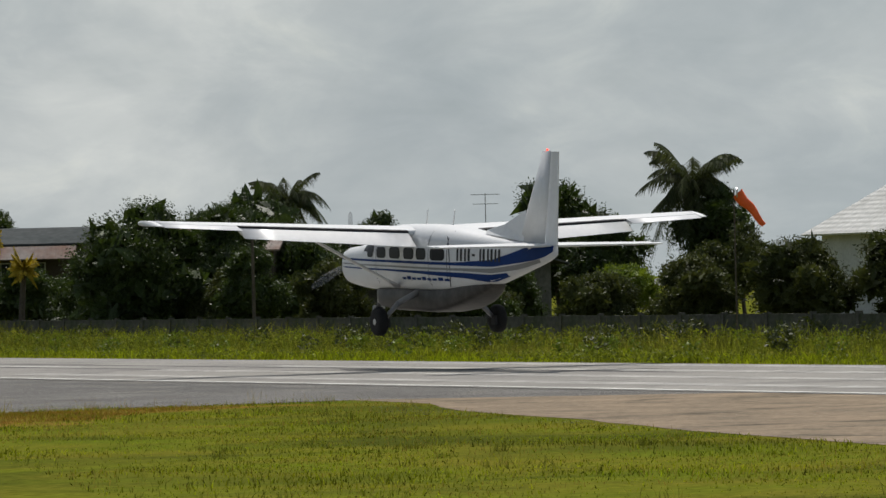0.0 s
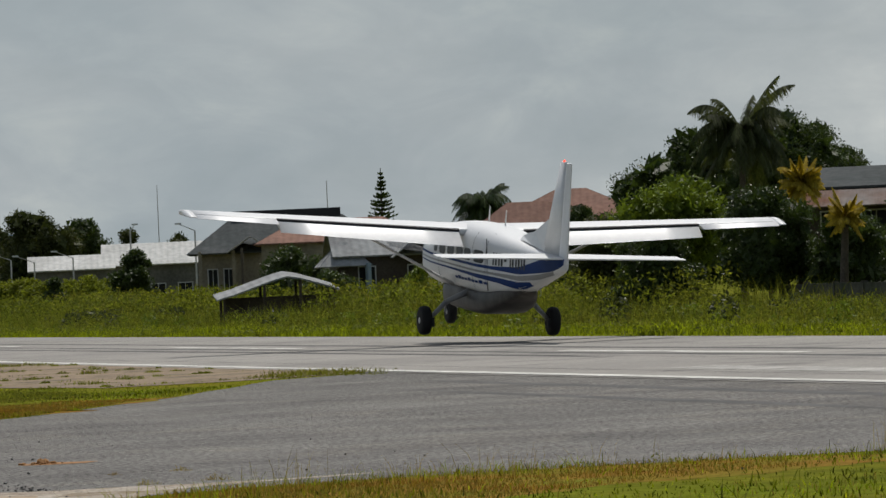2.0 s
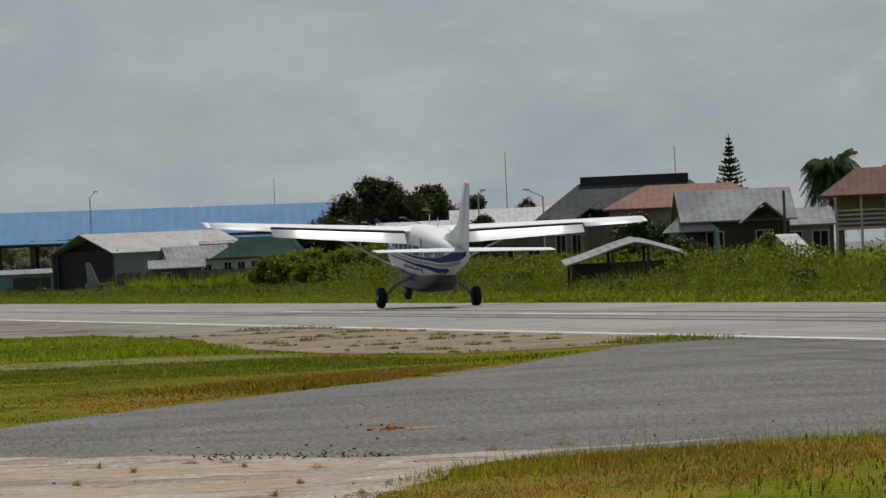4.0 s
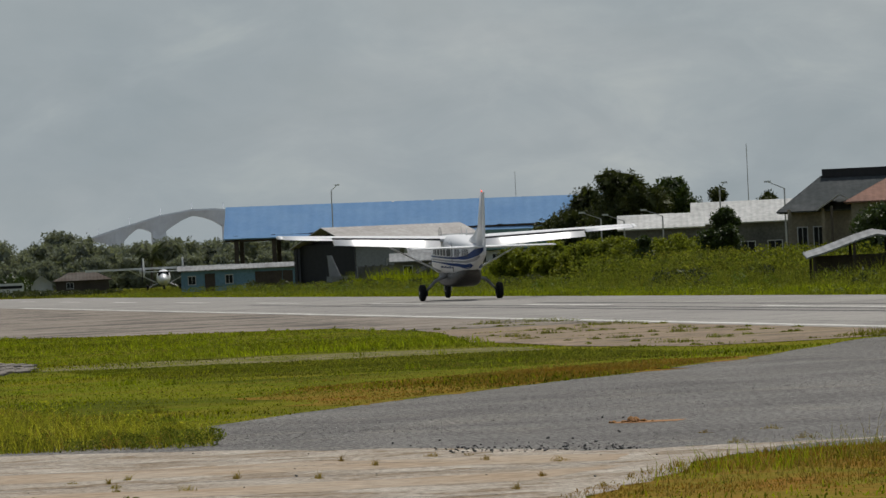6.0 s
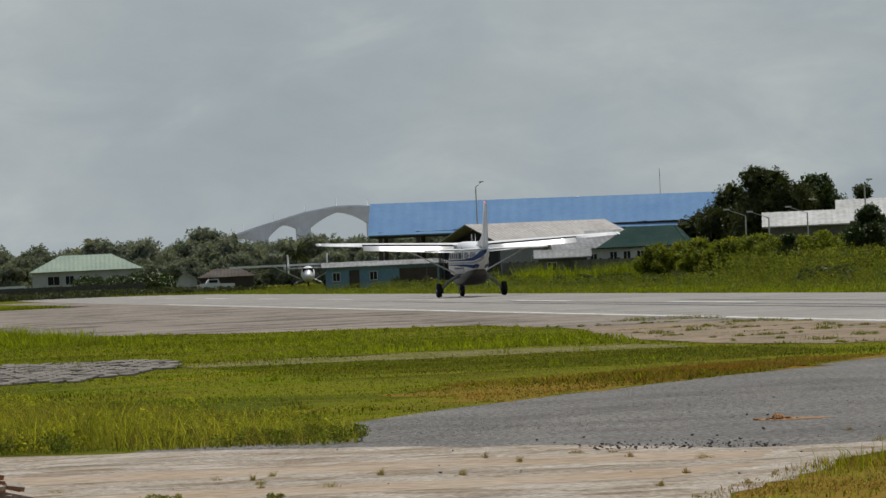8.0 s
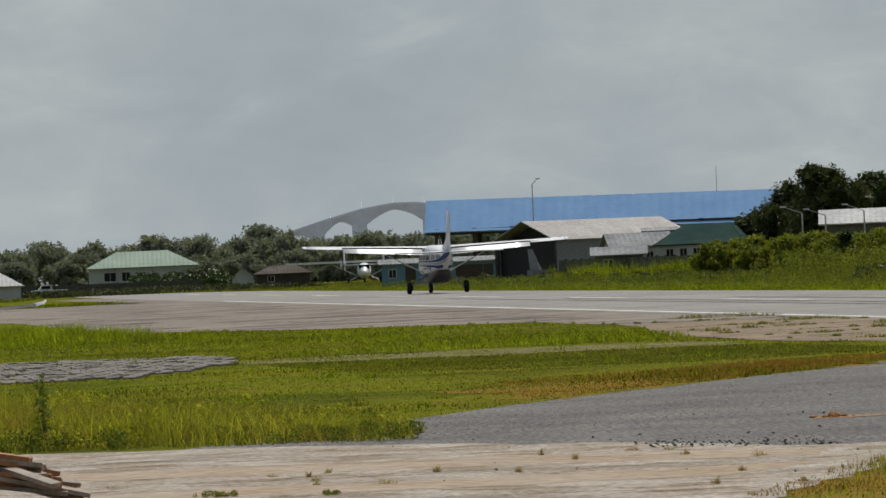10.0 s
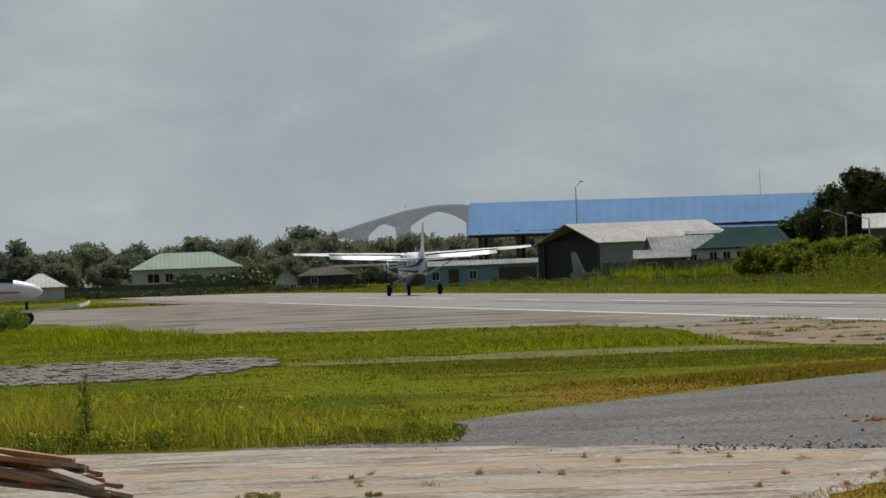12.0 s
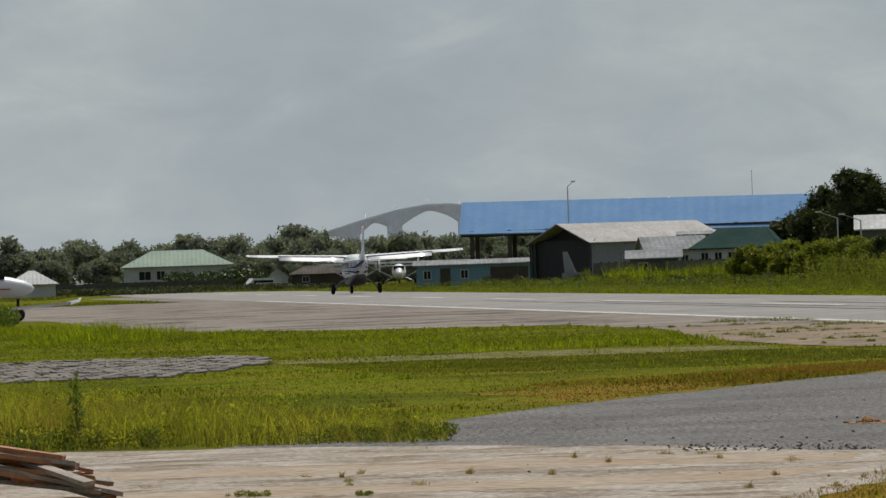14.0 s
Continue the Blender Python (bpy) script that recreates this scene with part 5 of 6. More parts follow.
# the stretch seen first
tree(68.8, 166.2, 6.1, 4.8, 23, leaf=0.105, count=11000, low=0.05, lump=11)
tree(91.5, 214.0, 8.0, 8.0, 24, leaf=0.115, count=13500, lump=13)
tree(84.0, 200.0, 6.8, 6.2, 66, leaf=0.112, count=10500, low=0.02, lump=12)
tree(79.0, 180.0, 4.9, 5.0, 95, leaf=0.105, count=9000, low=0.02)
tree(86.0, 190.0, 5.2, 5.4, 96, leaf=0.105, count=9000, low=0.02)
palm(98.0, 223.0, 8.2, 2.6, 25, count=18, label="dark ragged palm among the trees")
tree(100.3, 215.6, 6.4, 3.9, 26, leaf=0.115, count=6500)
tree(67.0, 158.0, 4.0, 3.2, 68, leaf=0.1, count=5060, low=0.02)
tree(71.0, 158.5, 3.6, 3.4, 67, leaf=0.1, count=5200, low=0.02, mat="leaf_olive")
tree(70.5, 149.0, 2.3, 3.2, 62, leaf=0.093, count=5520, low=0.02, mat="leaf_olive")
tree(72.5, 147.0, 2.2, 3.0, 63, leaf=0.093, count=5520, low=0.02)
tree(101.0, 195.5, 7.7, 6.6, 27, leaf=0.112, count=9500, mat="leaf", low=0.05, label="tall dense broad-leaved tree behind the fence", lump=12)
tree(86.0, 172.0, 3.4, 4.2, 64, leaf=0.1, count=7600, low=0.02)
tree(90.0, 168.0, 3.0, 4.0, 69, leaf=0.1, count=7000, low=0.02, mat="leaf_light")
palm(101.8, 182.5, 8.2, 3.0, 28, count=26, label="dark coconut palm with wind-blown fronds")
tree(97.0, 182.0, 5.4, 4.6, 65, leaf=0.112, count=7000, low=0.02)
tree(102.5, 181.0, 7.0, 4.4, 29, leaf=0.112, count=7500, low=0.05)
tree(100.0, 174.0, 5.0, 4.0, 33, leaf=0.112, count=6500, low=0.02, mat="leaf_olive")
for i, (bx, by, h, w) in enumerate(((82, 146, 3.3, 4.0), (85, 142, 3.9, 4.4), (88.5, 139.5, 4.1, 4.6), (91.5, 136.5, 3.6, 4.2), (79, 149, 2.6, 3.6), (75, 152, 2.3, 3.6), (94, 133, 2.3, 3.4), (72, 148, 2.0, 3.0))):
    tree(bx, by, h, w, 170 + i, leaf=0.1, count=6400, low=0.01, mat="leaf_olive", name="bush", category="bush", label="overgrown olive-green bush behind the fence")
tree(112.0, 166.0, 8.6, 6.4, 36, leaf=0.136, count=4200, low=0.72, label="dark flat-topped tree behind the house")
# behind the roofs
araucaria(*at(14.79, 420), 10.6, 3.7)
palm(*at(15.85, 330), 7.2, 2.3, 37, mat="leaf", count=52, label="bushy dark palm behind the roofs", sag=1.35)
tree(*at(16.6, 340), 6.6, 2.2, 38, leaf=0.2, count=1350)
tree(*at(13.72, 274), 3.9, 3.9, 39, leaf=0.136, count=4950, low=0.05)
tree(*at(15.15, 252), 2.4, 1.9, 40, leaf=0.0992, count=2760, low=0.05, mat="leaf_light")
tree(*at(12.08, 308), 4.3, 2.7, 41, leaf=0.136, count=4050, low=0.05)
tree(*at(12.55, 410), 6.2, 4.0, 42, leaf=0.24, count=1350, mat="leaf_olive")
tree(*at(11.2, 318), 2.8, 1.8, 43, leaf=0.136, count=2025, low=0.05)
tree(*at(14.2, 262), 2.4, 2.6, 44, leaf=0.0992, count=2760, low=0.05)
# the group to the side of the blue hangar
tree(*at(10.55, 385), 7.0, 6.6, 45, leaf=0.17, count=7600, low=0.05, mat="leaf_olive")
tree(*at(11.0, 380), 7.9, 7.0, 46, leaf=0.17, count=8200, low=0.05, mat="leaf_olive")
tree(*at(11.55, 382), 7.2, 4.6, 47, leaf=0.192, count=4800, low=0.05)
tree(*at(12.0, 384), 6.4, 3.6, 48, leaf=0.192, count=3840, low=0.05, mat="leaf_olive")
for i in range(11):
    yw = 9.78 + i * 0.22
    tree(*at(yw, 335 - i * 2), 2.62 + 0.12 * ((i * 7) % 3), 3.0, 70 + i, leaf=0.15, count=1900, low=0.02, mat="leaf_hedge", name="bush", category="bush", label="bright broad-leaved hedge bush", lump=6, group="hedge behind the weeds")
# distant wood at the runway end, its leaf colour greyed and paled for haze
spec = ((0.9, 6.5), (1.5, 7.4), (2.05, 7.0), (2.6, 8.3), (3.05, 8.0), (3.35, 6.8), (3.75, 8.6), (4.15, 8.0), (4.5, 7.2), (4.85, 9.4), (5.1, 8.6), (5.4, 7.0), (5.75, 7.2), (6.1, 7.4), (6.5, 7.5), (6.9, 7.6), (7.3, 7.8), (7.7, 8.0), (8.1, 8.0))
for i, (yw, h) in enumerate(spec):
    tree(*at(yw, 690 + (i * 37) % 60), h * 0.9, 7.5 + (i * 5) % 4, 100 + i, leaf=0.34, count=3000, low=0.02, mat="leaf_far_haze", group="wood at the runway end", label="distant broad-leaved tree, leaves paled for haze")
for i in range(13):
    tree(*at(1.2 + i * 0.5, 655 + (i * 23) % 30), 4.4 + (i * 3) % 3 * 0.6, 5.5, 130 + i, leaf=0.3, count=2000, low=0.02, mat="leaf_far_haze", group="wood at the runway end", label="low distant green tree, leaves paled for haze")
palm(*at(5.85, 640), 5.2, 2.4, 160, count=14)
tree(*at(1.75, 640), 7.4, 6.0, 161, leaf=0.36, count=1800, low=0.02, mat="leaf_far_haze", group="wood at the runway end", label="distant broad-leaved tree, leaves paled for haze")

# ---- parked aircraft and vehicles ----


def twin():
    """A parked twin-engined aeroplane with twin fins, its nose towards the airfield."""
    x, y = at(5.98, 555)
    ob = thing("parked_aeroplane", (x, y, 0), "white parked twin-engined high-wing aeroplane with twin fins", "aeroplane", rz=-5.98)
    bm = bmesh.new()
    rings = []
    for yy, w, b, t in ((-4.9, 0.1, 1.05, 1.25), (-4.5, 0.36, 0.8, 1.5), (-3.5, 0.62, 0.6, 2.0), (-2.5, 0.75, 0.55, 2.25), (2.0, 0.75, 0.55, 2.25), (5.5, 0.3, 1.3, 2.1)):
        rings.append([(w * math.cos(a), yy, (b + t) / 2 + (t - b) / 2 * math.sin(a)) for a in np.linspace(0, math.tau, 18, endpoint=False)])
    loft(bm, rings)
    bmesh.ops.recalc_face_normals(bm, faces=bm.faces[:])
    body = part("fuselage", bm, M["white"], ob, "white body", True)
    part("windscreen", boxes((-0.56, 0.56, -3.78, -3.0, 1.6, 2.02)), M["window"], body, "dark windscreen")
    part("wing", boxes((-8.2, 8.2, -1.0, 0.9, 2.28, 2.5)), M["white"], ob, "white high wing")
    part("tailplane", boxes((-2.5, 2.5, 4.6, 5.6, 2.0, 2.12)), M["white"], ob)
    for s in (-1, 1):
        part("fin", fin_piece((0.9, -0.9, 1.5), (0.5, -0.7, 3.5), 0.14, 0.10), M["white"], ob, "white end fin").location = (s * 2.1, 5.2, 0)
        bm = bmesh.new()
        tube(bm, (s * 2.2, -2.3, 2.1), (s * 2.2, 0.9, 2.2), 0.34, 0.3, 14)
        e = part("engine", bm, M["white"], ob, "white engine nacelle", True)
        part("propeller", boxes((s * 2.2 - 0.05, s * 2.2 + 0.05, -2.4, -2.33, 0.9, 3.3)), M["gap"], e)
        bm = bmesh.new()
        tube(bm, (s * 0.6, 0.2, 0.8), (s * 1.6, 0.2, 0.35), 0.09, 0.07, 8)
        part("gear_leg", bm, M["steel"], ob)
        wheel(ob, (s * 1.7, 0.2, 0.34), 0.34, 0.25)
        bm = bmesh.new()
        tube(bm, (s * 0.8, -0.2, 0.9), (s * 3.6, -0.1, 2.3), 0.06, 0.06, 8)
        part("wing_strut", bm, M["white"], ob)
    wheel(ob, (0, -3.4, 0.3), 0.3, 0.2)
    part("nose_gear_leg", boxes((-0.05, 0.05, -3.45, -3.35, 0.3, 0.8)), M["steel"], ob)


twin()


def parked_nose():
    """The nose and low wing of an aeroplane parked on the apron."""
    x, y = at(1.62, 232)
    ob = thing("parked_aeroplane", (x, y, 0), "white parked aeroplane with a thin red stripe", "aeroplane", rz=-1.6)
    bm = bmesh.new()
    rings = []
    for xx, r, zc in ((1.62, 0.05, 1.42), (1.5, 0.18, 1.43), (1.2, 0.32, 1.45), (0.6, 0.44, 1.50), (-0.4, 0.54, 1.55), (-3.0, 0.64, 1.5), (-6.0, 0.3, 1.7), (-7.5, 0.1, 1.9)):
        rings.append([(xx, r * math.cos(a), zc + r * math.sin(a)) for a in np.linspace(0, math.tau, 20, endpoint=False)])
    loft(bm, rings)
    bmesh.ops.recalc_face_normals(bm, faces=bm.faces[:])
    body = part("fuselage", bm, M["white"], ob, "white body", True)
    part("stripe", boxes((-3.0, 0.6, -0.60, -0.5, 1.40, 1.45)), M["red_stripe"], body, "red stripe")
    part("windscreen", boxes((-0.4, 0.35, -0.4, 0.4, 1.86, 2.05)), M["window"], body)
    part("fin", boxes((-7.4, -6.2, -0.05, 0.05, 1.8, 3.4)), M["white"], ob)
    part("wing", boxes((-1.9, -0.3, -0.9, 3.2, 1.0, 1.12)), M["white"], ob)
    for px, py in ((0.9, 0.0), (-1.0, 0.9), (-1.0, -0.9)):
        wheel(ob, (px, py, 0.3), 0.3, 0.18).matrix_basis = pose(px, py, 0.3, 0, 0, 90)
        part("gear_leg", boxes((px - 0.06, px + 0.06, py - 0.06, py + 0.06, 0.3, 1.0)), M["rubber"], ob)
    # detached wing that lies beside it
    wg = thing("detached_wing", (*at(2.05, 222), 0), "dismantled grey wing with an upturned tip lying on trestles", "aeroplane wing", rz=8)
    bm = bmesh.new()
    loft(bm, [[(-3.2, -0.7, 0.38), (-3.2, 0.6, 0.44), (-3.2, 0.6, 0.52), (-3.2, -0.5, 0.56)], [(1.35, -0.45, 0.72), (1.35, 0.35, 0.74), (1.35, 0.35, 0.8), (1.35, -0.35, 0.82)]])
    bmesh.ops.recalc_face_normals(bm, faces=bm.faces[:])
    part("panel", bm, M["pod"], wg)
    bm = bmesh.new()
    loft(bm, [[(1.3, -0.4, 0.68), (1.3, 0.3, 0.7), (1.3, 0.3, 0.82), (1.3, -0.3, 0.84)], [(1.75, -0.3, 0.8), (1.75, 0.2, 0.82), (1.75, 0.2, 0.9), (1.75, -0.2, 0.92)], [(1.85, -0.2, 0.93), (1.85, 0.1, 0.93), (1.85, 0.1, 0.97), (1.85, -0.1, 0.97)]])
    bmesh.ops.recalc_face_normals(bm, faces=bm.faces[:])
    part("tip", bm, M["white"], wg, "white upturned tip")
    for px, h in ((-2.4, 0.42), (-0.9, 0.55)):
        part("trestle", boxes((px - 0.05, px + 0.05, -0.35, 0.25, 0, h)), M["dark_wood"], wg)


parked_nose()


def pickup(yaw, dist, turn, label, van=False, k=1.0):
    x, y = at(yaw, dist)
    ob = thing("van" if van else "pickup_truck", (x, y, 0), label, "van" if van else "pickup truck", rz=turn)
    prof = [(-2.2, 0.45), (-2.2, 0.95), (-0.4, 0.98), (-0.2, 1.55), (0.9, 1.55), (1.35, 1.02), (2.2, 0.92), (2.25, 0.45)] if not van else [(-2.2, 0.4), (-2.2, 1.6), (-2.0, 1.75), (1.2, 1.75), (1.8, 1.1), (2.2, 1.0), (2.2, 0.4)]
    prof = [(px * k, z * k) for px, z in prof]
    hw = 0.82 * k
    bm = bmesh.new()
    loft(bm, [[(px, -hw, z) for px, z in prof], [(px, hw, z) for px, z in prof]])
    bmesh.ops.recalc_face_normals(bm, faces=bm.faces[:])
    body = part("body", bm, M["car_paint"], ob, "pale body")
    part("side_window", boxes((-0.1 * k if not van else -2.0 * k, 0.95 * k if not van else 1.2 * k, -hw - 0.015, -hw, 1.08 * k, 1.45 * k)), M["window"], body)
    part("side_window", boxes((-0.1 * k if not van else -2.0 * k, 0.95 * k if not van else 1.2 * k, hw, hw + 0.015, 1.08 * k, 1.45 * k)), M["window"], body)
    for px in (-1.4, 1.4):
        for py in (-0.75, 0.75):
            wheel(ob, (px * k, py * k, 0.33 * k), 0.33 * k, 0.2).matrix_basis = pose(px * k, py * k, 0.33 * k, 0, 0, 90)
    return ob


truck = pickup(5.5, 545, 180, "pale pickup truck driving along the perimeter road", k=0.85)
silver_van = pickup(4.0, 565, 180, "dusty silver van driving along the perimeter road", True, 0.85)
white_van = pickup(6.3, 548, 180, "small white van driving along the perimeter road", True, 0.7)

# ---- grass ----
KEEP_TAXI = [(3.6, 52.6)] + TONGUE + [(25.4, 97.5), (25.4, 40), (21.3, 46.1), (19.6, 48.9), (16.5, 47.2), (13.5, 46.2), (10.3, 45.9), (9.0, 45.3), (6.0, 50.6)]
MEADOW = [(-6, 60), (2.2, 54.0), (5.6, 52.0), (6.4, 58.8)] + TONGUE[1:] + [(21.3, 93.2), (19.3, 93.0), (18.1, 98), (18.0, 110), (19.4, 122), (20.3, 131), (20.0, 146), (14, 153), (9.0, 166), (-6, 196)]
PAVED = [(-4, 90.5), (2.6, 90.5), (5.2, 90.0), (6.6, 94.5), (7.9, 101), (8.6, 107), (7.9, 111.2), (3.3, 112), (-4, 112)]
PATHWAY = [(8.0, 99.5), (10.4, 98), (12.5, 97.8), (15.7, 97.2), (17.4, 97), (17.4, 102.4), (14.1, 104), (10.1, 104.8), (8.2, 104.4)]
off_paving = lambda x, y: 1.0 - (0.72 + 0.27 * patch(x, y, 1.5, 59)) * inside(PAVED, x, y) - (0.05 + 0.38 * patch(x, y, 1.2, 55)) * inside(PATHWAY, x, y)
grass("meadow_grass", MEADOW, 300000, 0.010, 0.045, 0.018, "grass", "short bright green grass beside the taxiway", 201, keep=lambda x, y: off_paving(x, y) * np.where(y < 120, 1, 0.55), tall=lambda x, y: 0.4 + 1.6 * patch(x, y, 3, 31) ** 2, bend=1.0)
grass("meadow_dull", [(9, 86), (14, 83), (18.3, 86), (17.6, 96), (12, 97), (8.2, 98)], 60000, 0.012, 0.05, 0.02, "weed", "dull olive grass between the dirt strip and the taxiway", 249, keep=lambda x, y: 0.3 + 0.7 * patch(x, y, 2, 56), bend=1.0)
grass("meadow_tufts", MEADOW, 42000, 0.04, 0.15, 0.014, "verge", "brighter tufts of longer grass in the meadow", 250, clump=0.14, tuft=50, keep=lambda x, y: off_paving(x, y) * np.clip(patch(x, y, 2.4, 57) * 2.4 - 1.3, 0, 1), bend=1.2)
grass("meadow_dry", MEADOW, 60000, 0.02, 0.09, 0.010, "grass_dry", "dry straw blades in the meadow", 251, clump=0.3, tuft=60, keep=lambda x, y: off_paving(x, y) * np.clip(patch(x, y, 3.2, 58) * 1.8 - 0.7, 0, 1) * np.where(y < 95, 1, 0.4), bend=1.1)
leafy("meadow_weeds", MEADOW, 5200, 0.035, 0.012, "grass", "low leafy weeds in the short grass", 231, per=16, keep=lambda x, y: off_paving(x, y) * np.clip(patch(x, y, 3.5, 32) * 1.7 - 0.4, 0.04, 1))
FAR = [(8.6, 190), (9.0, 165), (14, 152), (20.0, 145), (20.3, 131), (19.4, 122), (17.6, 104), (10.1, 107), (8.6, 113), (-6, 115), (-6, 194)]
grass("meadow_grass_far", FAR, 110000, 0.02, 0.10, 0.022, "verge", "lush green grass beyond the paving", 202, keep=lambda x, y: 0.15 + 0.85 * patch(x, y, 4, 9), tall=lambda x, y: 0.3 + 1.3 * patch(x, y, 3, 33) ** 2, bend=1.2)
leafy("far_weeds", FAR, 2600, 0.08, 0.022, "verge", "leafy weeds in the lush grass", 232, per=26, keep=lambda x, y: np.clip(patch(x, y, 5, 34) * 1.8 - 0.6, 0.03, 1))
ROUGH = [(-3, 58), (1.8, 53.9), (5.9, 52.2), (6.5, 58.5), (5.5, 66), (3.6, 74), (-3, 76)]
slope = lambda x, y: np.clip(1.25 - (x - 1.0) * 0.18, 0.35, 1.3) * np.clip(1.5 - (y - 53) * 0.06, 0.4, 1.2)
grass("weeds_near", ROUGH, 80000, 0.10, 0.52, 0.007, "grass_tall", "tall rough grass at the edge of the concrete", 203, clump=0.17, tuft=90, bend=1.5, tall=slope, keep=lambda x, y: 0.35 + 0.65 * patch(x, y, 0.8, 35))
grass("weeds_dry", ROUGH, 50000, 0.12, 0.50, 0.006, "grass_dry", "dry stalks in the tall grass", 233, clump=0.2, tuft=110, bend=1.1, tall=slope, keep=lambda x, y: np.clip(patch(x, y, 1.0, 36) * 1.8 - 0.5, 0.05, 1))
grass("weeds_dark", ROUGH, 16000, 0.08, 0.36, 0.010, "weed", "dark blades in the tall grass", 234, bend=1.6, tall=slope)
leafy("rust_heads", [(2.5, 53.6), (5.8, 52.3), (6.4, 58), (4.2, 66), (1.0, 60)], 420, 0.16, 0.014, "grass_brown", "rusty seed heads in the tall grass", 252, per=26, keep=lambda x, y: patch(x, y, 0.9, 60))
leafy("rough_tufts", ROUGH, 1500, 0.17, 0.024, "grass_tall", "yellow-green leafy tufts in the tall grass", 253, per=36, keep=lambda x, y: np.clip(patch(x, y, 0.9, 61) * 1.8 - 0.5, 0, 1))
leafy("rough_weeds", ROUGH, 1000, 0.14, 0.020, "leaf_weed", "leafy weeds in the tall grass", 235, per=50, keep=lambda x, y: patch(x, y, 1.2, 37))
leafy("broad_weeds", [(-3, 57.2), (1.8, 53.5), (3.0, 53.0), (3.2, 54.2), (1, 56.0), (-3, 59.2)], 520, 0.15, 0.024, "leaf_weed", "dark broad-leaved weeds at the foot of tall grass", 204, per=40)
leafy("corner_weeds", [(4.5, 52.5), (5.9, 52.0), (6.2, 54.0), (5.0, 55.0)], 70, 0.12, 0.018, "leaf_weed", "low leafy weeds at the asphalt corner", 224, per=70)
NEAR = [(10.0, 43.4), (12, 44.6), (14.5, 45.2), (16.2, 44.6), (18.2, 44.4), (18.1, 40.4), (16.1, 35.4), (14.6, 29), (12.6, 21.2), (10.2, 9), (7, -8), (-8, -34), (-20, -30), (-4, 2), (2, 22), (6.0, 34.5), (7.8, 38.6), (8.9, 41.6)]
grass("near_grass", NEAR, 280000, 0.012, 0.06, 0.014, "grass", "short patchy green grass in front of the taxiway", 205, keep=lambda x, y: (0.15 + 0.85 * patch(x, y, 2, 4)) * np.where(y > 37, 0.3 + 0.7 * patch(x, y, 1.1, 52), 1), bend=1.1, tall=lambda x, y: 0.5 + patch(x, y, 1.0, 38))
grass("near_tufts", NEAR, 60000, 0.05, 0.20, 0.012, "weed", "darker tufts of longer grass", 248, bend=1.6, clump=0.14, tuft=50, keep=lambda x, y: np.clip(patch(x, y, 3.0, 54) * 2.2 - 1.1, 0, 1) * np.where(y > 40, 0.3, 1))
leafy("near_weeds", NEAR, 2600, 0.06, 0.012, "leaf_weed", "low leafy weeds in the near grass", 236, per=18, keep=lambda x, y: patch(x, y, 1.5, 39) * np.where(y > 25, 1, 0.3))
grass("near_grass_dry", NEAR, 110000, 0.02, 0.10, 0.007, "grass_dry", "dry seeding grass stalks", 206, keep=lambda x, y: np.clip(patch(x, y, 1.6, 5) * 1.4 - 0.2, 0, 1) * np.where(y > 30, 1, 0.4), bend=0.9)
EDGE = [(7.4, 38.6), (8.5, 41.6), (9.9, 43.6), (12, 44.8), (14.5, 45.3), (18.2, 45.0), (17.6, 43.0), (15, 43.6), (11, 42.6), (9.2, 40.2)]
grass("edge_clumps", [(7.2, 37.6), (8.5, 41.6), (9.8, 43.7), (12, 44.9), (14, 45.4), (13.5, 44.4), (10.6, 42.8), (9.0, 40.0)], 14000, 0.04, 0.17, 0.006, "verge", "ragged green grass clumps at the asphalt edge", 245, bend=1.2, clump=0.07, keep=lambda x, y: np.clip(patch(x, y, 0.7, 50) * 1.6 - 0.4, 0.05, 1))
grass("edge_stalks", EDGE, 1700, 0.08, 0.30, 0.004, "grass_dry", "dry grass stalks along the asphalt edge", 207, bend=0.7, clump=0.12)
grass("edge_tufts", EDGE, 5000, 0.05, 0.20, 0.006, "grass", "green grass tufts along the asphalt edge", 237, bend=0.9, clump=0.10)
grass("corner_grass_dry", [(6.4, 36.6), (7.2, 38.8), (8.5, 42.2), (9.7, 43.9), (12, 45.0), (15, 45.2), (17, 43.6), (14, 42), (11.6, 40.0), (9.6, 36.6)], 60000, 0.012, 0.06, 0.008, "grass_brown", "brown dry grass at the asphalt corner", 218, bend=1.1, keep=lambda x, y: 0.2 + 0.8 * patch(x, y, 0.9, 40))
BROWN = [(9.0, 64.6), (10.2, 67.4), (14.6, 75.2), (17.8, 82.2), (16.6, 83.4), (13.0, 79.5), (10.0, 76), (8.6, 71)]
grass("brown_edge", BROWN, 70000, 0.012, 0.045, 0.018, "grass_brown", "brown dry grass along the taxiway edge", 208, keep=lambda x, y: np.clip(patch(x, y, 1.5, 41) * 1.5 + 0.1, 0.05, 1), bend=1.0)
VERGE = [(40.7, 10), (46.5, 10), (47, 470), (40.8, 470)]
grass("runway_verge", VERGE, 120000, 0.05, 0.22, 0.03, "verge", "bright mown grass along the far runway edge", 209, keep=lambda x, y: np.where(y < 260, 1, 0.6), bend=1.1, tall=lambda x, y: 0.5 + 0.9 * patch(x, y, 1.5, 42))
leafy("verge_leaves", VERGE, 6500, 0.22, 0.05, "leaf_hedge", "bright leafy weeds along the runway edge", 238, per=14, keep=lambda x, y: np.clip(patch(x, y, 3, 43) * 1.6 - 0.3, 0.1, 1))
tall_rise = lambda x, y: np.clip((x - 45) / 9.0, 0.3, 1.15) * np.where((y > 165) & (y < 300), 1.2, np.where(y < 165, 0.8, 0.62))
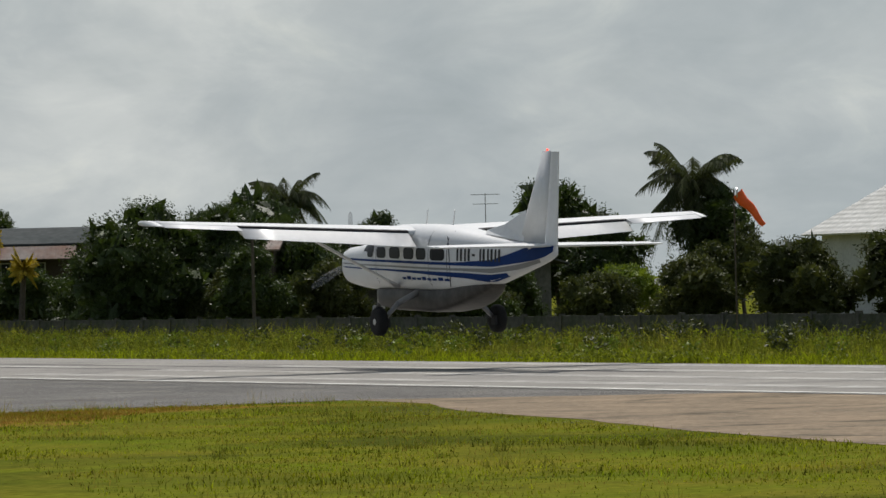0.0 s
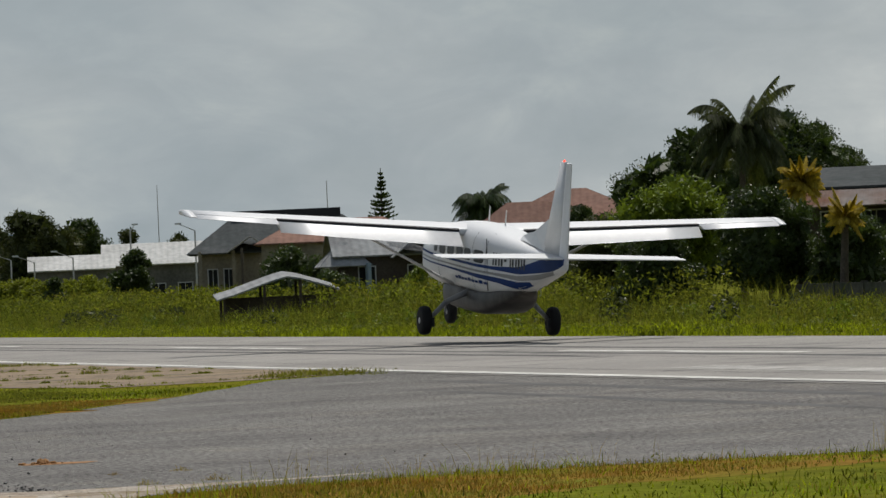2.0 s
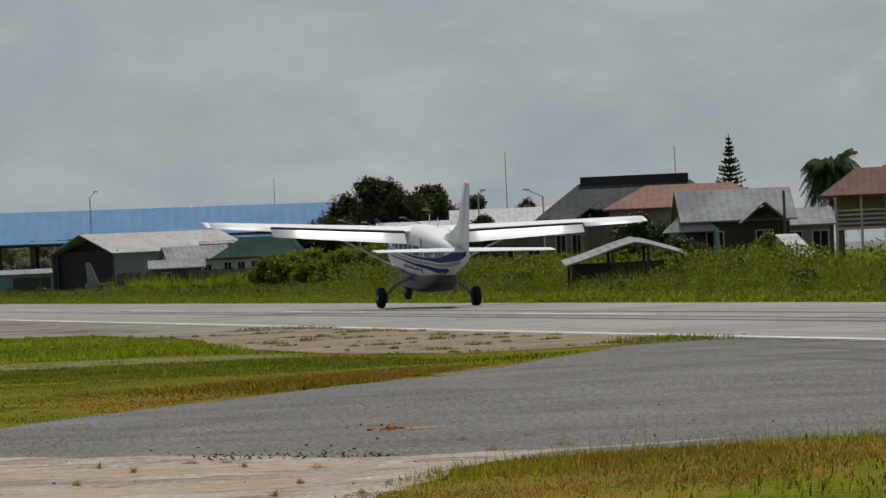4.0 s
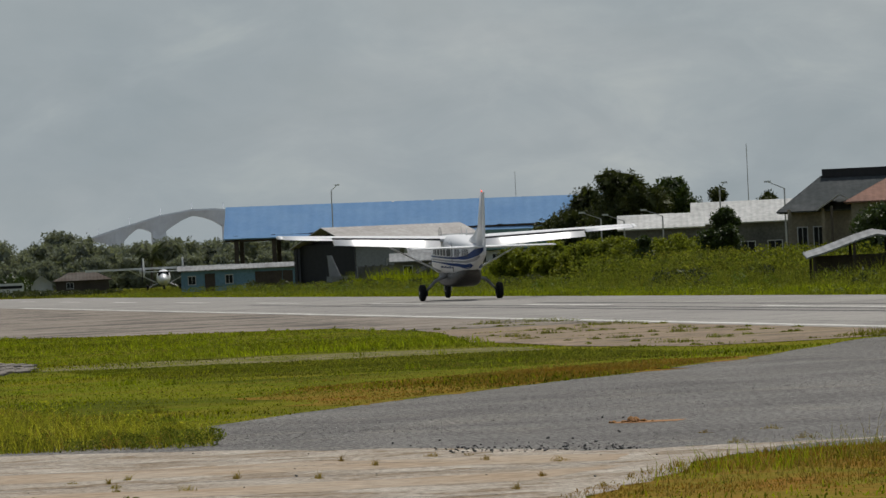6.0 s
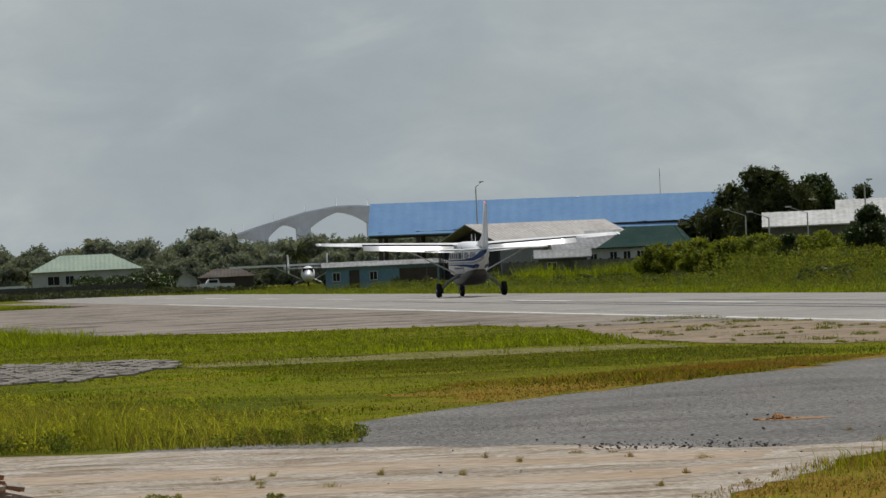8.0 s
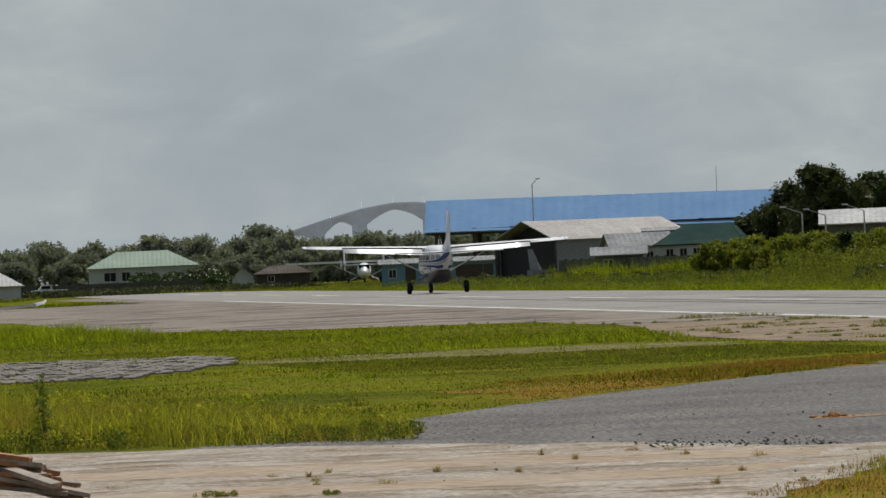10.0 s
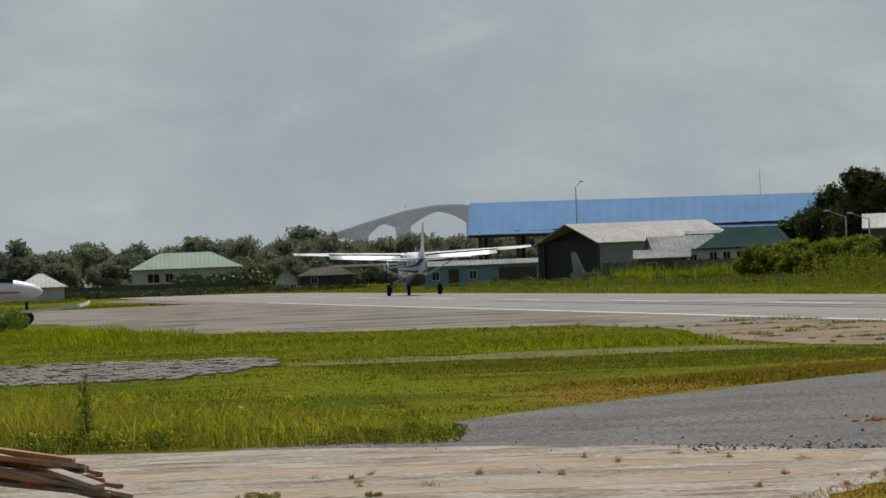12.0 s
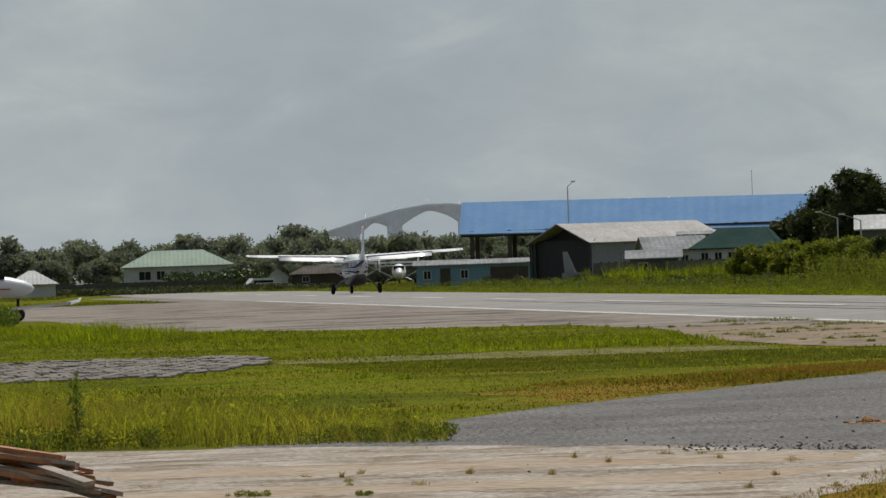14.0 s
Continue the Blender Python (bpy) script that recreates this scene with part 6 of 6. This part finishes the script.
WEEDS = [(45.5, 10), (60.2, 10), (61, 178), (66, 330), (62, 440), (45.5, 440)]
grass("tall_weeds", WEEDS, 150000, 0.25, 0.80, 0.022, "weed", "tall rough weeds beyond the runway", 210, bend=1.0, tall=lambda x, y: tall_rise(x, y) * (0.6 + 0.7 * patch(x, y, 3, 44)), keep=lambda x, y: np.where(y > 300, 0.6, 1.0))
grass("tall_weeds_light", [(47, 150), (61, 178), (66, 330), (62, 420), (50, 420)], 16000, 0.3, 0.8, 0.03, "weed", "fresh green reeds among the weeds", 211, bend=0.8, tall=tall_rise, keep=lambda x, y: np.clip(patch(x, y, 7, 6) * 2 - 0.9, 0, 1))
grass("hangar_reeds", [(54.5, 352), (59.5, 348), (58.5, 396), (55.5, 398)], 9000, 0.5, 1.25, 0.05, "verge", "tall pale green reeds before the hangar", 254, clump=0.5, tuft=60, bend=0.9)
leafy("weed_mass", WEEDS, 6400, 0.5, 0.055, "leaf_weed", "broad-leaved weeds growing densely beyond the runway", 239, per=30, keep=lambda x, y: np.where(x > 50, 1, 0.5) * (0.3 + 0.7 * patch(x, y, 5, 45)))
leafy("weed_thicket", [(55, 172), (61, 180), (65, 300), (55, 300)], 560, 1.25, 0.09, "leaf_weed", "shoulder-high thicket of weeds behind the verge", 243, per=80, keep=lambda x, y: 0.35 + 0.65 * patch(x, y, 6, 47))
leafy("brown_thicket", [(57, 172), (61, 180), (65, 316), (57, 316)], 600, 1.3, 0.09, "weed", "brownish thicket of weeds behind the verge", 244, per=80, keep=lambda x, y: 0.2 + 0.8 * patch(x, y, 9, 48))
leafy("verge_shrubs", [(48, 60), (60, 60), (64, 330), (56, 430), (50, 430)], 300, 0.62, 0.09, "leaf_olive", "low leafy shrubs among the weeds", 212, per=90, keep=lambda x, y: 0.3 + 0.7 * patch(x, y, 6, 7))
leafy("verge_shrubs_light", [(43, 60), (58, 60), (60, 330), (56, 430), (46, 430)], 420, 0.45, 0.07, "leaf_light", "low bright leafy weeds along the verge", 213, per=60, keep=lambda x, y: patch(x, y, 5, 8))
grass("runway_end_grass", [(30, 545), (45, 470), (75, 480), (75, 600), (-20, 600), (-20, 470), (18, 462), (24, 540)], 60000, 0.06, 0.26, 0.12, "weed", "rough grass at the runway end", 214)
leafy("end_scrub", [(8, 520), (44, 524), (44, 548), (8, 546)], 620, 0.55, 0.12, "leaf_olive", "low grey-green scrub before the houses", 240, per=40)
leafy("end_scrub", [(40, 505), (47, 505), (52, 530), (42, 530)], 160, 0.4, 0.12, "leaf_olive", "low grey-green scrub before the houses", 241, per=40)
leafy("house_bushes", [(36, 583), (46, 583), (46, 588), (36, 588)], 34, 1.7, 0.2, "leaf", "dark bushes in front of the bungalow", 242, per=160)
grass("apron_grass", [(-6, 330), (12, 343), (21, 350), (20, 380), (-6, 375)], 12000, 0.05, 0.2, 0.08, "verge", "strip of green grass beyond the apron", 215)
leafy("apron_bush", [(5.2, 194), (6.05, 194), (6.05, 198), (5.2, 198)], 14, 0.62, 0.05, "leaf_light", "round green shrub at the apron edge", 216, per=420)
grass("apron_weeds", [(5, 140), (11, 140), (9, 166), (8, 186), (5, 190)], 22000, 0.06, 0.32, 0.022, "verge", "tall fresh weeds at the apron edge", 217, keep=lambda x, y: np.clip(1.6 - (x - 5) / 5, 0.1, 1), bend=1.2, tall=lambda x, y: 0.4 + patch(x, y, 1.5, 46))


def tall_weed():
    ob = thing("tall_weed", (2.3, 54.3, 0), "single tall leafy weed among rough grass", "weed")
    rng = np.random.default_rng(219)
    part("stem", tube(bmesh.new(), (0, 0, 0), (0.02, 0, 0.72), 0.008, 0.004, 6), M["leaf_light"], ob)
    blobs = [(0.03 * math.sin(k * 2.1), 0.03 * math.cos(k * 2.1), 0.12 + 0.62 * k / 9, 0.10 - 0.006 * k) for k in range(10)]
    v, f = leaf_cloud(rng, blobs, 650, 0.020)
    new("leaves", np_mesh("leaves", v, f, M["leaf_light"])).parent = ob


tall_weed()
for k, (x, y, h) in enumerate(((3.0, 41.0, 0.045), (3.12, 40.9, 0.04), (3.9, 40.3, 0.035))):
    leafy("concrete_weed", [(x - 0.1, y - 0.1), (x + 0.1, y - 0.1), (x + 0.1, y + 0.1), (x - 0.1, y + 0.1)], 9, h, 0.010, "leaf_weed", "small leafy weed growing in the concrete", 230 + k, per=40)
sheet("bare_edge", BROWN, 0.004, M["brown_soil"], "brown bare soil along the taxiway edge", 0.8, wobble=0.9)
sheet("dry_corner", [(6.4, 36.0), (8.6, 41.6), (10.0, 43.5), (12, 44.7), (15, 45.0), (17, 43.0), (14, 41.6), (11.6, 39.6), (10.0, 36.8), (8.4, 34.6)], 0.002, M["brown_soil"], "bare brown soil at the grass edge", 0.3, wobble=0.5)
# tufts growing in joints
SPOTS = [(24.9, 97.0, 0.9), (24.4, 96.6, 0.8), (24.2, 95.7, 0.8), (23.6, 96.4, 0.7), (24.6, 98.5, 0.6), (22.9, 95.2, 0.5), (25.0, 143, 1.2), (24.9, 138, 0.9), (24.6, 127, 0.6), (23.3, 139, 0.5), (23.8, 127, 0.4), (19.9, 97.8, 0.4), (18.6, 95.0, 0.4), (21.4, 101, 0.25), (20.4, 106, 0.25), (22.5, 110, 0.25),
         (19.6, 114, 0.3), (22.0, 121, 0.3), (20.9, 117, 0.25), (23.8, 116, 0.25),
         (7.9, 44.0, 0.13), (4.5, 41.9, 0.14), (5.7, 42.9, 0.09), (2.4, 43.5, 0.22), (3.8, 44.5, 0.09), (7.2, 46.5, 0.11), (7.5, 46.3, 0.08), (4.3, 44.7, 0.06), (7.8, 39.5, 0.35), (10.9, 49.2, 0.16), (9.9, 46.1, 0.16), (10.6, 46.4, 0.2), (10.2, 49.0, 0.1)]
rng = random.Random(77)
for x0, y0, x1, y1 in ((18.6, 100, 24.6, 104), (18.8, 110, 25, 113), (20, 122, 25, 124), (19.4, 93.6, 24.4, 96.0), (20.4, 132, 25, 134), (19, 105, 24.8, 108.5), (19.4, 116, 25, 118.5)):
    for q in (rng.random() for _ in range(9)):
        SPOTS.append((x0 + (x1 - x0) * q, y0 + (y1 - y0) * q + 0.6 * rng.random(), 0.05 + 0.09 * rng.random()))
SPOTS += [(3.0 + 5.5 * rng.random(), 38.5 + 8 * rng.random(), 0.03 + 0.05 * rng.random()) for _ in range(12)]
for x, y, r in SPOTS:
    near = y < 60
    kx, ky = (0.8, 1.2) if near else (1.5, 2.6)
    ring = [(x + r * kx * math.cos(a) * (0.7 + 0.5 * math.sin(3 * a + x)), y + r * ky * math.sin(a)) for a in np.linspace(0, 6.0, 14)]
    middle = lambda u, w, x=x, y=y, r=r, kx=kx: np.clip(1.15 - np.abs(u - x) / (r * kx), 0.15, 1.0)
    grass("grass_tuft", ring, 170 if near else int(160 + 700 * r), 0.01, 0.075 if near else min(0.13, 0.04 + 0.3 * r), 0.004 if near else 0.016, "grass_dry" if near else "weed", "ragged grass tuft growing in a concrete joint", int(x * 100 + y * 7), tall=middle, bend=1.3)

# ---- small things on the ground ----
def timber_pile():
    ob = thing("timber_pile", (*at(1.93, 41.5), 0), "untidy pile of sawn reddish-brown boards", "timber pile", rz=-2)
    rng = random.Random(3)
    for k in range(30):
        q = k / 29
        L, tilt = 0.8 + 0.6 * rng.random(), 7 + 9 * rng.random()
        end_x, end_z = 0.74 - 0.55 * q + 0.22 * (rng.random() - 0.5), 0.03 + 0.32 * q
        b = part("board", boxes((-L / 2, L / 2, -0.055, 0.055, -0.018, 0.018)), M["timber" if k % 3 else "timber_grey"], ob)
        b.matrix_basis = pose(end_x - L / 2, -0.35 + 0.7 * rng.random(), end_z + L / 2 * math.sin(radians(tilt)), 44 * (rng.random() - 0.5), tilt, 100 * (rng.random() - 0.5))


timber_pile()


def lump_heap(name, x, y, r, h, mat, label, n=14):
    ob = thing(name, (x, y, 0), label, name.replace("_", " "))
    bm = bmesh.new()
    rg = random.Random(int(x * 10))
    for k in range(n):
        q = rg.random()
        a = rg.random() * math.tau
        s = h * (0.35 + 0.6 * rg.random()) * (1 - 0.6 * q)
        g = bmesh.ops.create_icosphere(bm, subdivisions=1, radius=s, matrix=Matrix.Translation((math.cos(a) * r * q, math.sin(a) * r * q, s * 0.4)))
        for v in g["verts"]:
            v.co += noise.noise_vector(v.co * 25) * s * 0.35
    tagged(part("heap", bm, M[mat], ob), kind="stuff")


lump_heap("earth_heap", 10.3, 53.1, 0.22, 0.06, "earth", "small heap of orange earth on the asphalt", 22)
sheet("earth_stain", [(10.05, 52.9), (10.3, 52.75), (10.7, 52.8), (10.9, 53.1), (10.5, 53.4), (10.1, 53.3)], 0.008, M["earth"], "orange earth stain on the asphalt", 0.1, wobble=0.08)
rng = np.random.default_rng(9)
bm = bmesh.new()
for k in range(420):
    if k < 300:
        x, y = 7.4 + rng.random() * 1.6, 0
        y = 47.0 - (x - 7.4) * 0.9 + abs(rng.normal()) * 1.3
    else:
        x, y = 3 + rng.random() * 12, 40 + rng.random() * 22
    s = 0.003 + 0.011 * rng.random() ** 3
    box(bm, -s, s, -s * 0.8, s * 0.8, 0, s * 1.1, pose(x, y, 0.008, 20 * rng.random(), 20 * rng.random(), 360 * rng.random()))
tagged(part("gravel", bm, M["stone"]), "loose dark stones on asphalt and concrete", "gravel", kind="stuff")

M["grit"] = material("asphalt_grit", (0.30, 0.29, 0.27), 0.95, vary=0.3, scale=2.0, fine=30.0, bump=0.0, gloss=0.0, island=0.8)
tagged(grass("asphalt_grit", KEEP_TAXI, 170000, 0.002, 0.008, 0.014, "grit", "coarse loose grit on the asphalt", 246, bend=1.0, keep=lambda x, y: 0.35 + 0.65 * patch(x, y, 1.5, 51)), category="grit", kind="stuff")
tagged(grass("sand_grit", [(19.0, 47.6), (25.3, 42), (25.3, 5), (11, 10), (12.3, 21.2), (13.9, 29), (14.9, 36.2), (17.5, 41.8)], 40000, 0.002, 0.009, 0.018, "grit", "coarse loose grit on the sandy shoulder", 247, bend=1.0), category="grit", kind="stuff")

# long tar seams across the asphalt and dark tyre marks
M["tar"] = material("tar_seam", (0.045, 0.045, 0.045), 0.8, vary=0.3, scale=1.0, fine=8.0, bump=0.1)
M["tyre_mark"] = material("rubber_mark", (0.075, 0.074, 0.072), 0.85, vary=0.25, scale=0.5, fine=4.0, bump=0.1, other=(0.10, 0.098, 0.095), gloss=0.05)
for x, y0, y1, w in ((25.15, -60, 96, 0.10), (27.0, 60, 330, 0.05), (31.4, 60, 330, 0.05), (36.9, 60, 330, 0.06)):
    sheet("tar_seam", [(x, y0), (x + w, y0), (x + w, y1), (x, y1)], 0.0155, M["tar"], "dark tar seam in the asphalt", 2.0, wobble=0.07)
for x, y0, y1, w in ((34.6, 60, 200, 0.5), (32.2, 70, 230, 0.45), (23.0, 52, 88, 0.5), (21.0, 56, 80, 0.35), (30.9, 100, 260, 0.4)):
    sheet("tyre_mark", [(x, y0), (x + w, y0 + 4), (x + w, y1), (x, y1 - 6)], 0.0145 if x > 25 else 0.0045, M["tyre_mark"], "dark rubber smear on the asphalt", 3.0, wobble=0.15)
for k, (x0, y0, x1, y1) in enumerate(((18.6, 100, 24.6, 104), (18.8, 110, 25, 113), (20, 122, 25, 124), (19.4, 93.6, 24.4, 96.0), (20.4, 132, 25, 134))):
    sheet("joint", [(x0, y0), (x1, y1), (x1 + 0.03, y1 + 0.12), (x0 + 0.03, y0 + 0.12)], 0.0125, M["soil"], "weedy joint in the concrete", 0.4, wobble=0.10)
    grass("joint_weeds", [(x0, y0 - 0.2), (x1, y1 - 0.2), (x1, y1 + 0.4), (x0, y0 + 0.4)], 2200, 0.01, 0.07, 0.015, "grass", "low weeds growing along a concrete joint", 260 + k, bend=1.3, keep=lambda x, y: np.clip(patch(x, y, 0.5, 53) * 1.7 - 0.6, 0, 1))


def crack(x0, y0, x1, y1, width):
    """A narrow dark ribbon that wanders along a line on the ground."""
    bm = bmesh.new()
    n = max(6, int(math.hypot(x1 - x0, y1 - y0) / 0.2))
    last = None
    for k in range(n + 1):
        q = k / n
        x, y = x0 + (x1 - x0) * q, y0 + (y1 - y0) * q
        d = noise.noise_vector((x * 1.3, y * 1.3, 2.0)) * 0.22
        w = width * (0.5 + 0.5 * abs(math.sin(k * 1.7 + x0)))
        pair = bm.verts.new((x + d.x, y + d.y, 0.0085)), bm.verts.new((x + d.x, y + d.y + w, 0.0085))
        if last:
            bm.faces.new((last[0], pair[0], pair[1], last[1]))
        last = pair
    for p in bm.faces:
        p.normal_update()
        if p.normal.z < 0:
            p.normal_flip()
    tagged(part("crack", bm, M["tar"]), "thin dark crack in the concrete", "crack", kind="structure")


for line in ((-2, 52.5, 6.2, 47.6), (-2, 50.0, 7.4, 45.2), (1.5, 48.6, 4.6, 50.4), (3.0, 43.6, 8.3, 43.0), (1.0, 40.2, 6.4, 38.4)):
    crack(*line, 0.05)
sheet("sand_drift", [(-8, 48.5), (3.0, 47.2), (6.2, 46.6), (8.6, 44.9), (8.3, 43.6), (6.0, 44.4), (3.0, 45.2), (-8, 46)], 0.0065, M["drift"], "brown sand drift on the concrete", 0.3, wobble=0.3)
sheet("sand_drift", [(-8, 43.2), (3.2, 42.4), (6.3, 42.0), (8.1, 42.4), (7.0, 40.4), (3.0, 40.8), (-8, 41.2)], 0.0065, M["drift"], "brown sand drift on the concrete", 0.3, wobble=0.35)
sheet("dirt_path", PATHWAY, 0.006, M["path"], "bare dirt strip between the grass", 0.6, wobble=0.7)

# ---- block paving, piece by piece ----
paving = tagged(thing("paving", (0, 0, 0), "field of uneven grey paving blocks with grassy joints", "paving"), kind="structure")
bm = boxes((-0.125, 0.125, -0.44, 0.44, -0.02, 0.025))
bmesh.ops.bevel(bm, geom=[e for e in bm.edges if abs(e.verts[0].co.z - e.verts[1].co.z) < 1e-4 and e.verts[0].co.z > 0], offset=0.012, segments=1, affect="EDGES")
block = mesh_of("block", bm, M["paver"])
rng = np.random.default_rng(21)
made = 0
rest = bmesh.new()
for j in range(22):
    for i in range(46):
        x, y = -3.6 + i * 0.30 + (j % 2) * 0.15, 91.0 + j * 0.98
        if not inside(PAVED, np.array([x]), np.array([y]))[0] or rng.random() > 0.92:
            continue
        m = pose(x, y, 0.008 + 0.012 * rng.random(), 0.6 * rng.normal(), 2.2 * rng.normal(), 2 * rng.normal())
        if made < 300 and 2.6 < x < 9.0:
            o = new("block", block)
            o.parent = paving
            o.matrix_basis = m
            made += 1
        else:
            box(rest, -0.125, 0.125, -0.44, 0.44, -0.02, 0.025, m)
tagged(part("blocks", rest, M["paver"], paving), kind="stuff")


def motions():
    """The aeroplane flares, touches down and rolls out along the runway."""
    rows = [  # seconds, x, y, height of the wheels, nose up, bank, heading
        (0.0, 34.75, 74.5, 0.92, 1.9, 0.0, -0.2), (0.5, 33.63, 81.9, 0.74, 2.6, 0.85, -0.7), (1.0, 32.5, 90.3, 0.64, 2.6, 0.55, -1.2), (1.5, 35.2, 110.6, 0.38, 3.8, 0.6, -0.9),
        (2.0, 37.0, 130.5, 0.22, 4.9, 2.9, 0), (2.5, 37.0, 144.1, 0.14, 5.1, 4.2, 0), (3.0, 37.0, 157.5, 0.06, 5.2, 1.8, 0), (4.0, 37.0, 183.0, 0.03, 4.4, 1.5, 0), (5.3, 37.0, 213.2, 0.02, 2.6, 1.2, 0),
        (6.0, 37.0, 229.0, 0.0, 1.4, 0.5, 0), (6.5, 37.0, 240.2, 0.0, 0.2, 0.4, 0), (7.5, 37.0, 262.0, 0.0, 0, 0.3, 0), (9.2, 37.0, 296.6, 0.0, 0, 0.2, 0), (11.0, 37.0, 331.0, 0.0, 0, 0.2, 0),
        (12.5, 37.0, 358.6, 0.0, 0, 0.1, 0), (14.0, 37.0, 383.9, 0.0, 0, 0, 0)]
    walk(caravan, [(t, pose(x, y, z + 0.02, nose, bank, head)) for t, x, y, z, nose, bank, head in rows])
    # perimeter road traffic, heading across behind the runway's end
    walk(truck, [(t, pose(x, y, 0, 0, 0, 180)) for t, x, y in ((0, 82, 545), (5.0, 82, 545), (6.5, 64.5, 545), (7.5, 52.9, 545), (8.0, 47.5, 545), (8.2, 44.8, 545), (10.3, 21.3, 545), (14.0, -20, 545))])
    walk(silver_van, [(t, pose(x, y, 0, 0, 0, 180)) for t, x, y in ((0, 66.0, 565), (3.0, 62.0, 565), (6.0, 42.2, 565), (6.5, 38.0, 565), (7.5, 30.4, 565), (8.0, 27.0, 565), (10.3, 8, 565), (14.0, -22, 565))])
    walk(white_van, [(t, pose(x, y, 0, 0, 0, 200)) for t, x, y in ((0, 84, 548), (10.0, 84, 548), (12.5, 56.0, 548), (13.0, 51.5, 548), (13.5, 47.2, 548), (14.0, 42.7, 548))])
    walk(propeller, [(k * 0.1, pose(0, 4.8, 1.78, 0, k * 80 % 360, 0)) for k in range(141)])


motions()
